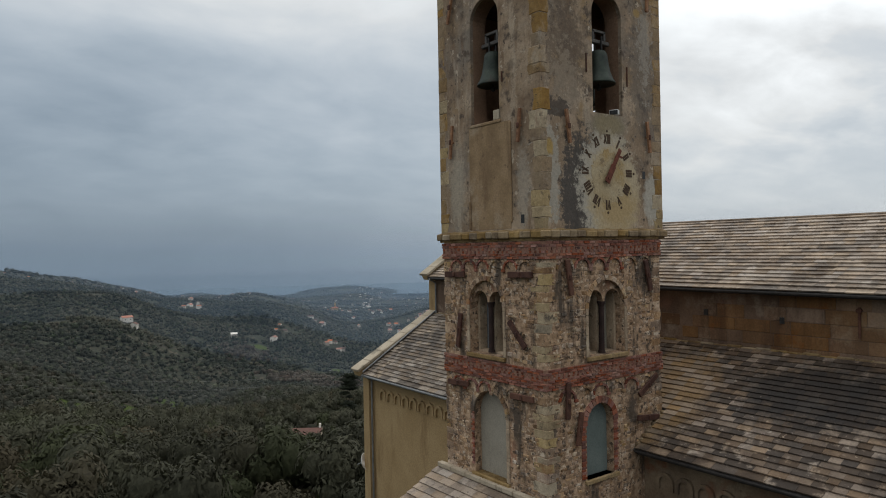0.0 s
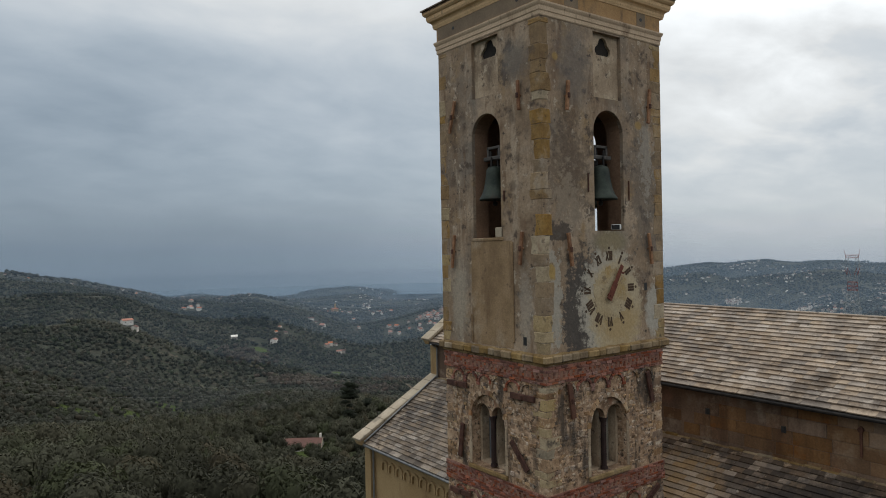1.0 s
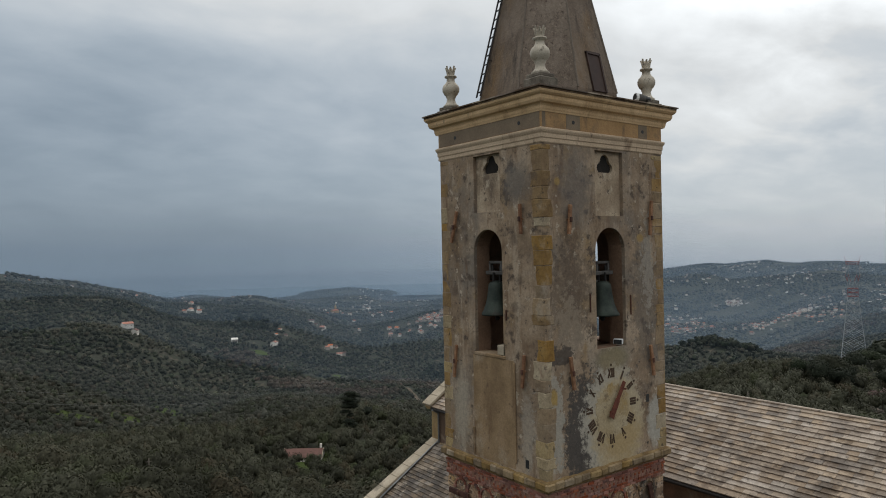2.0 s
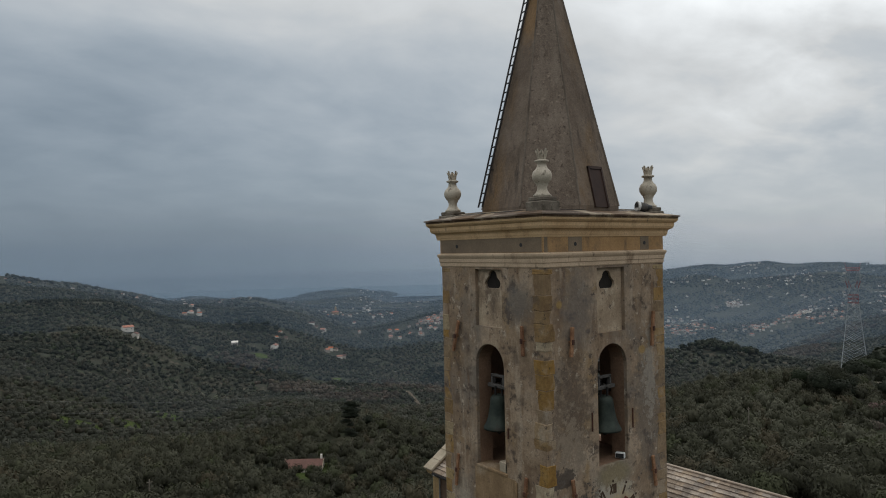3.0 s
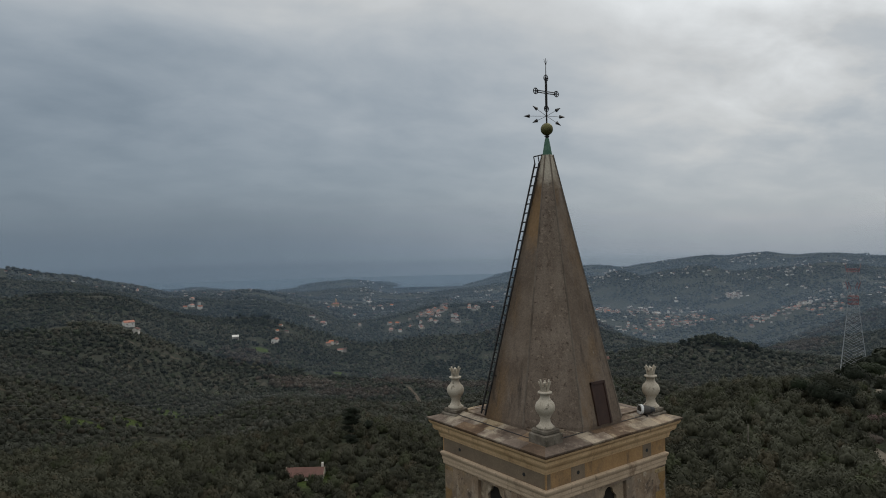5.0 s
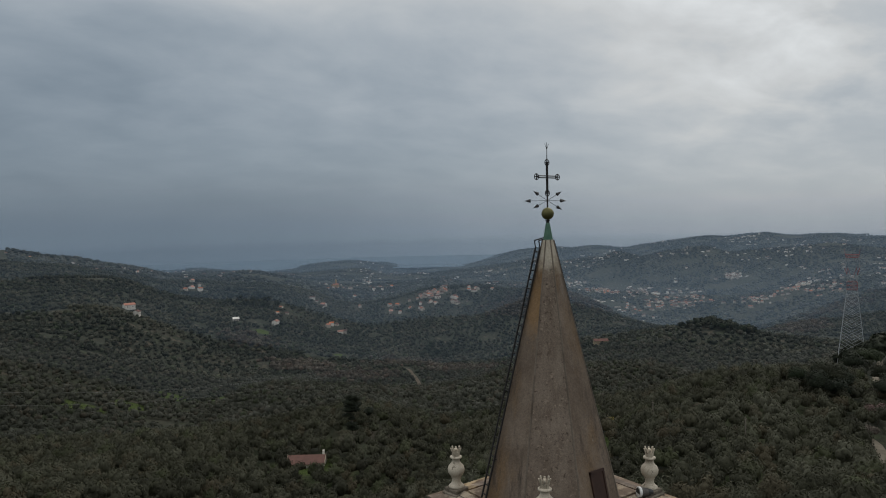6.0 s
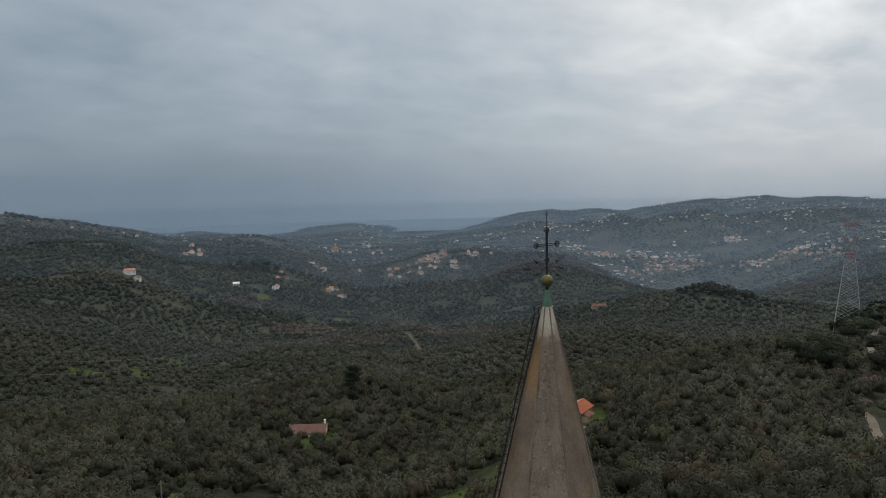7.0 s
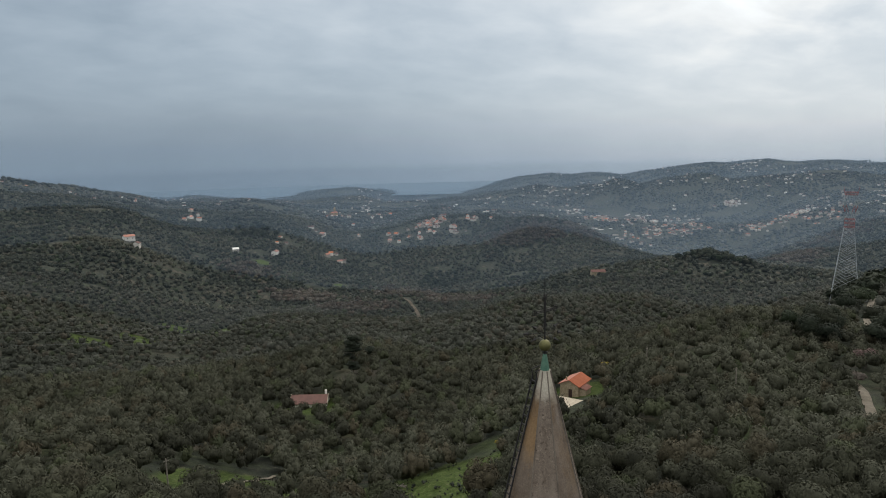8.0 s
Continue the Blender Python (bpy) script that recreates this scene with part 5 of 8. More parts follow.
def brick_bands():
    """Red brick friezes with corbel arches under them."""
    rng = random.Random(8)
    for face, wide, spacing in ((RIGHT, LX, 0.70), (LEFT, LY, 0.63)):
        for top, low, foot in ((0.34, -0.16, -0.52), (-3.2, -3.78, -4.2)):
            bm = bmesh.new()
            face.slab(bm, -0.03, wide + 0.03, low, top, 0.0, 0.035)
            wpart("brick_bed", bm, BRICK_BED, tower)
            verts, faces = [], []
            rows = int((top - low) / 0.072)
            step = (top - low) / rows
            for r in range(rows):
                upright = r in (2, 3) if top > 0 else r in (4, 5)
                u = -0.05 + (0.12 if r % 2 else 0)
                while u < wide + 0.03:
                    w = 0.085 if upright else 0.24
                    if not (upright and int(u / 0.095) % 2):
                        m = stone_matrix(face, max(u, -0.06), low + r * step, min(w, wide + 0.06 - u) - 0.012, step - 0.011, 0.05 + rng.uniform(-0.006, 0.01))
                        v, f = STONE_SHAPES[rng.randrange(10)]
                        v = v.copy()
                        v[4:8, 0], v[4:8, 2], v[8, 1] = (0.02, 0.98, 0.98, 0.02), (0.06, 0.06, 0.94, 0.94), -1.0
                        b = len(verts)
                        verts += [m @ Vector(p) for p in v]
                        faces += [tuple(b + q for q in g) for g in f]
                    u += w + 0.012
            ob = new("brick_frieze", raw_mesh("brick_frieze", verts, faces, BRICK))
            tagged(under(ob, tower, "band of old red bricks"), kind="stuff")
            count = int((wide - 0.5) / spacing)
            first = (wide - count * spacing) / 2 + spacing / 2
            for k in range(count):
                mid, rise = first + k * spacing, foot + 0.06
                mat = BRICK if rng.random() > 0.45 else RUBBLE
                for s in range(7):
                    bm = bmesh.new()
                    a0, a1 = math.pi * s / 7 + 0.03, math.pi * (s + 1) / 7 - 0.03
                    pts = [(mid + rad * math.cos(ang), rise + rad * 0.92 * math.sin(ang)) for rad, ang in ((spacing * 0.4, a0), (spacing * 0.5, a0), (spacing * 0.5, a1), (spacing * 0.4, a1))]
                    inner = [bm.verts.new(face.at(u, z, -0.01)) for u, z in pts]
                    outer = [bm.verts.new(face.at(u, z, 0.05 + rng.uniform(0, 0.012))) for u, z in pts]
                    bm.faces.new(outer)
                    for q in range(4):
                        bm.faces.new((inner[q], inner[(q + 1) % 4], outer[(q + 1) % 4], outer[q]))
                    bmesh.ops.recalc_face_normals(bm, faces=bm.faces)
                    wpart("voussoir", bm, mat, tower)
                bm = bmesh.new()
                face.slab(bm, mid + spacing * 0.4, mid + spacing * 0.6, foot - 0.03, foot + 0.055, 0, 0.06, 0.008)
                wpart("corbel", bm, mat, tower)
    # brick rings round the arched windows
    for face, mid, rad, spring, width, mat in ((RIGHT, 2.18, 0.58, -4.98, 0.2, BRICK), (LEFT, 2.37, 0.73, -4.86, 0.16, RUBBLE), (RIGHT, 2.56, 0.8, -1.63, 0.14, RUBBLE), (LEFT, 2.47, 0.77, -1.58, 0.14, RUBBLE)):
        n = 15
        for s in range(n):
            bm = bmesh.new()
            a0, a1 = math.pi * s / n + 0.012, math.pi * (s + 1) / n - 0.012
            pts = [(mid + r * math.cos(a), spring + r * math.sin(a)) for r, a in ((rad, a0), (rad + width, a0), (rad + width, a1), (rad, a1))]
            inner = [bm.verts.new(face.at(u, z, -0.05)) for u, z in pts]
            outer = [bm.verts.new(face.at(u, z, 0.03 + rng.uniform(0, 0.015))) for u, z in pts]
            bm.faces.new(outer)
            for q in range(4):
                bm.faces.new((inner[q], inner[(q + 1) % 4], outer[(q + 1) % 4], outer[q]))
            bmesh.ops.recalc_face_normals(bm, faces=bm.faces)
            wpart("voussoir", bm, mat, tower)
    # pale stone jambs of the twin lights and of the left window
    for face, u0, u1, z0, z1 in ((RIGHT, 1.64, 1.755, -3.02, -1.63), (RIGHT, 3.365, 3.48, -3.02, -1.63), (LEFT, 1.58, 1.695, -3.04, -1.58), (LEFT, 3.245, 3.36, -3.04, -1.58), (LEFT, 1.5, 1.635, -6.7, -4.87)):
        for z, h in courses(z0, z1, 0.24, 0.4, rng):
            bm = bmesh.new()
            face.slab(bm, u0, u1, z + 0.004, z + h - 0.004, -0.02, 0.028 + rng.uniform(0, 0.012), 0.01)
            wpart("jamb_stone", bm, NICHE, tower)
    # brick jambs of the lower windows
    for face, u0, w in ((RIGHT, 2.78, 0.2), (RIGHT, 1.38, 0.2), (LEFT, 3.11, 0.14)):
        for k in range(22):
            z = -6.5 + k * 0.074
            bm = bmesh.new()
            face.slab(bm, u0, u0 + w - (0.05 if k % 2 else 0), z, z + 0.064, -0.02, 0.022 + rng.uniform(0, 0.012), 0.006)
            wpart("brick", bm, BRICK, tower)


def string_course():
    bm = bmesh.new()
    sweep_rect(bm, 0, 0, TX, TY, [(-0.3, 0.36), (0.04, 0.36), (0.05, 0.42), (0.08, 0.45), (0.08, 0.62), (0.06, 0.65), (0.0, 0.68), (-0.3, 0.68)])
    bmesh.ops.subdivide_edges(bm, edges=[e for e in bm.edges if e.calc_length() > 3], cuts=40, use_grid_fill=True)
    for v in bm.verts:
        v.co += noise.noise_vector(v.co * 3.1) * 0.03 + noise.noise_vector(v.co * 9.0) * 0.018
    wpart("string_course", bm, STRING, tower, "weathered projecting stone string course")
    rng = random.Random(14)
    for face, wide in ((RIGHT, TX), (LEFT, TY)):
        u = -0.13
        while u < wide + 0.05:
            w = min(rng.uniform(0.28, 0.62), wide + 0.13 - u)
            bm = bmesh.new()
            face.slab(bm, u + 0.006, u + w - 0.006, 0.43 + rng.uniform(-0.012, 0.012), 0.63 + rng.uniform(-0.015, 0.015), 0.0, 0.125 + rng.uniform(-0.012, 0.014), 0.03)
            for v in bm.verts:
                v.co += noise.noise_vector(v.co * 5.0) * 0.014
            wpart("string_stone", bm, STRING, tower)
            u += w


def cornice():
    profiles = (("architrave", CORNICE_WHITE, [(-0.3, 9.99), (0.03, 9.99), (0.045, 10.02), (0.045, 10.12), (0.065, 10.14), (0.07, 10.25), (0.095, 10.29), (0.115, 10.34), (0.115, 10.38), (0.03, 10.42), (-0.3, 10.42)]),
                ("frieze", FRIEZE_OCHRE, [(-0.3, 10.42), (0.035, 10.42), (0.035, 10.85), (-0.3, 10.85)]),
                ("cornice", CORNICE, [(-0.3, 10.85), (0.13, 10.85), (0.14, 10.89), (0.16, 10.93), (0.165, 11.0), (0.2, 11.05), (0.29, 11.09), (0.33, 11.16), (0.34, 11.26), (0.38, 11.28), (0.43, 11.33), (0.45, 11.39), (-0.3, 11.39)]))
    for name, mat, profile in profiles:
        bm = bmesh.new()
        if name == "cornice":
            sweep_rect(bm, 0.08, 0.08, TX + 0.06, TY + 0.08, [(o * 0.86 if o > 0.1 else o, z) for o, z in profile])
        else:
            sweep_rect(bm, 0.02, 0.02, TX - 0.03, TY + 0.02, profile)
        wpart(name, bm, mat, tower, "moulded stucco " + name)
    # repaired patches in the frieze, and black discs for the shade in its drain holes
    for face, u0, u1 in ((RIGHT, 0.0, 0.16), (RIGHT, 0.98, 1.55), (RIGHT, 4.2, 4.62), (LEFT, 0.0, TY)):
        bm = bmesh.new()
        face.slab(bm, max(u0, 0.03), u1, 10.43, 10.845, 0.0, 0.021)
        wpart("frieze_patch", bm, FRIEZE_GREY, tower, "grey repaired patch")
    for face, u in ((RIGHT, 1.27), (RIGHT, 4.4), (LEFT, 0.85), (LEFT, 3.81)):
        bm = bmesh.new()
        rod(bm, face.at(u, 10.64, 0.01), face.at(u, 10.64, 0.03), 0.06, 0.055, 10)
        wpart("drain_hole", bm, BLACK_PLASTIC_AND_HOLES, tower)


SX, SY, S0, S1, SA, SB = 2.64, 2.32, 11.78, 20.0, 2.1, 0.175       # spire: axis, foot, tip, half widths


def spire_half(z):
    return SA + (SB - SA) * (z - S0) / (S1 - S0)


def octagon(half, z):
    return [(SX + half / math.cos(math.pi / 8) * math.cos(math.pi / 8 + k * math.pi / 4), SY + half / math.cos(math.pi / 8) * math.sin(math.pi / 8 + k * math.pi / 4), z) for k in range(8)]


def spire():
    levels = [S0 - 0.15, S0] + [S0 + (S1 - S0) * k / 16 for k in range(1, 17)]
    bm = bmesh.new()
    rings = [[bm.verts.new(p) for p in octagon(spire_half(max(z, S0)), z)] for z in levels]
    for lo, hi in zip(rings, rings[1:]):
        for k in range(8):
            bm.faces.new((lo[k], lo[(k + 1) % 8], hi[(k + 1) % 8], hi[k])).material_index = 1 if k in (4, 6, 0) else 0
    bm.faces.new(rings[-1])
    bmesh.ops.subdivide_edges(bm, edges=bm.edges[:], cuts=2, use_grid_fill=True)
    for v in bm.verts:
        v.co += noise.noise_vector(v.co * 1.3) * 0.012
    ob = wpart("spire", bm, SPIRE, tower, "rough rendered octagonal spire with a pale washed tip")
    ob.data.materials.append(SPIRE_GREY)
    for k in range(8):
        bm = bmesh.new()
        low, high = Vector(octagon(spire_half(S0), S0)[k]), Vector(octagon(spire_half(S1), S1)[k])
        rod(bm, low, high, 0.032, 0.022, 7)
        wpart("arris", bm, SPIRE_EDGE, tower)
    bm = bmesh.new()
    rings = [[bm.verts.new(p) for p in octagon(h, z)] for h, z in ((SB * 0.9, 19.99), (0.15, 20.03), (0.07, 20.5), (0.05, 20.55))]
    for lo, hi in zip(rings, rings[1:]):
        for k in range(8):
            bm.faces.new((lo[k], lo[(k + 1) % 8], hi[(k + 1) % 8], hi[k]))
    bm.faces.new(rings[-1])
    wpart("copper_cap", bm, COPPER, tower, "green copper cap of the spire")
    # small metal door in the right-hand slope
    tilt = math.atan2(SA - SB, S1 - S0)
    m = Matrix.Translation((2.7, SY - spire_half(11.7), 11.72)) @ Matrix.Rotation(-tilt, 4, "X")
    bm = bmesh.new()
    box(bm, -0.31, -0.06, 0, -0.25, 0.1, 1.26, m)
    box(bm, 0.25, -0.06, 0, 0.31, 0.1, 1.26, m)
    box(bm, -0.31, -0.06, 1.2, 0.31, 0.1, 1.28, m)
    hatch = wpart("spire_door", bm, DOOR_RUST, tower, "small dark brown metal door in the spire")
    bm = bmesh.new()
    box(bm, -0.25, -0.03, 0.01, 0.25, 0.05, 1.2, m)
    part("door_leaf", bm, DOOR_RUST, hatch)


def tower_roof():
    """Thin stone slabs on the cornice round the spire."""
    rng = random.Random(3)
    bm = bmesh.new()
    sweep_rect(bm, 0.08, 0.08, TX + 0.06, TY + 0.08, [(0.385, 11.394), (0.385, 11.45), (-0.7, 11.702), (-0.7, 11.394)])
    box(bm, 0.6, 0.6, 11.55, TX - 0.5, TY - 0.5, 11.72)
    wpart("roof_slab", bm, SLATE_EDGE, tower, "dark slate slab edge over the cornice")
    wx, wy = TX - 0.02, TY
    for face, wide in ((Face((0.08, 0.08, 0), (1, 0, 0), (0, 1, 0)), wx), (Face((0.08, 0.08, 0), (0, 1, 0), (1, 0, 0)), wy), (Face((0.08, TY + 0.08, 0), (1, 0, 0), (0, -1, 0)), wx), (Face((TX + 0.06, 0.08, 0), (0, 1, 0), (-1, 0, 0)), wy)):
        for out0, out1 in ((0.43, 0.0), (0.05, -0.45)):
            u = -out0
            while u < wide + out0 - 0.05:
                w = min(rng.uniform(0.7, 1.3), wide + out0 - u)
                bm = bmesh.new()
                z0, z1 = 11.45 + (0.38 - out0) * 0.233 + 0.012, 11.45 + (0.38 - out1) * 0.233 + 0.01
                ends = [(max(u, -out0), out0, z0), (min(u + w, wide + out0), out0, z0), (min(max(u + w, -out1), wide + out1), out1, z1), (max(min(u, wide + out1), -out1), out1, z1)]
                lo = [bm.verts.new(face.at(a, z, o)) for a, o, z in ends]
                hi = [bm.verts.new(face.at(a, z + 0.04, o)) for a, o, z in ends]
                for q in range(4):
                    bm.faces.new((lo[q], lo[(q + 1) % 4], hi[(q + 1) % 4], hi[q]))
                bm.faces.new(hi)
                bm.faces.new(lo[::-1])
                bmesh.ops.remove_doubles(bm, verts=bm.verts, dist=0.001)
                bmesh.ops.recalc_face_normals(bm, faces=bm.faces)
                wpart("slate", bm, SLATE_EDGE, tower)
                u += w + 0.008


def clock():
    """The painted dial on the right-hand face, with numerals and one iron hand."""
    cx, cz = 2.72, 2.36
    rng = random.Random(21)

    def blot(reach, a0, a1, n):
        pts = []
        for k in range(n + 1):
            a = radians(a0 + (a1 - a0) * k / n)
            r = reach * (1 + 0.09 * rng.uniform(-1, 1))
            pts.append((cx + 0.06 + r * math.cos(a), cz - 0.15 + r * math.sin(a)))
        return pts

    def sheet(pts, out, mat, name, label, parent=None):
        pts = [(min(max(u, 0.55), 4.42), max(z, 0.69)) for u, z in pts]
        clean = [p for i, p in enumerate(pts) if (Vector(p) - Vector(pts[i - 1])).length > 0.01]
        bm = bmesh.new()
        panel(bm, RIGHT.at(0, 0, out), RIGHT.along, RIGHT.inward, out + 0.002, clean)
        return wpart(name, bm, mat, tower, label) if parent is None else part(name, bm, mat, parent, label)

    dial = sheet(blot(0.78, 0, 357, 70), 0.008, CLOCK, "clock_dial", "flaking yellow-white painted clock dial")
    glyphs = {1: "I", 2: "II", 3: "III", 4: "IIII", 5: "V", 6: "VI", 7: "VII", 8: "VIII", 9: "IX", 10: "X", 11: "XI", 12: "XII"}
    for hour, text in glyphs.items():
        a = radians(90 - 30 * hour)
        bm = bmesh.new()
        pitch = 0.078
        width = sum(pitch * (1.9 if c in "VX" else 1.0) for c in text)
        s = -width / 2
        up, side = Vector((math.cos(a), math.sin(a))), Vector((math.sin(a), -math.cos(a)))

        def stroke(s0, s1, thick):
            p, q = [Vector((cx, cz)) + up * r + side * t for r, t in ((0.84, s0), (1.12, s1))]
            bar(bm, RIGHT.at(p.x, p.y, 0.006), RIGHT.at(q.x, q.y, 0.006), thick, 0.012, OUT_R)

        for c in text:
            w = pitch * (1.9 if c in "VX" else 1.0)
            if c == "I":
                stroke(s + w / 2, s + w / 2, 0.065)
            elif c == "V":
                stroke(s + w / 2, s + 0.02, 0.055)
                stroke(s + w / 2, s + w - 0.02, 0.03)
            else:
                stroke(s + 0.02, s + w - 0.02, 0.055)
                stroke(s + w - 0.02, s + 0.02, 0.03)
            s += w
        part("numeral", bm, NUMERAL, dial, "dark painted roman numeral")
        bm = bmesh.new()
        dot = Vector((cx, cz)) + up * 1.21
        rod(bm, RIGHT.at(dot.x, dot.y, 0.0), RIGHT.at(dot.x, dot.y, 0.012), 0.04, 0.04, 8)
        part("hour_dot", bm, NUMERAL, dial)
    bm = bmesh.new()
    a, b = RIGHT.at(2.58, 2.04, 0.1), RIGHT.at(3.18, 3.04, 0.12)
    bar(bm, a, (a + b) / 2, 0.2, 0.03, OUT_R)
    bar(bm, (a + b) / 2, b, 0.14, 0.03, OUT_R)
    bar(bm, RIGHT.at(3.0, 2.86, 0.12), RIGHT.at(3.26, 2.8, 0.12), 0.06, 0.02, OUT_R)
    rod(bm, RIGHT.at(2.66, 2.17, 0.0), RIGHT.at(2.66, 2.17, 0.13), 0.05, 0.05, 10)
    part("clock_hand", bm, HAND_RED, dial, "single dark red iron clock hand")


def anchors():
    """Iron anchor bars of the tie rods, with their wedges: u, z of both ends."""
    left = ((4.35, -0.66, 3.36, -0.64), (1.34, -0.61, 0.35, -0.59), (4.28, -4.09, 3.26, -4.04), (1.33, -4.08, 0.38, -4.06), (3.59, -1.86, 3.76, -2.94), (1.35, -1.94, 0.68, -2.66))
    right = ((0.82, -0.19, 0.98, -1.2), (4.3, -0.28, 4.55, -1.25), (0.79, -3.62, 0.74, -4.64), (1.3, -4.52, 1.14, -5.45), (4.79, -3.89, 3.9, -4.42), (3.8, -5.1, 4.84, -5.22))
    upper_left = ((3.7, 8.29, 4.0, 7.31), (0.8, 8.35, 0.77, 7.5), (3.84, 4.06, 3.99, 3.02), (0.73, 4.08, 0.84, 3.14))
    upper_right = ((1.0, 8.3, 0.93, 7.46), (0.89, 4.02, 1.03, 3.08), (4.68, 8.5, 4.58, 7.42), (4.51, 4.0, 4.64, 3.04))
    for face, out, bars, wide, mat in ((LEFT, OUT_L, left, 0.17, RUST), (RIGHT, OUT_R, right, 0.17, RUST), (LEFT, OUT_L, upper_left, 0.1, RUST_ORANGE), (RIGHT, OUT_R, upper_right, 0.11, RUST_ORANGE)):
        for u0, z0, u1, z1 in bars:
            bm = bmesh.new()
            bar(bm, face.at(u0, z0, 0.1), face.at(u1, z1, 0.1), wide, 0.075, out)
            mid_u, mid_z = (u0 + u1) / 2, (z0 + z1) / 2
            rod(bm, face.at(mid_u, mid_z, -0.05), face.at(mid_u, mid_z, 0.17), 0.028, 0.028, 8)
            ob = wpart("anchor_bar", bm, mat, tower, "rusty iron anchor bar")
            bm = bmesh.new()
            face.slab(bm, mid_u - 0.045, mid_u + 0.045, mid_z - 0.07, mid_z + 0.07, 0.13, 0.175, 0.01)
            part("wedge", bm, RUST, ob)
    # thin rusted bars beside the bell openings
    for face, out, u, z0, z1 in ((RIGHT, OUT_R, 1.85, 5.2, 5.75), (RIGHT, OUT_R, 3.68, 5.0, 5.6), (LEFT, OUT_L, 1.55, 5.0, 5.3)):
        bm = bmesh.new()
        bar(bm, face.at(u, z0, 0.02), face.at(u, z1, 0.02), 0.035, 0.04, out)
        wpart("iron_strap", bm, RUST, tower)


def blocked_opening():
    """Plaster panel that fills the lower half of the left bell opening, and the sill course over it."""
    bm = bmesh.new()
    pts = rect(1.26, 3.12, 0.72, 3.84)
    panel(bm, LEFT.at(0, 0, 0.008), LEFT.along, LEFT.inward, 0.01, pts)
    ob = wpart("blocking_panel", bm, PLASTER_SMOOTH, tower, "smooth ochre plaster panel below the bell opening")
    for u0, u1, z0, z1 in ((1.2, 1.3, 0.9, 3.8), (3.07, 3.16, 0.75, 1.6)):
        bm = bmesh.new()
        LEFT.slab(bm, u0, u1, z0, z1, 0.0, 0.045, 0.015)
        part("plaster_lip", bm, PLASTER_SMOOTH, ob)
    bm = bmesh.new()
    LEFT.slab(bm, 1.62, 3.05, 3.84, 3.94, -0.5, 0.03, 0.02)
    wpart("sill", bm, PLASTER_SMOOTH, tower)
    bm = bmesh.new()
    LEFT.slab(bm, 1.64, 2.0, 3.94, 4.24, -0.25, 0.0, 0.02)
    wpart("sill_block", bm, STONE_PALE, tower)
    # putlog holes are solid black blocks, their inner shade given as colour
    for face, u, z in ((LEFT, 0.72, 0.86), (RIGHT, 4.36, 2.22), (LEFT, 0.62, 10.05)):
        bm = bmesh.new()
        face.slab(bm, u, u + 0.14, z, z + 0.24, -0.1, 0.004)
        wpart("putlog_hole", bm, BLACK_PLASTIC_AND_HOLES, tower)


for build in (rubble_facing, quoins, brick_bands, string_course, cornice, spire, tower_roof, clock, anchors, blocked_opening):
    build()


# ---- things on and in the tower ----
def urn(x, y):
    ob = thing("urn", "white marble urn finial with a leafy crown on the cornice", "urn", (x, y, 11.7), group="urns on the cornice")
    bm = bmesh.new()
    box(bm, -0.35, -0.35, -0.2, 0.35, 0.35, 0.16, None, 0.03)
    box(bm, -0.29, -0.29, 0.162, 0.29, 0.29, 0.28, None, 0.025)
    part("plinth", bm, PLINTH, ob, "mossy grey-brown stone plinth")
    bm = bmesh.new()
    lathe(bm, [(0.25, 0.28), (0.26, 0.33), (0.2, 0.38), (0.15, 0.46), (0.135, 0.56), (0.17, 0.62), (0.17, 0.65), (0.22, 0.7), (0.275, 0.8), (0.285, 0.9), (0.25, 1.0), (0.17, 1.08),
               (0.135, 1.15), (0.13, 1.24), (0.2, 1.27), (0.2, 1.31), (0.14, 1.33)], 24)
    part("body", bm, MARBLE, ob, "", True)
    bm = bmesh.new()
    lathe(bm, [(0.07, 1.33), (0.08, 1.5), (0.05, 1.58)], 12)
    for k in range(8):
        a = k * math.pi / 4
        tip = 0.07 if k % 2 else 0.13
        m = Matrix.Rotation(a, 4, "Z")
        low, bend, end = [m @ Vector(p) for p in ((0.1, 0, 1.32), (0.125, 0, 1.48), (0.17, 0, 1.55 + tip * 0.6))]
        face_way = m @ Vector((1, 0, 0))
        bar(bm, low, bend, 0.085, 0.04, face_way)
        bar(bm, bend - Vector((0, 0, 0.012)), end, 0.055, 0.035, face_way)
    part("leaf_crown", bm, MARBLE, ob)
    return ob


first_urn = urn(0.42, 0.4)
for ux, uy in ((5.24, 0.42), (0.42, 4.55), (5.2, 4.5)):
    copy_thing(first_urn, pose(ux, uy, 11.5, 0, 0, 17 * ux))


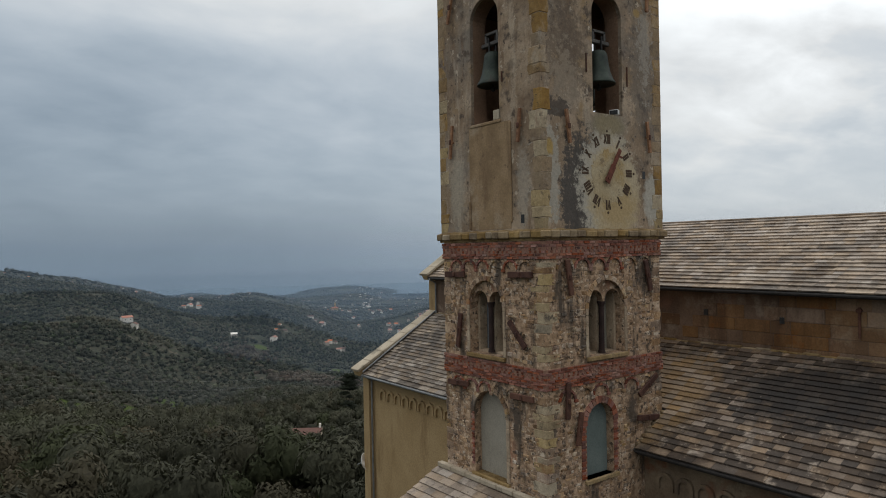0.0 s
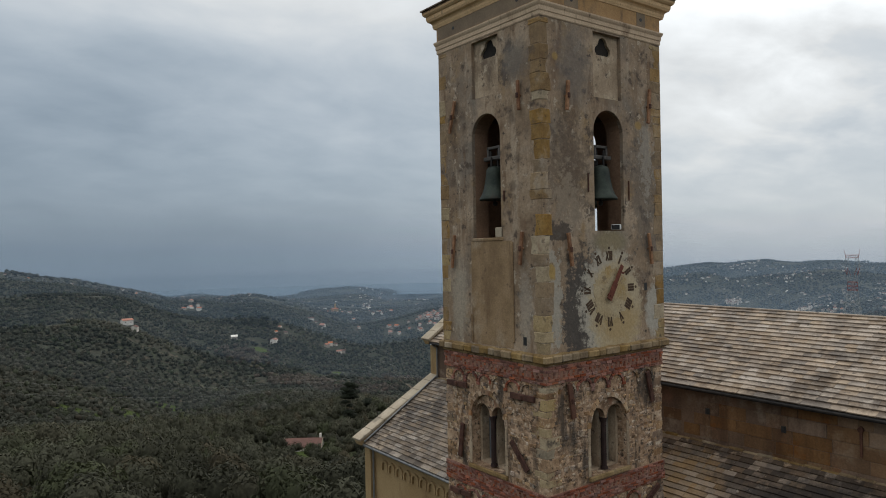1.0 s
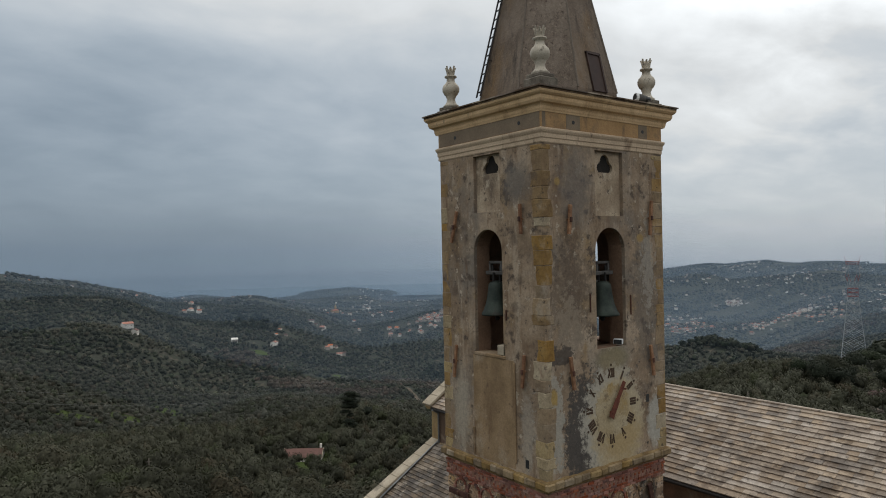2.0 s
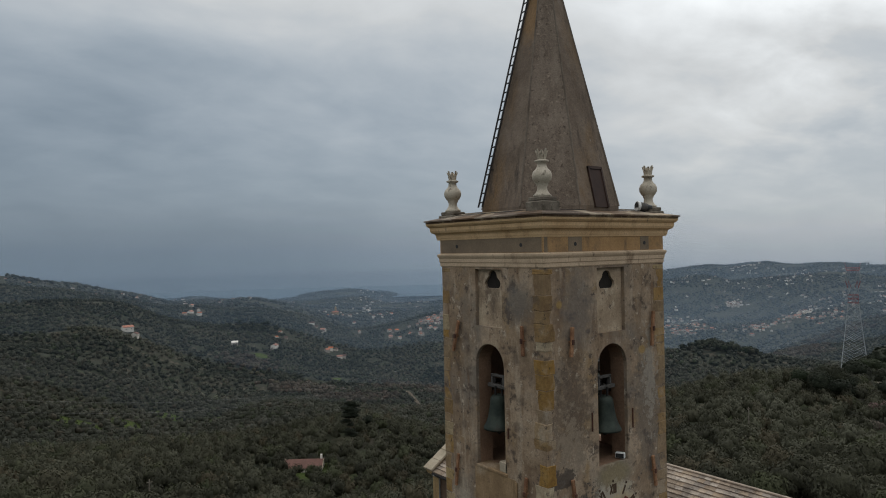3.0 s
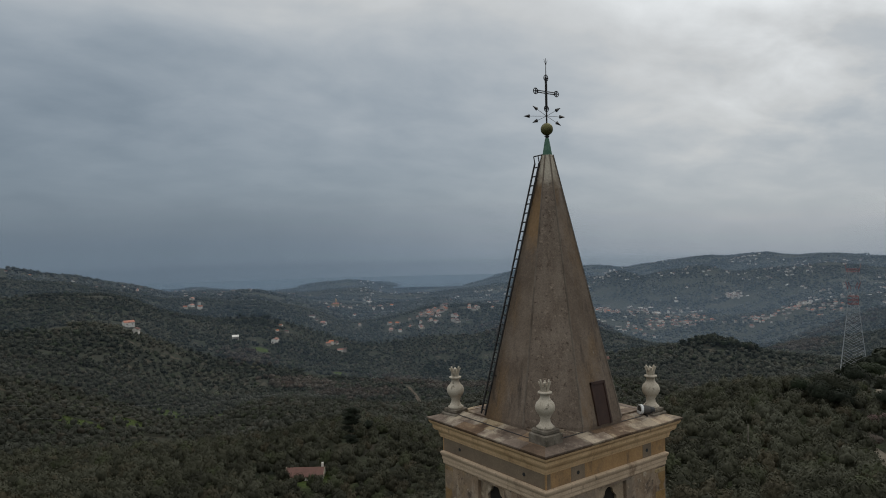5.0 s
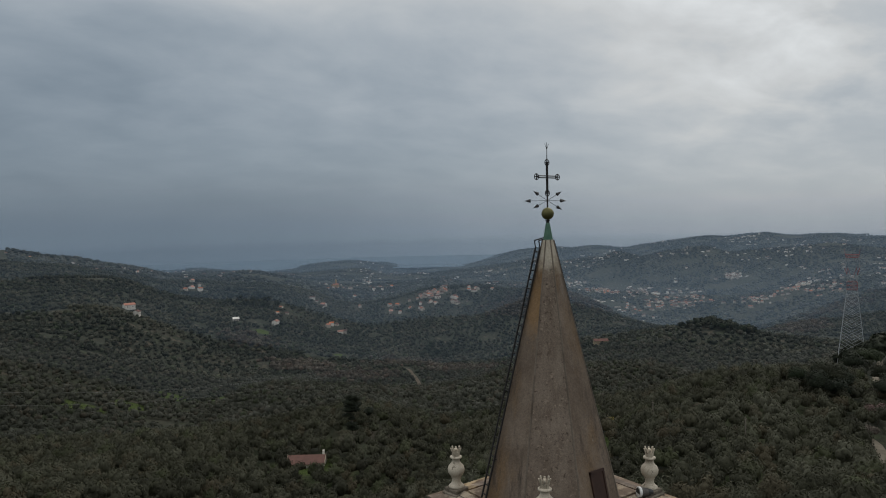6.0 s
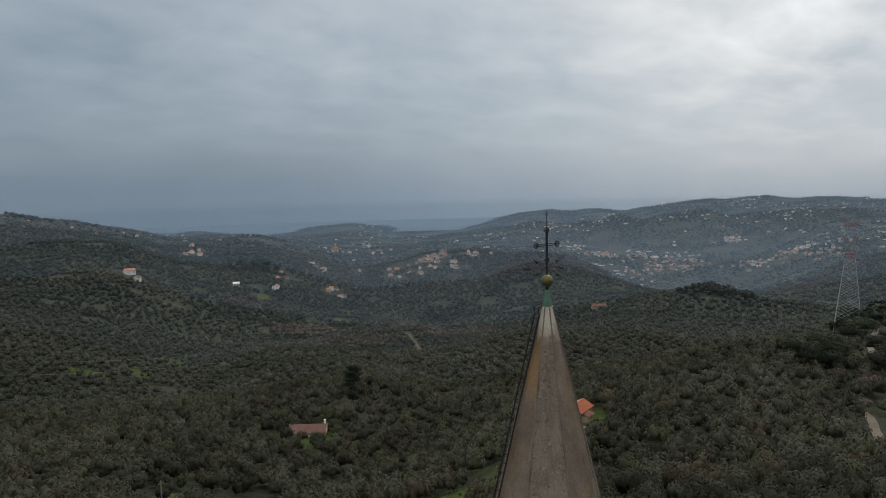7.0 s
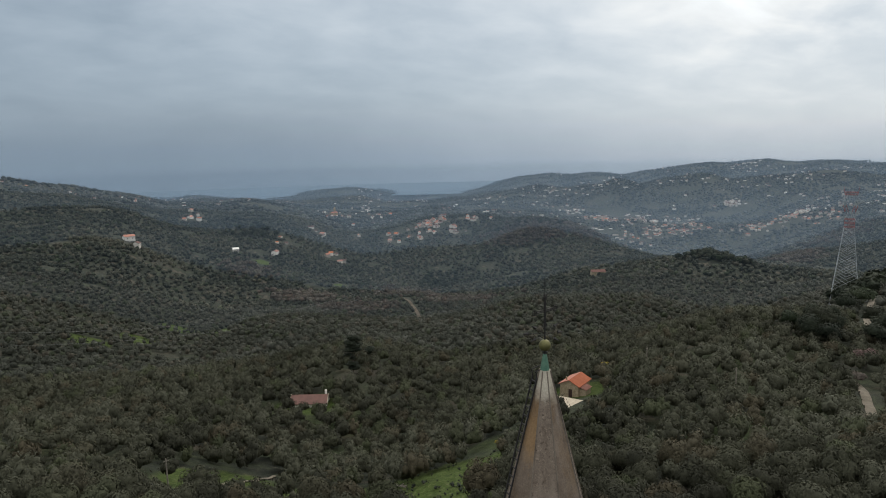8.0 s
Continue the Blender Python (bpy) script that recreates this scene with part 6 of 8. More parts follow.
def bell(x, y, z, r, turn):
    ob = thing("bell", "green bronze church bell hanging from an iron headstock", "bell", (x, y, z), turn, group="belfry bells")
    bm = bmesh.new()
    lathe(bm, [(r * 0.9, 0.02), (r, 0.0), (r, 0.05), (r * 0.86, 0.16), (r * 0.72, 0.34), (r * 0.62, 0.58), (r * 0.56, 0.8), (r * 0.53, 0.92), (r * 0.42, 1.0), (r * 0.2, 1.04)], 32)
    part("bell_body", bm, BRONZE, ob, "", True)
    bm = bmesh.new()
    rod(bm, (0, 0, -0.08), (0, 0, 0.5), 0.035, 0.02, 8)
    bmesh.ops.create_uvsphere(bm, u_segments=10, v_segments=8, radius=0.075, matrix=Matrix.Translation((0, 0, -0.1)))
    part("clapper", bm, IRON, ob)
    bm = bmesh.new()
    box(bm, -0.45, -0.07, 1.22, 0.45, 0.07, 1.34, None, 0.02)
    box(bm, -0.3, -0.05, 1.34, -0.22, 0.05, 1.62, None, 0.01)
    box(bm, 0.22, -0.05, 1.34, 0.3, 0.05, 1.62, None, 0.01)
    box(bm, -0.3, -0.05, 1.56, 0.3, 0.05, 1.64, None, 0.01)
    part("headstock", bm, IRON_GREY, ob, "grey iron headstock frame")
    for sx, sy, top in ((-0.16, 0, 1.5), (0.16, 0, 1.5), (0, -0.12, 1.3), (0, 0.12, 1.3)):
        bm = bmesh.new()
        rod(bm, (sx, sy, 1.0), (sx, sy, top), 0.03, 0.03, 8)
        part("strap", bm, IRON, ob)
    return ob


bell(2.82, 0.36, 5.02, 0.5, 0)
bell(0.36, 2.37, 5.08, 0.48, 90)
bell(5.0, 2.72, 4.95, 0.5, 90)
bell(2.95, 4.3, 4.95, 0.5, 0)
bm = bmesh.new()
for x0, y0, x1, y1 in ((1.6, 0.62, 1.78, 4.03), (3.55, 0.62, 3.73, 4.03)):
    box(bm, x0, y0, 6.02, x1, y1, 6.2, None, 0.01)
for x in (0.7, 3.0):
    for y in (0.9, 3.5):
        box(bm, x - 0.07, y - 0.07, 3.88, x + 0.07, y + 0.07, 6.02, None, 0.01)
beam_stand = thing("bell_stand", "dark timber beams and posts standing in the belfry", "timber stand", (TX / 2, TY / 2, 3.88))
wpart("beams", bm, TIMBER, beam_stand)
bm = bmesh.new()
box(bm, 0.62, 1.35, 6.1, TX - 0.62, 1.5, 6.28, None, 0.01)
box(bm, 0.62, 3.05, 6.1, TX - 0.62, 3.2, 6.28, None, 0.01)
wpart("cross_beams", bm, TIMBER, beam_stand)


def floodlight(name, at, turn, tilt, size, label):
    ob = thing(name, label, "floodlight", at, turn)
    m = Matrix.Rotation(radians(tilt), 4, "X") @ Matrix.Translation((0, 0, size * 0.2))
    bm = bmesh.new()
    box(bm, -size * 0.6, -size * 0.3, -size * 0.35, size * 0.6, size * 0.35, size * 0.35, m, 0.02)
    part("housing", bm, WHITE_PLASTIC, ob)
    bm = bmesh.new()
    box(bm, -size * 0.5, -size * 0.34, -size * 0.28, size * 0.5, -size * 0.3, size * 0.28, m, 0.005)
    part("lens", bm, BLACK_PLASTIC_AND_HOLES, ob, "dark glass front")
    bm = bmesh.new()
    box(bm, -size * 0.05, -0.02, -size * 0.2, size * 0.05, 0.02, size * 0.1, None, 0.003)
    part("bracket", bm, IRON, ob)
    return ob


floodlight("floodlight", (3.27, 0.16, 4.15), -62, 0, 0.24, "small white box floodlight on the belfry sill")
spot = thing("spotlight", "white and black cylindrical spotlight lying on the cornice", "spotlight", (4.8, 0.32, 11.65), -25)
bm = bmesh.new()
rod(bm, (-0.2, 0, 0.16), (-0.12, 0, 0.15), 0.16, 0.165, 18)
part("rim", bm, WHITE_PLASTIC, spot, "white rim of the spotlight")
bm = bmesh.new()
rod(bm, (-0.119, 0, 0.15), (0.12, 0, 0.12), 0.15, 0.13, 18)
part("housing", bm, IRON_GREY, spot)
bm = bmesh.new()
rod(bm, (-0.206, 0, 0.16), (-0.201, 0, 0.16), 0.125, 0.125, 18)
part("lens", bm, BLACK_PLASTIC_AND_HOLES, spot, "dark glass lens")
bm = bmesh.new()
rod(bm, (0.12, 0, 0.12), (0.3, 0, 0.1), 0.12, 0.09, 16)
part("rear_cap", bm, BLACK_PLASTIC_AND_HOLES, spot)
bm = bmesh.new()
box(bm, -0.06, -0.19, -0.06, 0.0, 0.19, 0.0, None, 0.005)
part("bracket", bm, IRON, spot)


def spire_ladder():
    """Iron ladder up the left slope of the spire."""
    ob = thing("ladder", "black iron ladder fixed up the spire", "ladder", (SX, SY, 11.7))
    n = Vector((-0.97, 0.25, 0))
    t = Vector((0.25, 0.97, 0))
    foot = Vector((0.37, 3.08, 11.85))
    head = Vector((2.4, 2.55, 19.76))
    for s in (-0.14, 0.14):
        bm = bmesh.new()
        bar(bm, foot + t * s, head + t * s, 0.055, 0.045, n)
        wpart("stile", bm, IRON, ob)
    count = 27
    for k in range(count):
        c = foot.lerp(head, (k + 0.5) / count)
        bm = bmesh.new()
        rod(bm, c - t * 0.14, c + t * 0.14, 0.022, 0.022, 6)
        wpart("rung", bm, IRON, ob)
    bm = bmesh.new()
    for s in (-0.14, 0.14):
        p = head + t * s
        rod(bm, p, p + Vector((0, 0, 0.22)) + n * 0.04, 0.02, 0.02, 6)
        rod(bm, p + Vector((0, 0, 0.22)) + n * 0.04, p + Vector((0, 0, 0.3)) - n * 0.3, 0.02, 0.02, 6)
    wpart("hoop", bm, IRON, ob)
    bm = bmesh.new()
    for k in (0.15, 0.5, 0.85):
        c = foot.lerp(head, k)
        rod(bm, c, c - n * 0.22, 0.014, 0.014, 6)
    wpart("wall_ties", bm, IRON, ob)


def spire_cross():
    ob = thing("spire_cross", "wrought iron cross with arrows over an olive-gold ball", "cross", (SX, SY, 20.5))
    bm = bmesh.new()
    bmesh.ops.create_uvsphere(bm, u_segments=24, v_segments=16, radius=0.2, matrix=Matrix.Translation((0, 0, 0.34)))
    part("ball", bm, GILT, ob, "tarnished olive-gold ball", True)
    bm = bmesh.new()
    rod(bm, (0, 0, 0.0), (0, 0, 0.2), 0.06, 0.04, 10)
    rod(bm, (0, 0, 0.1), (0, 0, 0.13), 0.08, 0.08, 10)
    rod(bm, (0, 0, 0.5), (0, 0, 2.1), 0.026, 0.02, 8)
    rod(bm, (0, 0, 2.1), (0, 0, 2.62), 0.014, 0.007, 6)
    for a in (-0.3, 0.3):
        rod(bm, (0, 0, 2.4), (a * 0.28, 0, 2.58), 0.009, 0.005, 5)
    part("shaft", bm, IRON, ob)
    # open-work cross: twin rails and ringed ends
    for dz in (-0.03, 0.03):
        for p, q in (((-0.42, 0, 1.52 + dz), (0.42, 0, 1.52 + dz)), ((dz, 0, 0.97), (dz, 0, 2.0))):
            bm = bmesh.new()
            rod(bm, p, q, 0.018, 0.018, 6)
            part("cross_rail", bm, IRON, ob)
    for cx, cz in ((-0.47, 1.52), (0.47, 1.52), (0, 1.98), (0, 1.0)):
        bm = bmesh.new()
        ring = [(cx + 0.095 * math.cos(k * math.pi / 6), cz + 0.095 * math.sin(k * math.pi / 6)) for k in range(12)]
        for k in range(12):
            (x0, z0), (x1, z1) = ring[k], ring[(k + 1) % 12]
            rod(bm, (x0, 0, z0), (x1, 0, z1), 0.015, 0.015, 5)
        rod(bm, (cx - 0.1, 0, cz), (cx + 0.1, 0, cz), 0.016, 0.016, 5)
        rod(bm, (cx, 0, cz - 0.1), (cx, 0, cz + 0.1), 0.016, 0.016, 5)
        part("ringed_end", bm, IRON, ob)
    for k, (turn, rise, reach) in enumerate(((-15, 0.55, 0.5), (165, 0.6, 0.5), (-20, -0.02, 0.56), (150, 0.0, 0.66), (-25, -0.62, 0.48), (165, -0.45, 0.48))):
        way = Vector((math.cos(radians(turn)), math.sin(radians(turn)), rise)).normalized()
        hub = Vector((0, 0, 0.76))
        bm = bmesh.new()
        rod(bm, hub, hub + way * reach, 0.007, 0.007, 5)
        rod(bm, hub + way * (reach - 0.1), hub + way * (reach + 0.1), 0.062, 0.002, 4)
        part("arrow", bm, IRON, ob)


def lightning_wire():
    ob = thing("lightning_wire", "thin lightning conductor wire down the spire", "wire", (SX, SY, 11.7))
    bm = bmesh.new()
    vertex = [Vector(octagon(spire_half(z) + 0.02, z)[6]) for z in (20.0, 19.4, 17.5, 15.5, 13.5, 11.8)]
    for a, b in zip(vertex, vertex[1:]):
        rod(bm, a, b, 0.01, 0.01, 5)
    wpart("wire", bm, IRON, ob)


spire_ladder()
spire_cross()
lightning_wire()
# cables lying on the cornice slabs
cable = thing("roof_cable", "thin black cable running over the cornice slabs", "cable", (0, 0, 11.6))
bm = bmesh.new()
route = [(0.25, 4.2, 11.645), (0.22, 2.6, 11.64), (0.2, 0.75, 11.635), (0.75, 0.22, 11.64), (2.7, 0.24, 11.645), (4.55, 0.25, 11.645)]
bm.free()
for a, b in zip(route, route[1:]):
    bm = bmesh.new()
    rod(bm, a, b, 0.012, 0.012, 5)
    wpart("cable_length", bm, BLACK_PLASTIC_AND_HOLES, cable)


# ---- the church ----
church = thing("church", "old stone church with slate roofs beside the bell tower", "church", (10, -3, BASE))
EAVE, EAVE_Z, RIDGE, RIDGE_Z = 7.85, -1.36, 11.85, 1.02
AISLE, AISLE_Z, AISLE_TOP, AISLE_TOP_Z = 3.7, -6.02, 8.2, -3.35
SOUTH, NORTH = -24.0, 16.4
WALL_X = 8.2


def church_walls():
    bm = bmesh.new()
    box(bm, WALL_X, SOUTH, BASE, WALL_X + 0.6, NORTH, EAVE_Z - 0.05)
    box(bm, 14.9, SOUTH, BASE, 15.5, NORTH, EAVE_Z - 0.05)
    wpart("nave_wall", bm, ASHLAR, church, "brown stone clerestory wall")
    # gable walls with their copings
    for y0, y1 in ((NORTH, NORTH + 0.55), (SOUTH - 0.55, SOUTH)):
        bm = bmesh.new()
        pts = [(AISLE + 0.3, BASE), (20.0, BASE), (20.0, AISLE_Z), (15.5, AISLE_TOP_Z), (15.5, EAVE_Z), (RIDGE, RIDGE_Z + 0.1), (WALL_X, EAVE_Z), (WALL_X, AISLE_TOP_Z), (AISLE + 0.3, AISLE_Z + 0.1)]
        panel(bm, (0, y0, 0), (1, 0, 0), (0, 1, 0), y1 - y0, pts)
        wpart("gable_wall", bm, WALL_OCHRE, church, "ochre rendered gable wall")
        for (xa, za), (xb, zb) in (((AISLE - 0.35, AISLE_Z + 0.2), (WALL_X + 0.3, AISLE_TOP_Z + 0.28)), ((EAVE - 0.2, EAVE_Z + 0.12), (RIDGE, RIDGE_Z + 0.42)), ((15.85, EAVE_Z + 0.12), (RIDGE, RIDGE_Z + 0.42))):
            n = 7
            for k in range(n):
                a = Vector((xa + (xb - xa) * k / n, (y0 + y1) / 2, za + (zb - za) * k / n))
                b = Vector((xa + (xb - xa) * (k + 0.985) / n, (y0 + y1) / 2, za + (zb - za) * (k + 0.985) / n))
                bm = bmesh.new()
                up = Vector((-(zb - za), 0, xb - xa)).normalized()
                bar(bm, a, b, 0.72, 0.14, up if up.z > 0 else -up)
                wpart("coping_stone", bm, STONE_PALE, church)
            bm = bmesh.new()
            up = Vector((-(zb - za), 0, xb - xa)).normalized()
            up = up if up.z > 0 else -up
            bar(bm, Vector((xa, (y0 + y1) / 2, za)) - up * 0.2, Vector((xb, (y0 + y1) / 2, zb)) - up * 0.2, 0.5, 0.3, up)
            wpart("parapet", bm, WALL_OCHRE, church)
    bm = bmesh.new()
    box(bm, AISLE + 0.5, SOUTH, BASE, AISLE + 1.0, -0.01, AISLE_Z - 0.02)
    wpart("aisle_wall", bm, WALL_BROWN, church, "stained brown rendered aisle wall")
    bm = bmesh.new()
    box(bm, AISLE + 0.5, LY + 0.01, BASE, AISLE + 1.0, NORTH - 0.001, AISLE_Z - 0.02)
    wpart("aisle_wall", bm, WALL_OCHRE, church, "ochre rendered aisle wall")
    # blind arcade under the aisle eaves
    rng = random.Random(2)
    for y0, y1 in ((5.4, NORTH - 0.9), (-12.0, -0.6)):
        bm = bmesh.new()
        box(bm, AISLE + 0.42, y0 - 0.6, AISLE_Z - 0.5, AISLE + 0.499, y1 + 0.4, AISLE_Z - 0.1)
        wpart("arcade_band", bm, WALL_OCHRE if y0 > 0 else WALL_BROWN, church)
        y = y0
        while y < y1:
            bm = bmesh.new()
            n = 8
            ring = [(0.3 * math.cos(math.pi * k / n), 0.3 * math.sin(math.pi * k / n)) for k in range(n + 1)]
            hole = [(0.19 * math.cos(math.pi * k / n), 0.19 * math.sin(math.pi * k / n) + 0.0) for k in range(n + 1)]
            lo = [bm.verts.new((AISLE + 0.499, y + a, AISLE_Z - 0.95 + b)) for a, b in [(0.3, -0.22)] + ring + [(-0.3, -0.22)]]
            li = [bm.verts.new((AISLE + 0.499, y + a, AISLE_Z - 0.95 + b)) for a, b in [(0.19, -0.22)] + hole + [(-0.19, -0.22)]]
            ho = [bm.verts.new((AISLE + 0.4, y + a, AISLE_Z - 0.95 + b)) for a, b in [(0.3, -0.22)] + ring + [(-0.3, -0.22)]]
            hi = [bm.verts.new((AISLE + 0.4, y + a, AISLE_Z - 0.95 + b)) for a, b in [(0.19, -0.22)] + hole + [(-0.19, -0.22)]]
            for k in range(len(ho) - 1):
                bm.faces.new((ho[k], ho[k + 1], hi[k + 1], hi[k]))
                bm.faces.new((hi[k], hi[k + 1], li[k + 1], li[k]))
                bm.faces.new((lo[k], lo[k + 1], ho[k + 1], ho[k]))
            bmesh.ops.recalc_face_normals(bm, faces=bm.faces)
            wpart("blind_arch", bm, WALL_OCHRE if y0 > 0 else WALL_BROWN, church)
            y += 0.66
    # roof decks under the slates
    for name, xa, za, xb, zb in (("nave_roof", EAVE, EAVE_Z, RIDGE, RIDGE_Z), ("nave_roof", 2 * RIDGE - EAVE, EAVE_Z, RIDGE, RIDGE_Z), ("aisle_roof", AISLE, AISLE_Z, AISLE_TOP, AISLE_TOP_Z), ("aisle_roof", 20.2, AISLE_Z, 15.5, AISLE_TOP_Z)):
        spans = ((SOUTH, -0.01), (LY + 0.01, NORTH - 0.01)) if xa == AISLE else ((SOUTH, NORTH - 0.01),)
        for y0, y1 in spans:
            bm = bmesh.new()
            vs = [bm.verts.new(p) for p in ((xa, y0, za), (xb, y0, zb), (xb, y1, zb), (xa, y1, za), (xa, y0, za - 0.12), (xb, y0, zb - 0.12), (xb, y1, zb - 0.12), (xa, y1, za - 0.12))]
            for f in ((0, 1, 2, 3), (4, 7, 6, 5), (0, 4, 5, 1), (1, 5, 6, 2), (2, 6, 7, 3), (3, 7, 4, 0)):
                bm.faces.new([vs[i] for i in f])
            bmesh.ops.recalc_face_normals(bm, faces=bm.faces)
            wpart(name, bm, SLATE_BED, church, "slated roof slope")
    bm = bmesh.new()
    vs = [bm.verts.new(p) for p in ((LX + 0.06, -0.009, 0), (AISLE_TOP, -0.009, 0), (AISLE_TOP, LY + 0.009, 0), (LX + 0.06, LY + 0.009, 0))]
    for v in vs:
        v.co.z = AISLE_Z + (v.co.x - AISLE) * (AISLE_TOP_Z - AISLE_Z) / (AISLE_TOP - AISLE)
    bm.faces.new(vs)
    bmesh.ops.solidify(bm, geom=bm.faces[:], thickness=0.1)
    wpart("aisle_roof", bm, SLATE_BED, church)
    for y in (-7.0,):
        bm = bmesh.new()
        box(bm, RIDGE - 0.09, SOUTH, RIDGE_Z + 0.02, RIDGE + 0.09, NORTH, RIDGE_Z + 0.1, None, 0.03)
        wpart("ridge_cap", bm, SLATE, church, "dark mortar ridge cap")
    # mortar fillet where the aisle roof meets the clerestory, and round the tower
    bm = bmesh.new()
    y = SOUTH
    while y < NORTH - 0.3:
        box(bm, WALL_X - 0.14, y, AISLE_TOP_Z - 0.06, WALL_X, y + 0.49, AISLE_TOP_Z + 0.1 + 0.02 * math.sin(y * 5), None, 0.02)
        y += 0.5
    wpart("fillet", bm, STRING, church, "weathered mortar fillet along the wall")
    bm = bmesh.new()
    for k in range(9):
        xa = AISLE + 0.05 + k * 0.16
        za = AISLE_Z + (xa - AISLE) * 0.593
        box(bm, xa, -0.14, za - 0.02, xa + 0.15, -0.0, za + 0.15, None, 0.02)
    wpart("fillet", bm, STRING, church)
    # gutters
    for name, x, z, y0, y1 in (("gutter", EAVE - 0.08, EAVE_Z - 0.06, SOUTH, NORTH), ("gutter", AISLE - 0.07, AISLE_Z - 0.06, LY + 0.2, NORTH), ("gutter", AISLE - 0.07, AISLE_Z - 0.06, SOUTH, -0.2)):
        bm = bmesh.new()
        rod(bm, (x, y0, z), (x, y1, z), 0.065, 0.065, 10)
        wpart(name, bm, IRON if x > 5 or y0 < -1 else ZINC, church, "round metal gutter")
    for x, y, z0 in ((AISLE + 0.38, NORTH - 0.15, AISLE_Z), (EAVE + 0.25, NORTH - 0.2, EAVE_Z)):
        bm = bmesh.new()
        rod(bm, (x - 0.4, y, z0 - 0.08), (x, y, z0 - 0.3), 0.05, 0.05, 8)
        rod(bm, (x, y, z0 - 0.3), (x, y, BASE if z0 < -5 else AISLE_TOP_Z), 0.05, 0.05, 8)
        wpart("downpipe", bm, ZINC, church, "grey metal downpipe")
    bm = bmesh.new()
    rod(bm, (AISLE - 0.1, NORTH - 0.12, AISLE_Z + 0.14), (WALL_X - 0.05, NORTH - 0.12, AISLE_TOP_Z + 0.2), 0.045, 0.045, 8)
    wpart("flashing", bm, ZINC, church, "grey lead flashing roll along the parapet")
    # iron anchors of the clerestory, and black blocks for the shade in its putlog holes
    bm = bmesh.new()
    bar(bm, (WALL_X - 0.06, -4.62, -2.65), (WALL_X - 0.06, -4.62, -1.75), 0.07, 0.06, (-1, 0, 0))
    rod(bm, (WALL_X, -4.62, -1.85), (WALL_X - 0.12, -4.62, -1.85), 0.08, 0.08, 8)
    wpart("wall_anchor", bm, RUST, church, "rusty iron wall anchor")
    for y, z in ((0.31, -2.2), (-2.35, -2.3)):
        bm = bmesh.new()
        box(bm, WALL_X - 0.062, y - 0.07, z - 0.1, WALL_X + 0.02, y + 0.07, z + 0.1)
        wpart("putlog_hole", bm, BLACK_PLASTIC_AND_HOLES, church)


church_walls()


def clerestory_blocks():
    """Squared blocks of the clerestory wall."""
    rng = random.Random(12)
    for z, h in courses(-3.5, -1.45, 0.26, 0.46, rng):
        y = -8.6
        while y < 3.6:
            w = rng.uniform(0.4, 1.25)
            if rng.random() > ((0.92 if z < -2.0 else 0.55) if y < 0.4 else (0.5 if z < -2.6 else 0.14)):
                y += w
                continue
            bm = bmesh.new()
            p = rng.uniform(0.012, 0.026)
            box(bm, WALL_X - p, y + 0.009, z + 0.008, WALL_X + 0.04, y + w - 0.009, z + h - 0.008, None, 0.01)
            wpart("stone_block", bm, ASHLAR, church)
            y += w


clerestory_blocks()

SLATE_SHAPES = []
for seed in range(6):
    rs = random.Random(seed + 50)
    q = lambda s: rs.uniform(0, s)
    lo = [(0 + q(.012), 0 + q(.02), 0), (1 - q(.012), 0 + q(.02), 0), (1, 1, 0), (0, 1, 0)]
    SLATE_SHAPES.append((np.array(lo + [(x, y, 1) for x, y, _ in lo]), [(4, 5, 6, 7), (0, 1, 5, 4), (1, 2, 6, 5), (3, 0, 4, 7)]))
SLATE_MESHES = [raw_mesh("slate", v, f, SLATE) for v, f in SLATE_SHAPES]


def lay_slates(parent, eave, up, a0, a1, rows, single=None, most=0, widths=(0.28, 0.5), keep=None, seed=0, wide_eave=True, mat=SLATE):
    """Courses of slates on a slope. eave: a point of the eave line, which runs along y; up: the whole way up the slope.
    single(y, row) tells which are pieces of their own; the rest is joined."""
    rng = random.Random(seed)
    eave, up = Vector(eave), Vector(up)
    along = Vector((0, 1, 0))
    slope = up.normalized()
    normal = slope.cross(along)
    if normal.z < 0:
        normal = -normal
    step = up.length / rows
    up_way = (normal + slope * (0.06 / (step * 1.35))).normalized()      # square to the tilted slates
    rest_v, rest_f, count = [], [], 0
    for r in range(rows):
        y = a0 - rng.uniform(0, 0.3)
        while y < a1:
            w = rng.uniform(*widths) * (1.7 if r == 0 and wide_eave else 1)
            deep = step * 1.35
            lift = rng.uniform(0.0, 0.005)
            where = eave + slope * (r * step - (0.06 if r == 0 else 0.0) + rng.uniform(-.004, .004)) + normal * (0.064 + lift)
            x_mid = where.x + slope.x * step * 0.5
            if keep is None or keep(x_mid, y, w):
                yy = max(y, a0)
                m = Matrix((along * (min(y + w, a1) - yy - 0.004), slope * deep - normal * 0.06, up_way * rng.uniform(0.034, 0.04))).transposed().to_4x4()
                m.translation = Vector((where.x, yy, where.z))
                k = rng.randrange(6)
                if single and single(y, r) and count < most:
                    ob = new("slate", SLATE_MESHES[k])
                    ob.matrix_basis = m
                    under(ob, parent)
                    count += 1
                else:
                    v, f = SLATE_SHAPES[k]
                    base = len(rest_v)
                    rest_v += [m @ Vector(p) for p in v]
                    rest_f += [tuple(base + i for i in g) for g in f]
            y += w
    ob = new("slating", raw_mesh("slating", rest_v, rest_f, mat))
    tagged(under(ob, parent, "courses of weathered grey slates"), kind="stuff")


def off_tower(x, y, w):
    return x > LX + 0.02 or y + w < 0.02 or y > LY


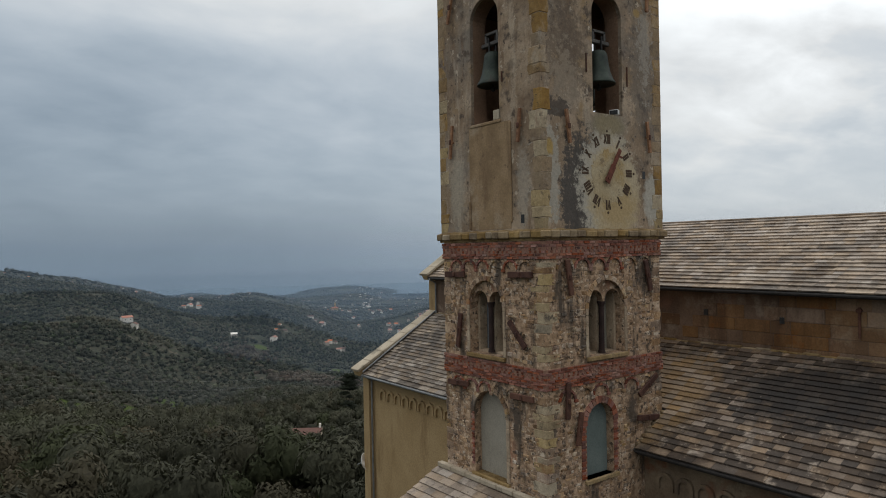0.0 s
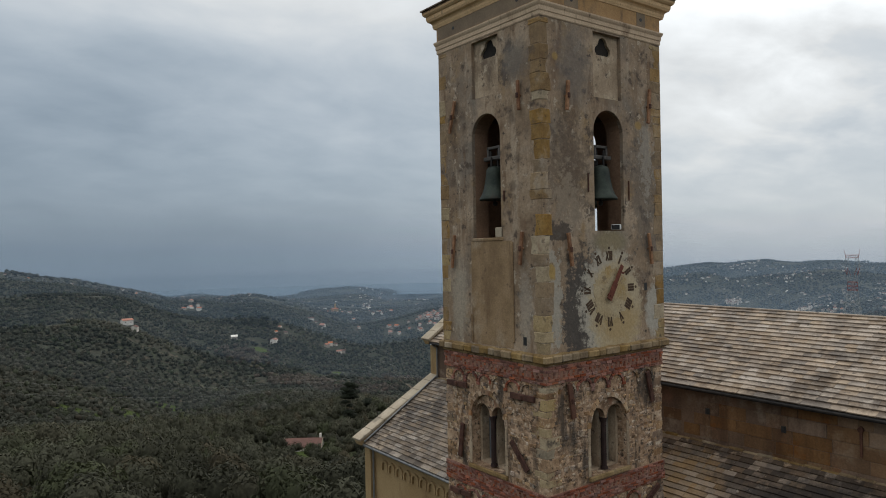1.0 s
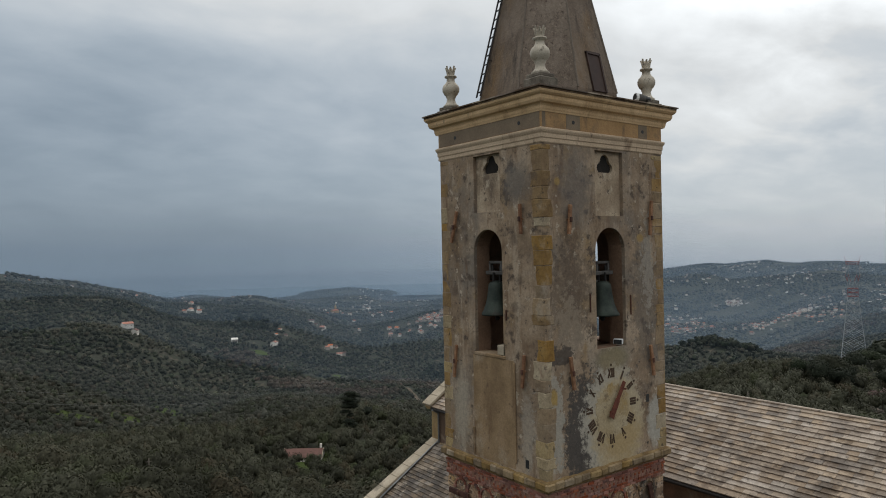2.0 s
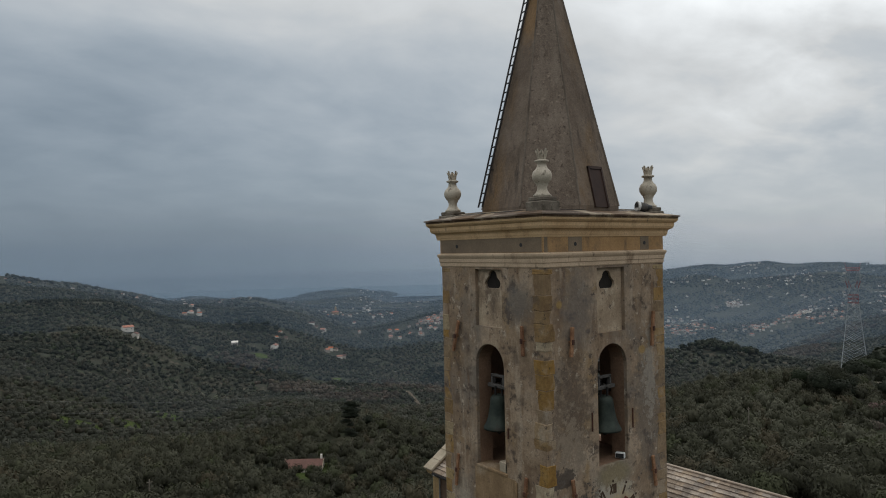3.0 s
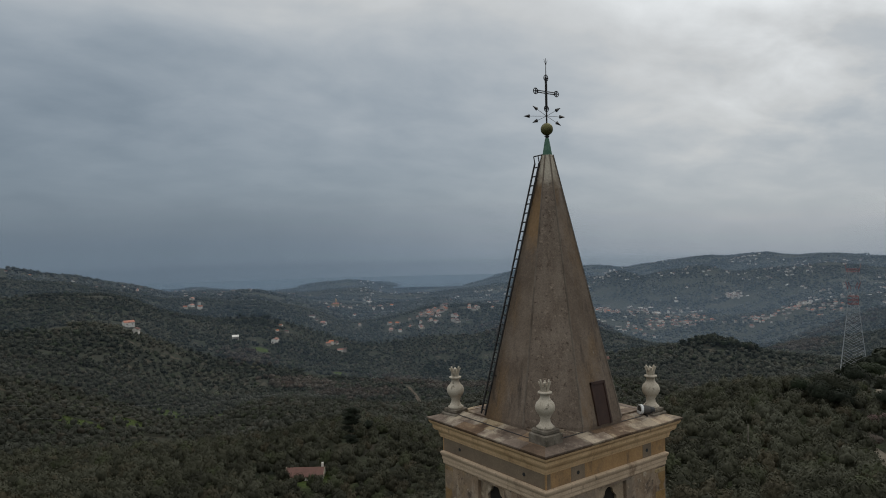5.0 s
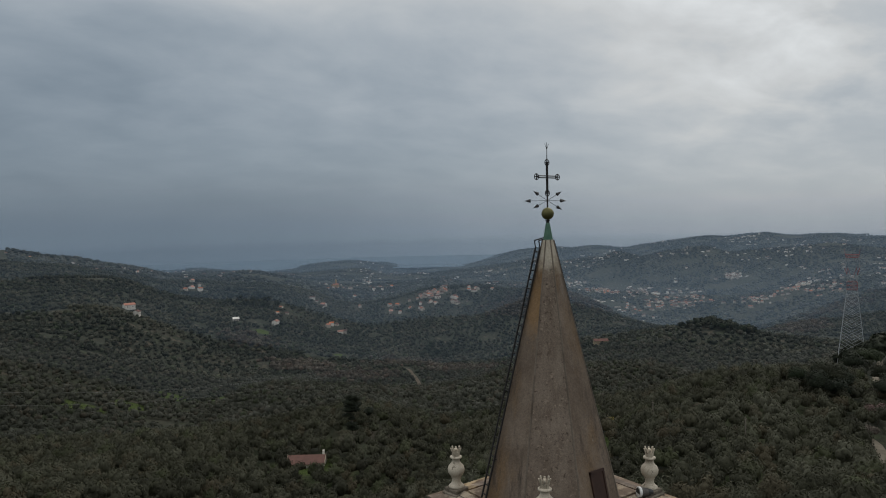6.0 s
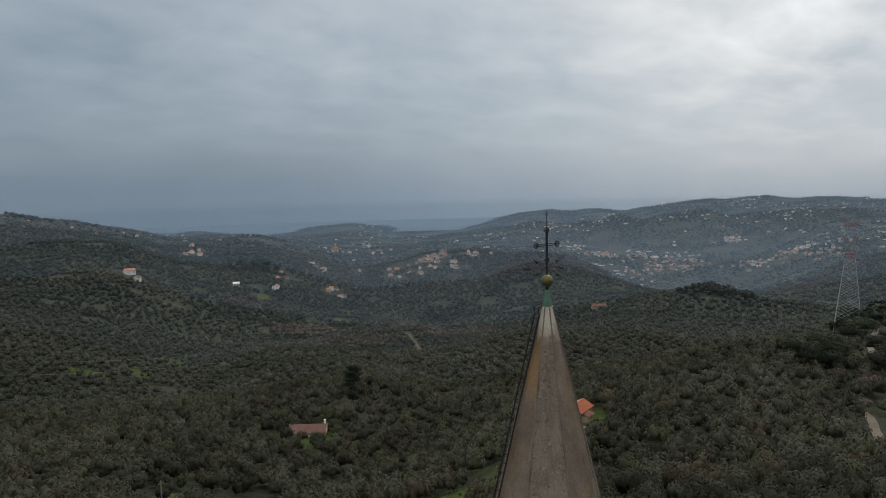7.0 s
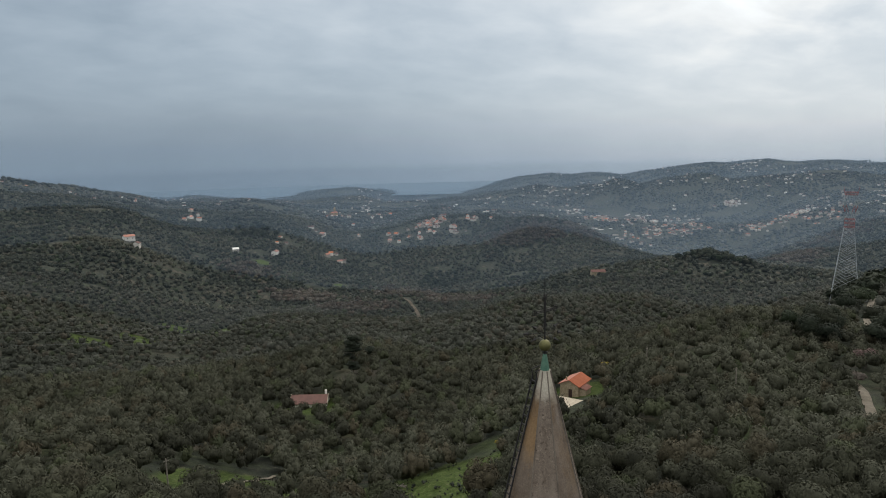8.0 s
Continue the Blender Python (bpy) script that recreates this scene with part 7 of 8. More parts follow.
# a lean-to roof against the tower's left face
lean_to = thing("lean_to", "low stone lean-to with a slate roof against the tower", "lean-to", (-2, 2.6, BASE))
bm = bmesh.new()
pts = [(-4.2, BASE), (-0.07, BASE), (-0.07, -7.0), (-4.2, -9.06)]
panel(bm, (0, 0.45, 0), (1, 0, 0), (0, 1, 0), 4.35, pts)
wpart("wall", bm, MORTAR, lean_to, "rubble wall of the lean-to")
for k in range(6):
    bm = bmesh.new()
    LEFT.slab(bm, 0.5 + k * 0.73, 0.5 + k * 0.73 + 0.7, -6.95, -6.8, 0.0, 0.2, 0.02)
    wpart("fillet_stone", bm, STONE_PALE, lean_to)

dish = thing("satellite_dish", "small white satellite dish on the aisle wall", "satellite dish", (AISLE + 0.3, NORTH + 0.7, -10.6), 30)
bm = bmesh.new()
lathe(bm, [(0.02, 0.0), (0.2, 0.03), (0.36, 0.1), (0.42, 0.15), (0.42, 0.17), (0.35, 0.12), (0.05, 0.03)], 20)
bmesh.ops.transform(bm, matrix=Matrix.Rotation(radians(75), 4, "X"), verts=bm.verts)
part("reflector", bm, WHITE_PLASTIC, dish)
bm = bmesh.new()
rod(bm, (0, 0, 0), (0, 0.35, -0.2), 0.025, 0.025, 6)
rod(bm, (0, -0.05, -0.2), (0, -0.5, 0.0), 0.012, 0.012, 6)
part("arm", bm, ZINC, dish)

lay_slates(church, (EAVE, 0, EAVE_Z), (RIDGE - EAVE, 0, RIDGE_Z - EAVE_Z), -7.2, 4.9, 21, lambda y, r: -6.6 < y < 3.4, 240, seed=1)
lay_slates(church, (EAVE, 0, EAVE_Z), (RIDGE - EAVE, 0, RIDGE_Z - EAVE_Z), SOUTH, -7.2, 21, seed=2)
lay_slates(church, (EAVE, 0, EAVE_Z), (RIDGE - EAVE, 0, RIDGE_Z - EAVE_Z), 4.9, NORTH, 21, seed=3)
lay_slates(church, (2 * RIDGE - EAVE, 0, EAVE_Z), (EAVE - RIDGE, 0, RIDGE_Z - EAVE_Z), SOUTH, NORTH, 21, widths=(0.5, 0.9), seed=4)
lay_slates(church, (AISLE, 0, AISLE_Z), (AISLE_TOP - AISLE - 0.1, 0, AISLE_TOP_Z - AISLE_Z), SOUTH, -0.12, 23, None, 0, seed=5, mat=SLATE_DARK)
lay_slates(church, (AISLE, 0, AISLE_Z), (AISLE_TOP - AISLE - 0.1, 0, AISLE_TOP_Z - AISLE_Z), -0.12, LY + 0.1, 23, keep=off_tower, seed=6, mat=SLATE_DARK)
lay_slates(church, (AISLE, 0, AISLE_Z), (AISLE_TOP - AISLE - 0.1, 0, AISLE_TOP_Z - AISLE_Z), LY + 0.1, NORTH, 23, seed=7, mat=SLATE_BROWN)
lay_slates(lean_to, (-4.3, 0, -9.1), (4.15, 0, 2.07), 0.45, 4.9, 17, lambda y, r: True, 200, widths=(0.32, 0.6), seed=8)


# ---- the country round ----
def on_land(turn, r, sink=0.0):
    x, y = spread(turn, r)
    return float(x), float(y), float(land_height(turn, r)) - sink


def gable_house(name, label, wide, deep, tall, rise, wall_mat, roof_mat, group="", windows=True):
    """A house along x with a tiled gable roof, built at the origin."""
    ob = thing(name, label, "house", group=group)
    bm = bmesh.new()
    pts = [(-deep / 2, -2.0), (deep / 2, -2.0), (deep / 2, tall), (0, tall + rise), (-deep / 2, tall)]
    panel(bm, (-wide / 2, 0, 0), (0, 1, 0), (1, 0, 0), wide, pts)
    part("wall", bm, wall_mat, ob)
    for side in (-1, 1):
        bm = bmesh.new()
        vs = []
        for dz in (0.0, 0.18):
            for x, y, z in ((-wide / 2 - 0.4, side * (deep / 2 + 0.5), tall - 0.5 * rise / (deep / 2)), (wide / 2 + 0.4, side * (deep / 2 + 0.5), tall - 0.5 * rise / (deep / 2)), (wide / 2 + 0.4, 0, tall + rise), (-wide / 2 - 0.4, 0, tall + rise)):
                vs.append(bm.verts.new((x, y, z + dz + 0.02)))
        for f in ((0, 1, 2, 3), (4, 7, 6, 5), (0, 4, 5, 1), (1, 5, 6, 2), (2, 6, 7, 3), (3, 7, 4, 0)):
            bm.faces.new([vs[i] for i in f])
        bmesh.ops.recalc_face_normals(bm, faces=bm.faces)
        part("roof", bm, roof_mat, ob)
    if windows:
        for x in (-wide / 4, wide / 4):
            for y in (-deep / 2, deep / 2):
                for z in ((1.0, 4.0) if tall > 5 else (1.2,)):
                    bm = bmesh.new()
                    box(bm, x - 0.5, y - 0.04, z, x + 0.5, y + 0.04, z + 1.3)
                    part("window", bm, DOOR_RUST, ob)
    return ob


SINGLE_HOUSES = 280          # those further off are joined with the strewn houses


def hamlets():
    kinds = [gable_house("house", "pale rendered house with a terracotta roof on the hillside", w, d, h, 2.3, HOUSE_WALL, roof, "hillside houses", False)
             for w, d, h, roof in ((12, 9, 4.4, TERRACOTTA), (9, 8, 4.0, TERRACOTTA), (15, 10, 5.0, TERRACOTTA_OLD), (10, 8, 6.0, TERRACOTTA), (8, 7, 2.8, TERRACOTTA_OLD))]
    rng = random.Random(31)
    for k, (t, r) in enumerate(HOUSES[:SINGLE_HOUSES]):
        x, y, z = on_land(t, r, 0.3)
        m = pose(x, y, z, 0, 0, rng.choice((-20, 10, 50, 80, 115)) + rng.uniform(-12, 12)) @ Matrix.Scale(rng.uniform(0.5, 0.85) * (1.2 if r > 1550 else 1.0), 4)
        if k < len(kinds):
            kinds[k].matrix_basis = m
        else:
            copy_thing(kinds[rng.randrange(len(kinds))], Matrix.Identity(4)).matrix_basis = m


def coast_houses():
    """Small houses and glasshouses strewn over the coastal hills, too many to count."""
    rng = np.random.default_rng(77)
    t, r = rng.uniform(6, 74, 5200), rng.uniform(1500, 2150, 5200)
    x, y = spread(t, r)
    keep = (patchy(x, y, 240.0, 4.1) > 0.18) & (rng.random(len(x)) < np.where(t > 30, 0.6, 0.2))
    x, y, t, r = x[keep], y[keep], t[keep], r[keep]
    t, r = np.concatenate([HOUSES[SINGLE_HOUSES:, 0], t[:480]]), np.concatenate([HOUSES[SINGLE_HOUSES:, 1], r[:480]])
    x, y = spread(t, r)
    z = land_height(t, r)
    verts, faces, roofs = [], [], []
    for k in range(len(x)):
        low = rng.random() < 0.25
        w, d, h, rise = (rng.uniform(10, 20), 6.0, 2.4, 0.8) if low else (rng.uniform(7, 13), rng.uniform(6, 9), rng.uniform(3, 6), 2.2)
        m = pose(x[k], y[k], z[k] + 0.5, 0, 0, rng.choice((-40, -15, 20, 60)) + rng.uniform(-10, 10))
        p = [(sx * w / 2, sy * d / 2, q) for q in (-3.0, h) for sx, sy in ((-1, -1), (1, -1), (1, 1), (-1, 1))] + [(-w / 2, 0, h + rise), (w / 2, 0, h + rise)]
        n = len(verts)
        verts += [tuple(m @ Vector(c)) for c in p]
        for f in ((0, 1, 5, 4), (1, 2, 6, 5), (2, 3, 7, 6), (3, 0, 4, 7), (5, 6, 9), (7, 4, 8), (4, 5, 9, 8), (6, 7, 8, 9)):
            roofs.append(1 if len(f) == 4 and f[2] > 7 and not low else 0)
            faces.append(tuple(n + q for q in f))
    mesh = raw_mesh("coast_houses", verts, faces, HOUSE_WALL)
    mesh.materials.append(TERRACOTTA_OLD)
    for face, slot in zip(mesh.polygons, roofs):
        face.material_index = slot
    tagged(new("coast_houses", mesh), "scattered pale houses with red roofs on the coastal hills", "houses", kind="stuff")


def viaduct(turns, r, deck, count):
    """A long road viaduct: deck, parapets and tall piers."""
    (xa, ya), (xb, yb) = [spread(t, q) for t, q in zip(turns, r)]
    a, b = Vector((xa, ya, deck[0])), Vector((xb, yb, deck[1]))
    ob = thing("viaduct", "long pale concrete motorway viaduct on tall piers", "viaduct", tuple(a), group="motorway viaducts")
    bm = bmesh.new()
    bar(bm, a, b, 13.0, 2.6, (0, 0, 1))
    wpart("deck", bm, CONCRETE, ob)
    side = (b - a).cross(Vector((0, 0, 1))).normalized()
    for s in (-6.3, 6.3):
        bm = bmesh.new()
        bar(bm, a + side * s + Vector((0, 0, 1.7)), b + side * s + Vector((0, 0, 1.7)), 0.4, 1.0, (0, 0, 1))
        wpart("parapet", bm, CONCRETE, ob)
    for k in range(count):
        p = a.lerp(b, (k + 0.5) / count)
        ground = float(land_height(math.degrees(math.atan2(p.x - VIEW_X, p.y - VIEW_Y)), float(ring_of(math.hypot(p.x - VIEW_X, p.y - VIEW_Y)))))
        bm = bmesh.new()
        box(bm, p.x - 2.2, p.y - 3.5, min(ground - 3, p.z - 12), p.x + 2.2, p.y + 3.5, p.z - 1.0, None, 0.2)
        wpart("pier", bm, CONCRETE, ob)


def stone_cottage():
    """The honey-coloured cottage with an orange roof behind the spire."""
    x, y, z = on_land(47.75, 186)
    ob = gable_house("cottage", "honey stone cottage with a bright orange tiled roof", 8.6, 6.2, 3.4, 1.5, HOUSE_STONE, TERRACOTTA_NEW, windows=False)
    ob.matrix_basis = pose(x, y, z + 0.6, 0, 0, 18) @ Matrix.Scale(0.88, 4)
    bm = bmesh.new()
    box(bm, -3.6, -5.2, -2.0, 0.2, -3.1, 2.5)
    part("porch_wall", bm, HOUSE_STONE, ob)
    bm = bmesh.new()
    vs = [bm.verts.new(p) for p in ((-4.0, -5.6, 2.5), (0.5, -5.6, 2.5), (0.5, -3.0, 3.3), (-4.0, -3.0, 3.3))]
    bm.faces.new(vs)
    bmesh.ops.solidify(bm, geom=bm.faces[:], thickness=0.2)
    part("porch_roof", bm, TERRACOTTA_NEW, ob)
    bm = bmesh.new()
    box(bm, -4.36, -1.0, -1.5, -4.28, 0.2, 2.1)
    part("door", bm, DOOR_RUST, ob, "dark doorway")
    bm = bmesh.new()
    rod(bm, (-2.8, 1.6, 4.2), (-2.8, 1.6, 5.4), 0.28, 0.22, 8)
    part("chimney", bm, HOUSE_STONE, ob)
    yard = thing("forecourt", "pale paved forecourt beside the cottage", "paving", on_land(47.0, 172), 20)
    bm = bmesh.new()
    box(bm, -5.5, -5.5, -1.5, 5.5, 5.5, 0.35, None, 0.05)
    part("paving", bm, STONE_PALE, yard)


def barn():
    x, y, z = on_land(24.8, 243)
    ob = gable_house("barn", "low white barn with a brown-red tiled roof", 13.0, 7.0, 2.6, 1.9, HOUSE_WALL, TERRACOTTA_OLD, windows=False)
    ob.matrix_basis = pose(x, y, z - 0.9, 0, 0, -36)
    for sx in (-6.75, 6.75):
        bm = bmesh.new()
        for side in (-1, 1):
            bar(bm, (sx, side * 4.0, 2.35), (sx, 0, 4.75), 0.26, 0.3, (0, side * 0.45, 1))
        part("verge", bm, STONE_PALE, ob, "white mortar verge")
    bm = bmesh.new()
    box(bm, 5.4, 0.4, 3.6, 6.1, 1.1, 6.0, None, 0.03)
    part("chimney", bm, HOUSE_WALL, ob)


def ridge_houses():
    """Named houses on the middle slopes."""
    for t, r, turn, w, roof, label in ((11.7, 950, 10, 13, TERRACOTTA, "white villa with a red roof on the spur"), (12.2, 925, 60, 9, TERRACOTTA_OLD, "pale house below the villa"), (19.5, 1057, -15, 9, HOUSE_WALL, "long white farmhouse on the slope"),
                                       (49.5, 843, -35, 17, TERRACOTTA_OLD, "ochre farmhouse with a red roof on the ridge"), (22.6, 1075, 40, 10, TERRACOTTA, "brick-red roofed cottage in the trees")):
        ob = gable_house("farmhouse", label, w, 8, 4.4, 2.0, HOUSE_STONE if "ochre" in label else HOUSE_WALL, roof)
        x, y, z = on_land(t, r)
        ob.matrix_basis = pose(x, y, z + 1.5, 0, 0, turn)
    x, y, z = on_land(12.4, 329)
    ob = gable_house("shed", "small white shed among the olives", 4.2, 3.2, 2.6, 0.6, HOUSE_WALL, HOUSE_WALL, windows=False)
    ob.matrix_basis = pose(x, y, z + 1.2, 0, 0, 20)
    # the village church on the far hill
    x, y, z = on_land(27.5, 1640)
    ob = gable_house("village_church", "ochre village church with a slim bell tower", 26, 13, 10, 3.5, WALL_OCHRE, TERRACOTTA, windows=False)
    ob.matrix_basis = pose(x, y, z + 1, 0, 0, 15)
    bm = bmesh.new()
    box(bm, 9, 5.5, -2, 14, 10.5, 24)
    rod(bm, (11.5, 8, 24), (11.5, 8, 29), 3.4, 0.3, 4)
    part("campanile", bm, WALL_OCHRE, ob)


def lattice_pylon():
    """Red and white lattice pylon for a high-voltage line."""
    ob = thing("pylon", "tall white lattice power pylon with a red head", "pylon", on_land(67.55, 452, 4.0), -67)
    ob.scale = (1.22, 1.22, 1.13)
    foot, waist, top = 6.2, 2.1, 53.0
    zs = [0, 8, 15, 21, 26.5, 31.5, 36, 40]

    def half(z):
        return foot + (waist - foot) * min(z, 40) / 40

    corners = [(1, 1), (-1, 1), (-1, -1), (1, -1)]
    for cx, cy in corners:
        bm = bmesh.new()
        rod(bm, (cx * foot, cy * foot, -1), (cx * waist, cy * waist, 40), 0.15, 0.12, 5)
        part("leg", bm, PYLON_WHITE, ob)
    def brace(p, q, r):
        bm = bmesh.new()
        rod(bm, p, q, r, r, 4)
        part("brace", bm, PYLON_WHITE, ob)

    for k in range(4):
        (ax, ay), (bx, by) = corners[k], corners[(k + 1) % 4]
        for z0, z1 in zip(zs, zs[1:]):
            h0, h1 = half(z0), half(z1)
            brace((ax * h0, ay * h0, z0), (bx * h1, by * h1, z1), 0.07)
            brace((bx * h0, by * h0, z0), (ax * h1, ay * h1, z1), 0.07)
            brace(((ax + bx) / 2 * h0, (ay + by) / 2 * h0, z0), (ax * half((z0 + z1) / 2), ay * half((z0 + z1) / 2), (z0 + z1) / 2), 0.085)
            brace(((ax + bx) / 2 * h0, (ay + by) / 2 * h0, z0), (bx * half((z0 + z1) / 2), by * half((z0 + z1) / 2), (z0 + z1) / 2), 0.085)
    # head: red collar, widening fork, red bridge
    def collar_bar(p, q, r):
        bm = bmesh.new()
        rod(bm, p, q, r, r, 4)
        part("collar_bar", bm, PYLON_RED, ob)

    for k in range(4):
        (ax, ay), (bx, by) = corners[k], corners[(k + 1) % 4]
        for z in (40, 42, 44):
            collar_bar((ax * waist, ay * waist, z), (bx * waist, by * waist, z), 0.11)
        collar_bar((ax * waist, ay * waist, 40), (ax * waist, ay * waist, 44), 0.07)
        collar_bar((ax * waist, ay * waist, 40), (bx * waist, by * waist, 42), 0.065)
        collar_bar((ax * waist, ay * waist, 42), (bx * waist, by * waist, 44), 0.065)
    for side in (-1, 1):
        for name, z0, z1, x0, x1, mat in (("fork", 44, 47.5, 2.0, 2.1, PYLON_WHITE), ("fork", 47.5, 51, 2.1, 3.0, PYLON_RED), ("fork", 51, 56.5, 3.0, 2.6, PYLON_WHITE)):
            for y in (-1.2, 1.2):
                for xa, xb, r in ((x0, x1, 0.1), (x0 - 1.4, x1 - 1.2, 0.06), (x0, x1 - 1.2, 0.06)):
                    bm = bmesh.new()
                    rod(bm, (side * xa, y, z0), (side * xb, y, z1), r, r, 4)
                    part(name, bm, mat, ob)
        bm = bmesh.new()
        rod(bm, (side * 2.8, 0, 54.5), (side * 5.4, 0, 53.0), 0.065, 0.065, 4)
        rod(bm, (side * 2.8, 0, 51.6), (side * 5.4, 0, 53.0), 0.065, 0.065, 4)
        rod(bm, (side * 2.8, 0, 49.6), (side * 4.6, 0, 50.6), 0.07, 0.07, 4)
        part("arm", bm, PYLON_WHITE, ob)
    bm = bmesh.new()
    for y in (-1.0, 1.0):
        rod(bm, (-2.6, y, 56.2), (2.6, y, 56.2), 0.11, 0.11, 4)
        rod(bm, (-2.8, y, 57.6), (2.8, y, 57.6), 0.11, 0.11, 4)
        for k in range(6):
            rod(bm, (-2.6 + k * 0.87, y, 56.2), (-2.6 + (k + 1) * 0.87, y, 57.6), 0.05, 0.05, 4)
    for side in (-1, 1):
        rod(bm, (side * 2.5, 0, 56.0), (side * 3.2, 0, 60.5), 0.12, 0.05, 4)
    part("bridge", bm, PYLON_RED, ob, "red bridge at the pylon head")


def utility_poles():
    for t, r, tall in ((60.5, 175, 9.5), (53.6, 203, 9.0), (13.0, 128, 7.0)):
        x, y, z = on_land(t, r)
        ob = thing("utility_pole", "grey wooden utility pole rising from the olive trees", "utility pole", (x, y, z), group="utility poles")
        bm = bmesh.new()
        rod(bm, (0, 0, -1), (0, 0, tall), 0.16, 0.12, 8)
        part("pole", bm, POLE_WOOD, ob)
        bm = bmesh.new()
        bar(bm, (-0.5, 0, tall - 0.5), (0.5, 0, tall - 0.5), 0.1, 0.1, (0, 0, 1))
        part("crossarm", bm, POLE_WOOD, ob)
    # thin wires strung across the lower valley
    for k, (a, b, sag) in enumerate((((2, 330, 24), (33, 640, 40), 14), ((2, 318, 20), (33, 630, 36), 14))):
        ob = thing("power_line", "thin power line across the valley", "wire", on_land(a[0], a[1]))
        pa, pb = Vector(on_land(a[0], a[1])) + Vector((0, 0, a[2])), Vector(on_land(b[0], b[1])) + Vector((0, 0, b[2]))
        pts = [pa.lerp(pb, i / 14) - Vector((0, 0, sag * 4 * (i / 14) * (1 - i / 14))) for i in range(15)]
        line = bpy.data.curves.new("wire", "CURVE")
        line.dimensions, line.bevel_depth, line.bevel_resolution = "3D", 0.026, 1
        run = line.splines.new("POLY")
        run.points.add(len(pts) - 1)
        for point, p in zip(run.points, pts):
            point.co = (*p, 1)
        line.materials.append(ZINC)
        under(new("wire", line), ob)


def tracks():
    for line, wide in zip(TRACKS, (2.3, 2.6, 1.0, 3.4)):
        bm = bmesh.new()
        pts = [Vector(spread(t, r)) for t, r in line]
        fine = [pts[i].lerp(pts[i + 1], k / 5) for i in range(len(pts) - 1) for k in range(5)] + [pts[-1]]
        rows = []
        for i, p in enumerate(fine):
            way = (fine[min(i + 1, len(fine) - 1)] - fine[max(i - 1, 0)]).normalized()
            side = Vector((-way.y, way.x))
            row = []
            for s in (-1.0, -0.5, 0.0, 0.5, 1.0):
                q = p + side * s * wide / 2
                r, t = math.hypot(q.x - VIEW_X, q.y - VIEW_Y), math.degrees(math.atan2(q.x - VIEW_X, q.y - VIEW_Y))
                row.append(bm.verts.new((q.x, q.y, float(land_height(t, r)) + 0.35 - 0.1 * abs(s))))
            rows.append(row)
        for a, b in zip(rows, rows[1:]):
            for k in range(4):
                bm.faces.new((a[k], a[k + 1], b[k + 1], b[k]))
        bmesh.ops.solidify(bm, geom=bm.faces[:], thickness=0.4)
        bmesh.ops.recalc_face_normals(bm, faces=bm.faces)
        tagged(part("road", bm, EARTH if wide > 3.2 else GRAVEL), "pale gravel track through the groves", "track", kind="structure")


def special_tree(name, label, at, crown_mat, radius, height, squash, seed, sprays=420, group="", tiers=()):
    """A single tree; tiers of (sideways, ahead, up, size) give it a layered crown."""
    x, y, z = on_land(*at)
    ob = thing(name, label, "tree", (x, y, z), seed * 37, group)
    bm = bmesh.new()
    mid = Vector((0.2, 0.1, height * 0.5))
    rod(bm, (0, 0, -1), mid, 0.3, 0.2, 7)
    for k in range(4):
        a = k * 1.6 + seed
        rod(bm, mid, mid + Vector((radius * 0.45 * math.cos(a), radius * 0.45 * math.sin(a), height * 0.25)), 0.14, 0.05, 5)
    part("trunk", bm, BARK, ob)
    vs, ts, ns, base = [], [], [], 0
    for k, (dx, dy, dz, s) in enumerate(tiers or ((0, 0, height - radius * squash * 0.9, 1.0),)):
        v, t, n = crown_template(seed + 300 + k, sprays, 0.13 if sprays < 800 else 0.065, 1, 1.0, 11, 0.75, 1)
        vs.append(v * np.array([radius, radius, radius * squash]) * s + np.array([dx, dy, dz]))
        ts.append(t + base)
        ns.append(n)
        base += len(v)
    crown = new("crown", tri_mesh("crown", np.vstack(vs), np.vstack(ts), crown_mat, np.vstack(ns)))
    crown.parent = ob
    return ob


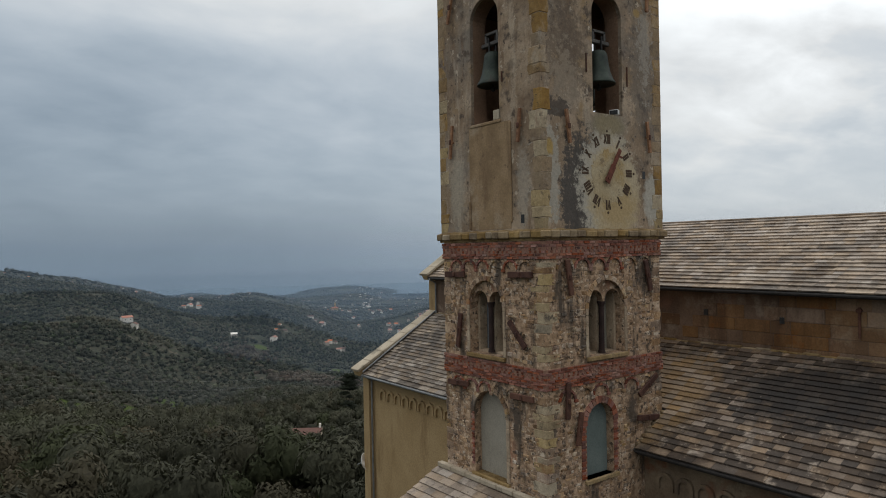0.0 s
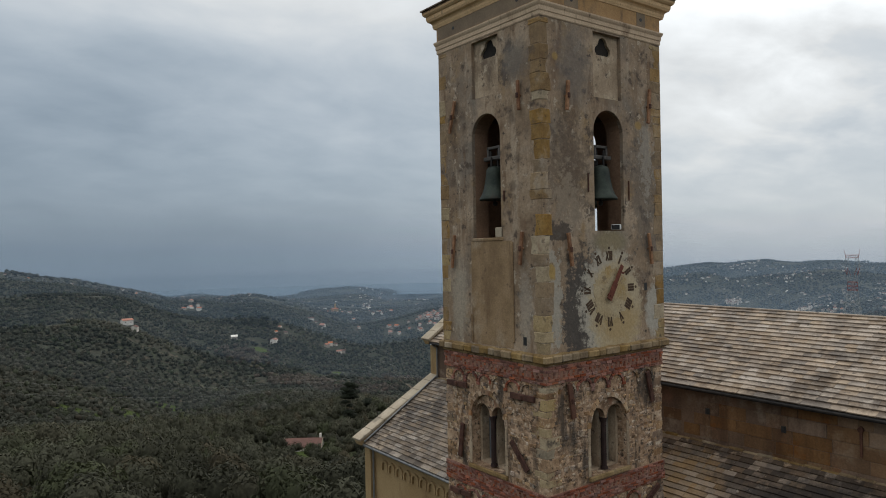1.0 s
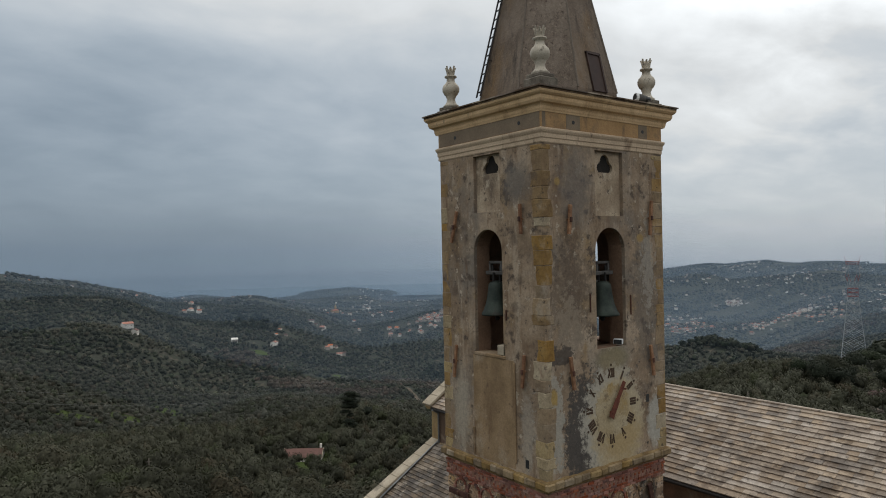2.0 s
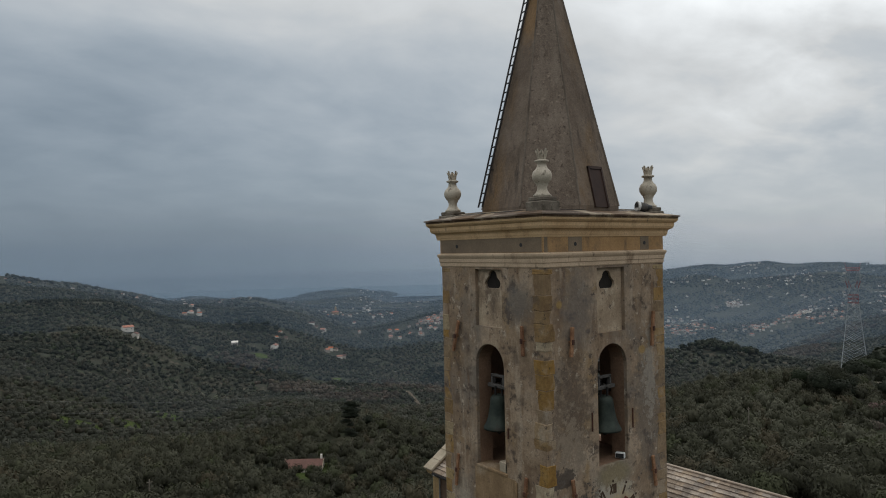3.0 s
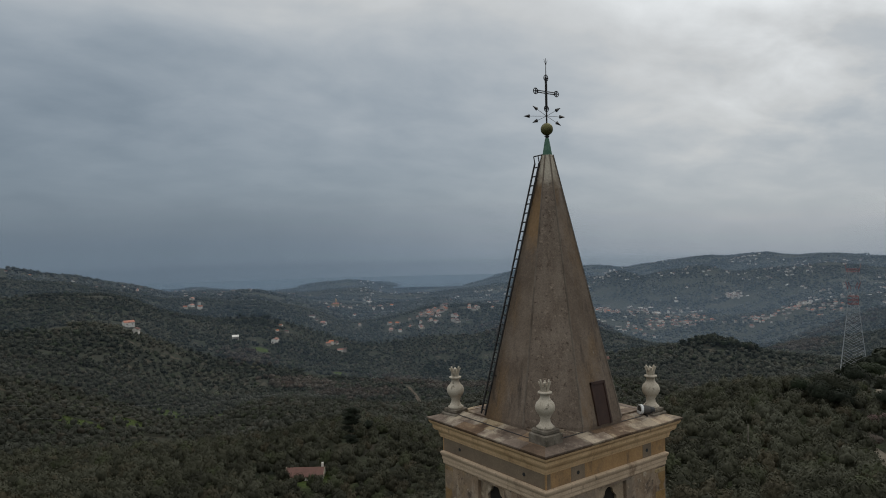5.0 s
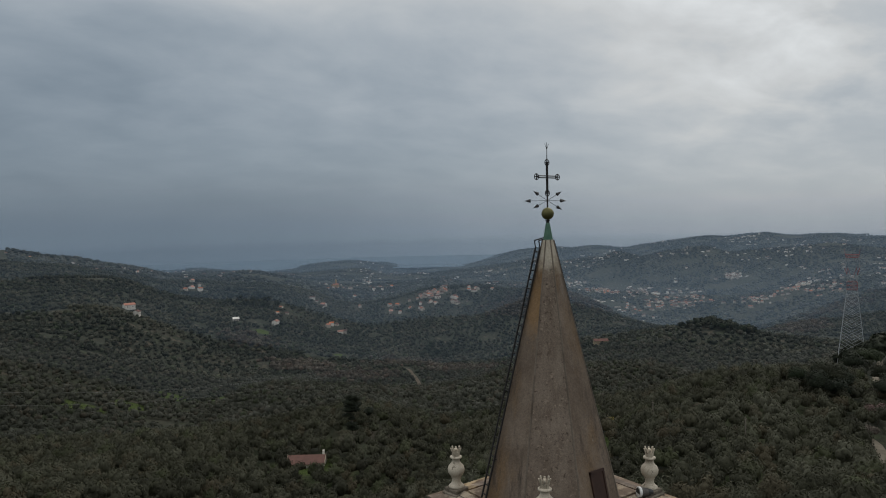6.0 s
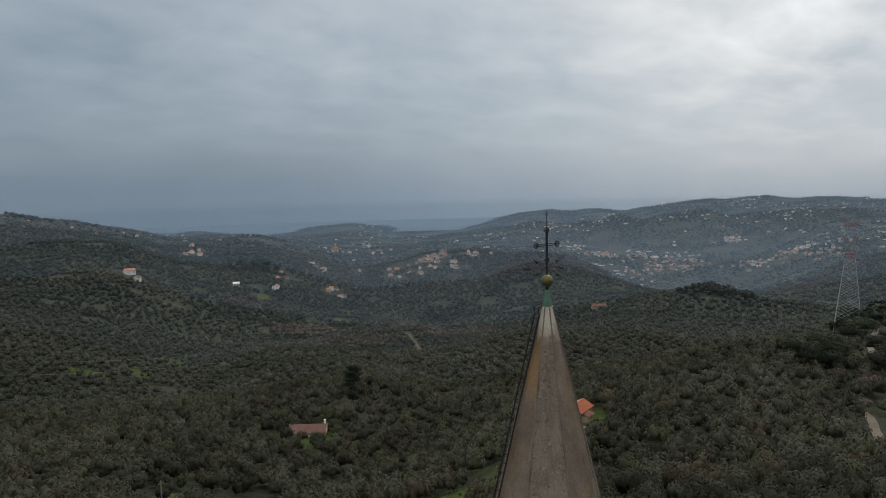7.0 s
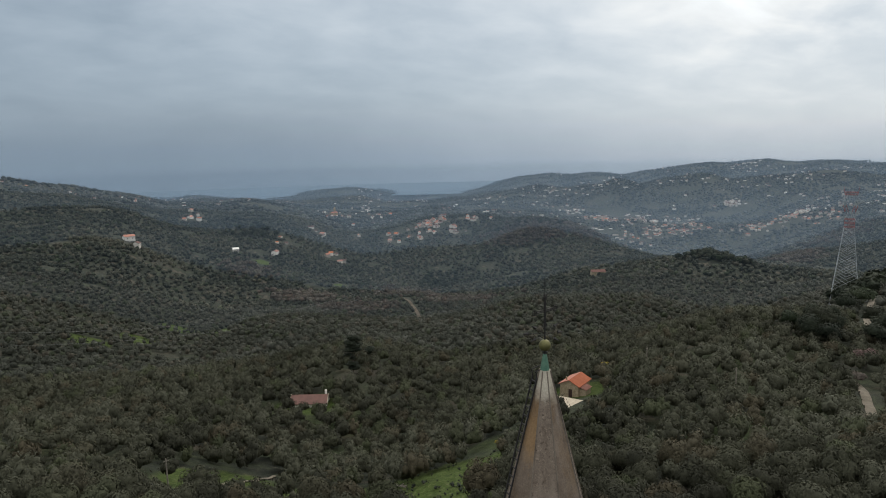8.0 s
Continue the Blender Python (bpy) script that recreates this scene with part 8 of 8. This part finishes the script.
def special_trees():
    special_tree("pine_tree", "tall dark pine above the olive grove", (28.6, 268), PINE, 5.2, 16.0, 0.5, 1, 420, "", ((0.1, 0, 15.4, 0.55), (1.6, -0.8, 13.9, 0.74), (-1.4, 0.8, 13.4, 0.72), (0.6, -0.2, 12.0, 0.88), (-1.7, 0.7, 10.6, 0.74), (1.5, -0.9, 10.0, 0.64), (-2.1, 1.2, 8.6, 0.52), (0.2, 0, 7.0, 0.45), (-0.3, 0.2, 4.6, 0.6), (0.5, -0.4, 2.8, 0.7)))
    special_tree("pine_tree", "dark bushy pine beside the tall one", (30.1, 290), PINE, 3.6, 7.5, 0.8, 2)
    special_tree("pine_tree", "dark bushy pine beside the tall one", (30.9, 294), PINE, 3.2, 6.5, 0.8, 3)
    special_tree("mimosa", "small mimosa in yellow bloom", (41.2, 148), YELLOW, 1.3, 2.2, 0.7, 4, 160)
    special_tree("mimosa", "yellow-flowering mimosa beside the cottage", (50.2, 205), YELLOW, 1.6, 5.5, 1.2, 5, 160)
    special_tree("fruit_tree", "mauve-grey fruit tree in bud", (69.2, 236), BLOSSOM, 4.2, 7.0, 0.9, 6)
    special_tree("fruit_tree", "mauve-grey fruit tree in bud", (68.7, 215), BLOSSOM, 2.6, 4.5, 0.9, 7)
    for k, (t, r, w, h) in enumerate(((64.2, 262, 5.5, 10), (65.3, 255, 6.0, 11), (66.2, 268, 6.5, 12), (66.8, 252, 5.5, 10), (65.6, 285, 6.0, 11), (67.3, 276, 5.0, 9), (63.6, 285, 5.0, 9), (67.6, 340, 6.5, 12), (68.4, 352, 6.0, 12), (66.6, 300, 5.5, 10),
                                      (69.8, 262, 6.0, 11), (70.3, 280, 6.0, 12), (69.5, 300, 5.5, 11))):
        special_tree("holm_oak", "dense dark evergreen oak beside the track", (t, r), PINE, w, h, 0.85, 20 + k, 1000, "evergreen oaks")
    for k, (t, r) in enumerate(((18.2, 1040), (18.6, 1046), (34.4, 1330), (11.2, 965), (51.0, 838), (48.6, 838))):
        special_tree("cypress", "slim dark cypress near the houses", (t, r), PINE, 2.6, 15 if k < 4 else 9, 2.6 if k < 4 else 1.4, 50 + k, 120, "cypresses")
    # dark wood on the knoll and along the gullies
    rng = np.random.default_rng(77)
    spots, sizes = [], []
    for t, r, dt, dr, n in ((58.0, 815, 1.5, 18, 60), (60.2, 800, 1.6, 20, 24), (44.5, 1300, 3.2, 25, 60), (48.6, 1350, 2.0, 30, 50), (21.0, 1250, 2.0, 60, 60), (36.0, 1050, 2.0, 60, 60), (68.5, 440, 1.6, 40, 70), (51.2, 1845, 3.0, 30, 150), (56.5, 1985, 3.0, 40, 70)):
        for _ in range(n):
            tt, rr = t + rng.normal() * dt * 0.55, r + rng.normal() * dr * 0.55
            s = rng.uniform(3.5, 6.5)
            x, y, z = on_land(tt, rr)
            spots.append((x, y, z + s * 0.7))
            sizes.append(s)
    forms = [crown_template(80 + s, 40, 0.34, 1, 0.95, 6) for s in range(6)]
    planted("evergreen_wood", "dark evergreen woods on the knoll and in gullies", "woods", PINE, forms, spots, sizes, rng)


def bare_woods():
    """Leafless brown woods on the shaded hill flanks."""
    rng = np.random.default_rng(78)
    spots, sizes = [], []
    for t, r, dt, dr, n in BARE_SITES:
        for _ in range(n):
            tt, rr = t + rng.normal() * dt * 0.55, r + rng.normal() * dr * 0.55
            s = rng.uniform(3.0, 5.5)
            x, y, z = on_land(tt, rr)
            spots.append((x, y, z + s * 0.75))
            sizes.append(s)
    forms = [crown_template(180 + s, 36, 0.3, 1, 1.0, 6) for s in range(6)]
    planted("bare_woods", "brown leafless woods on the valley sides", "woods", BARE, forms, spots, sizes, rng)


def meadow_scrub():
    """Low bushes and rough tufts in the meadow."""
    rng = np.random.default_rng(15)
    spots, sizes = [], []
    for _ in range(240):
        t, r = rng.uniform(30, 42), rng.uniform(96, 146)
        s = rng.uniform(0.15, 0.5) if rng.random() < 0.85 else rng.uniform(0.6, 1.1)
        x, y, z = on_land(t, r)
        spots.append((x, y, z + s * 0.5))
        sizes.append(s)
    forms = [crown_template(220 + q, 40, 0.2, 1, 0.9, 5, 0.8) for q in range(4)]
    planted("meadow_scrub", "low scrub and rough tufts in the meadow", "scrub", WOODS, forms, spots, sizes, rng)


def dead_wood():
    """Cut trunks left in the meadow."""
    for (t, r), way, tall, name, label in (((30.8, 149), (0.1, 0.05), 2.6, "tree_stump", "broken pale tree stump in the meadow"), ((39.6, 129), (-0.9, -0.5), 4.2, "dead_tree", "bare leaning dead tree trunk in the meadow")):
        x, y, z = on_land(t, r)
        ob = thing(name, label, "tree", (x, y, z))
        top = Vector((way[0] * tall * 0.6, way[1] * tall * 0.6, tall))
        bm = bmesh.new()
        rod(bm, (0, 0, -0.4), top * 0.55, 0.3, 0.2, 7)
        rod(bm, top * 0.55, top, 0.2, 0.08, 6)
        part("trunk", bm, BARK, ob)
        for k in range(3):
            bm = bmesh.new()
            p = top * (0.5 + 0.18 * k)
            rod(bm, p, p + Vector((math.cos(k * 2.2), math.sin(k * 2.2), 0.7)) * 0.8, 0.07, 0.03, 5)
            part("branch", bm, BARK, ob)
    rng = random.Random(3)
    for k in range(9):
        x, y, z = on_land(31.6 + rng.uniform(-1, 1), 133 + rng.uniform(-5, 5))
        ob = thing("log", "cut olive log lying on the grass", "log", (x, y, z), rng.uniform(0, 180), group="cut logs")
        bm = bmesh.new()
        rod(bm, (-rng.uniform(0.5, 1.2), 0, 0.15), (rng.uniform(0.5, 1.2), 0, 0.2), 0.16, 0.12, 7)
        part("trunk", bm, POLE_WOOD, ob)


hamlets()
coast_houses()
viaduct((38.4, 43.7), (1985, 2020), (-260, -226), 14)
viaduct((29.8, 34.5), (1990, 2010), (-285, -289), 9)
stone_cottage()
barn()
ridge_houses()
lattice_pylon()
utility_poles()
tracks()
special_trees()
bare_woods()
meadow_scrub()
dead_wood()
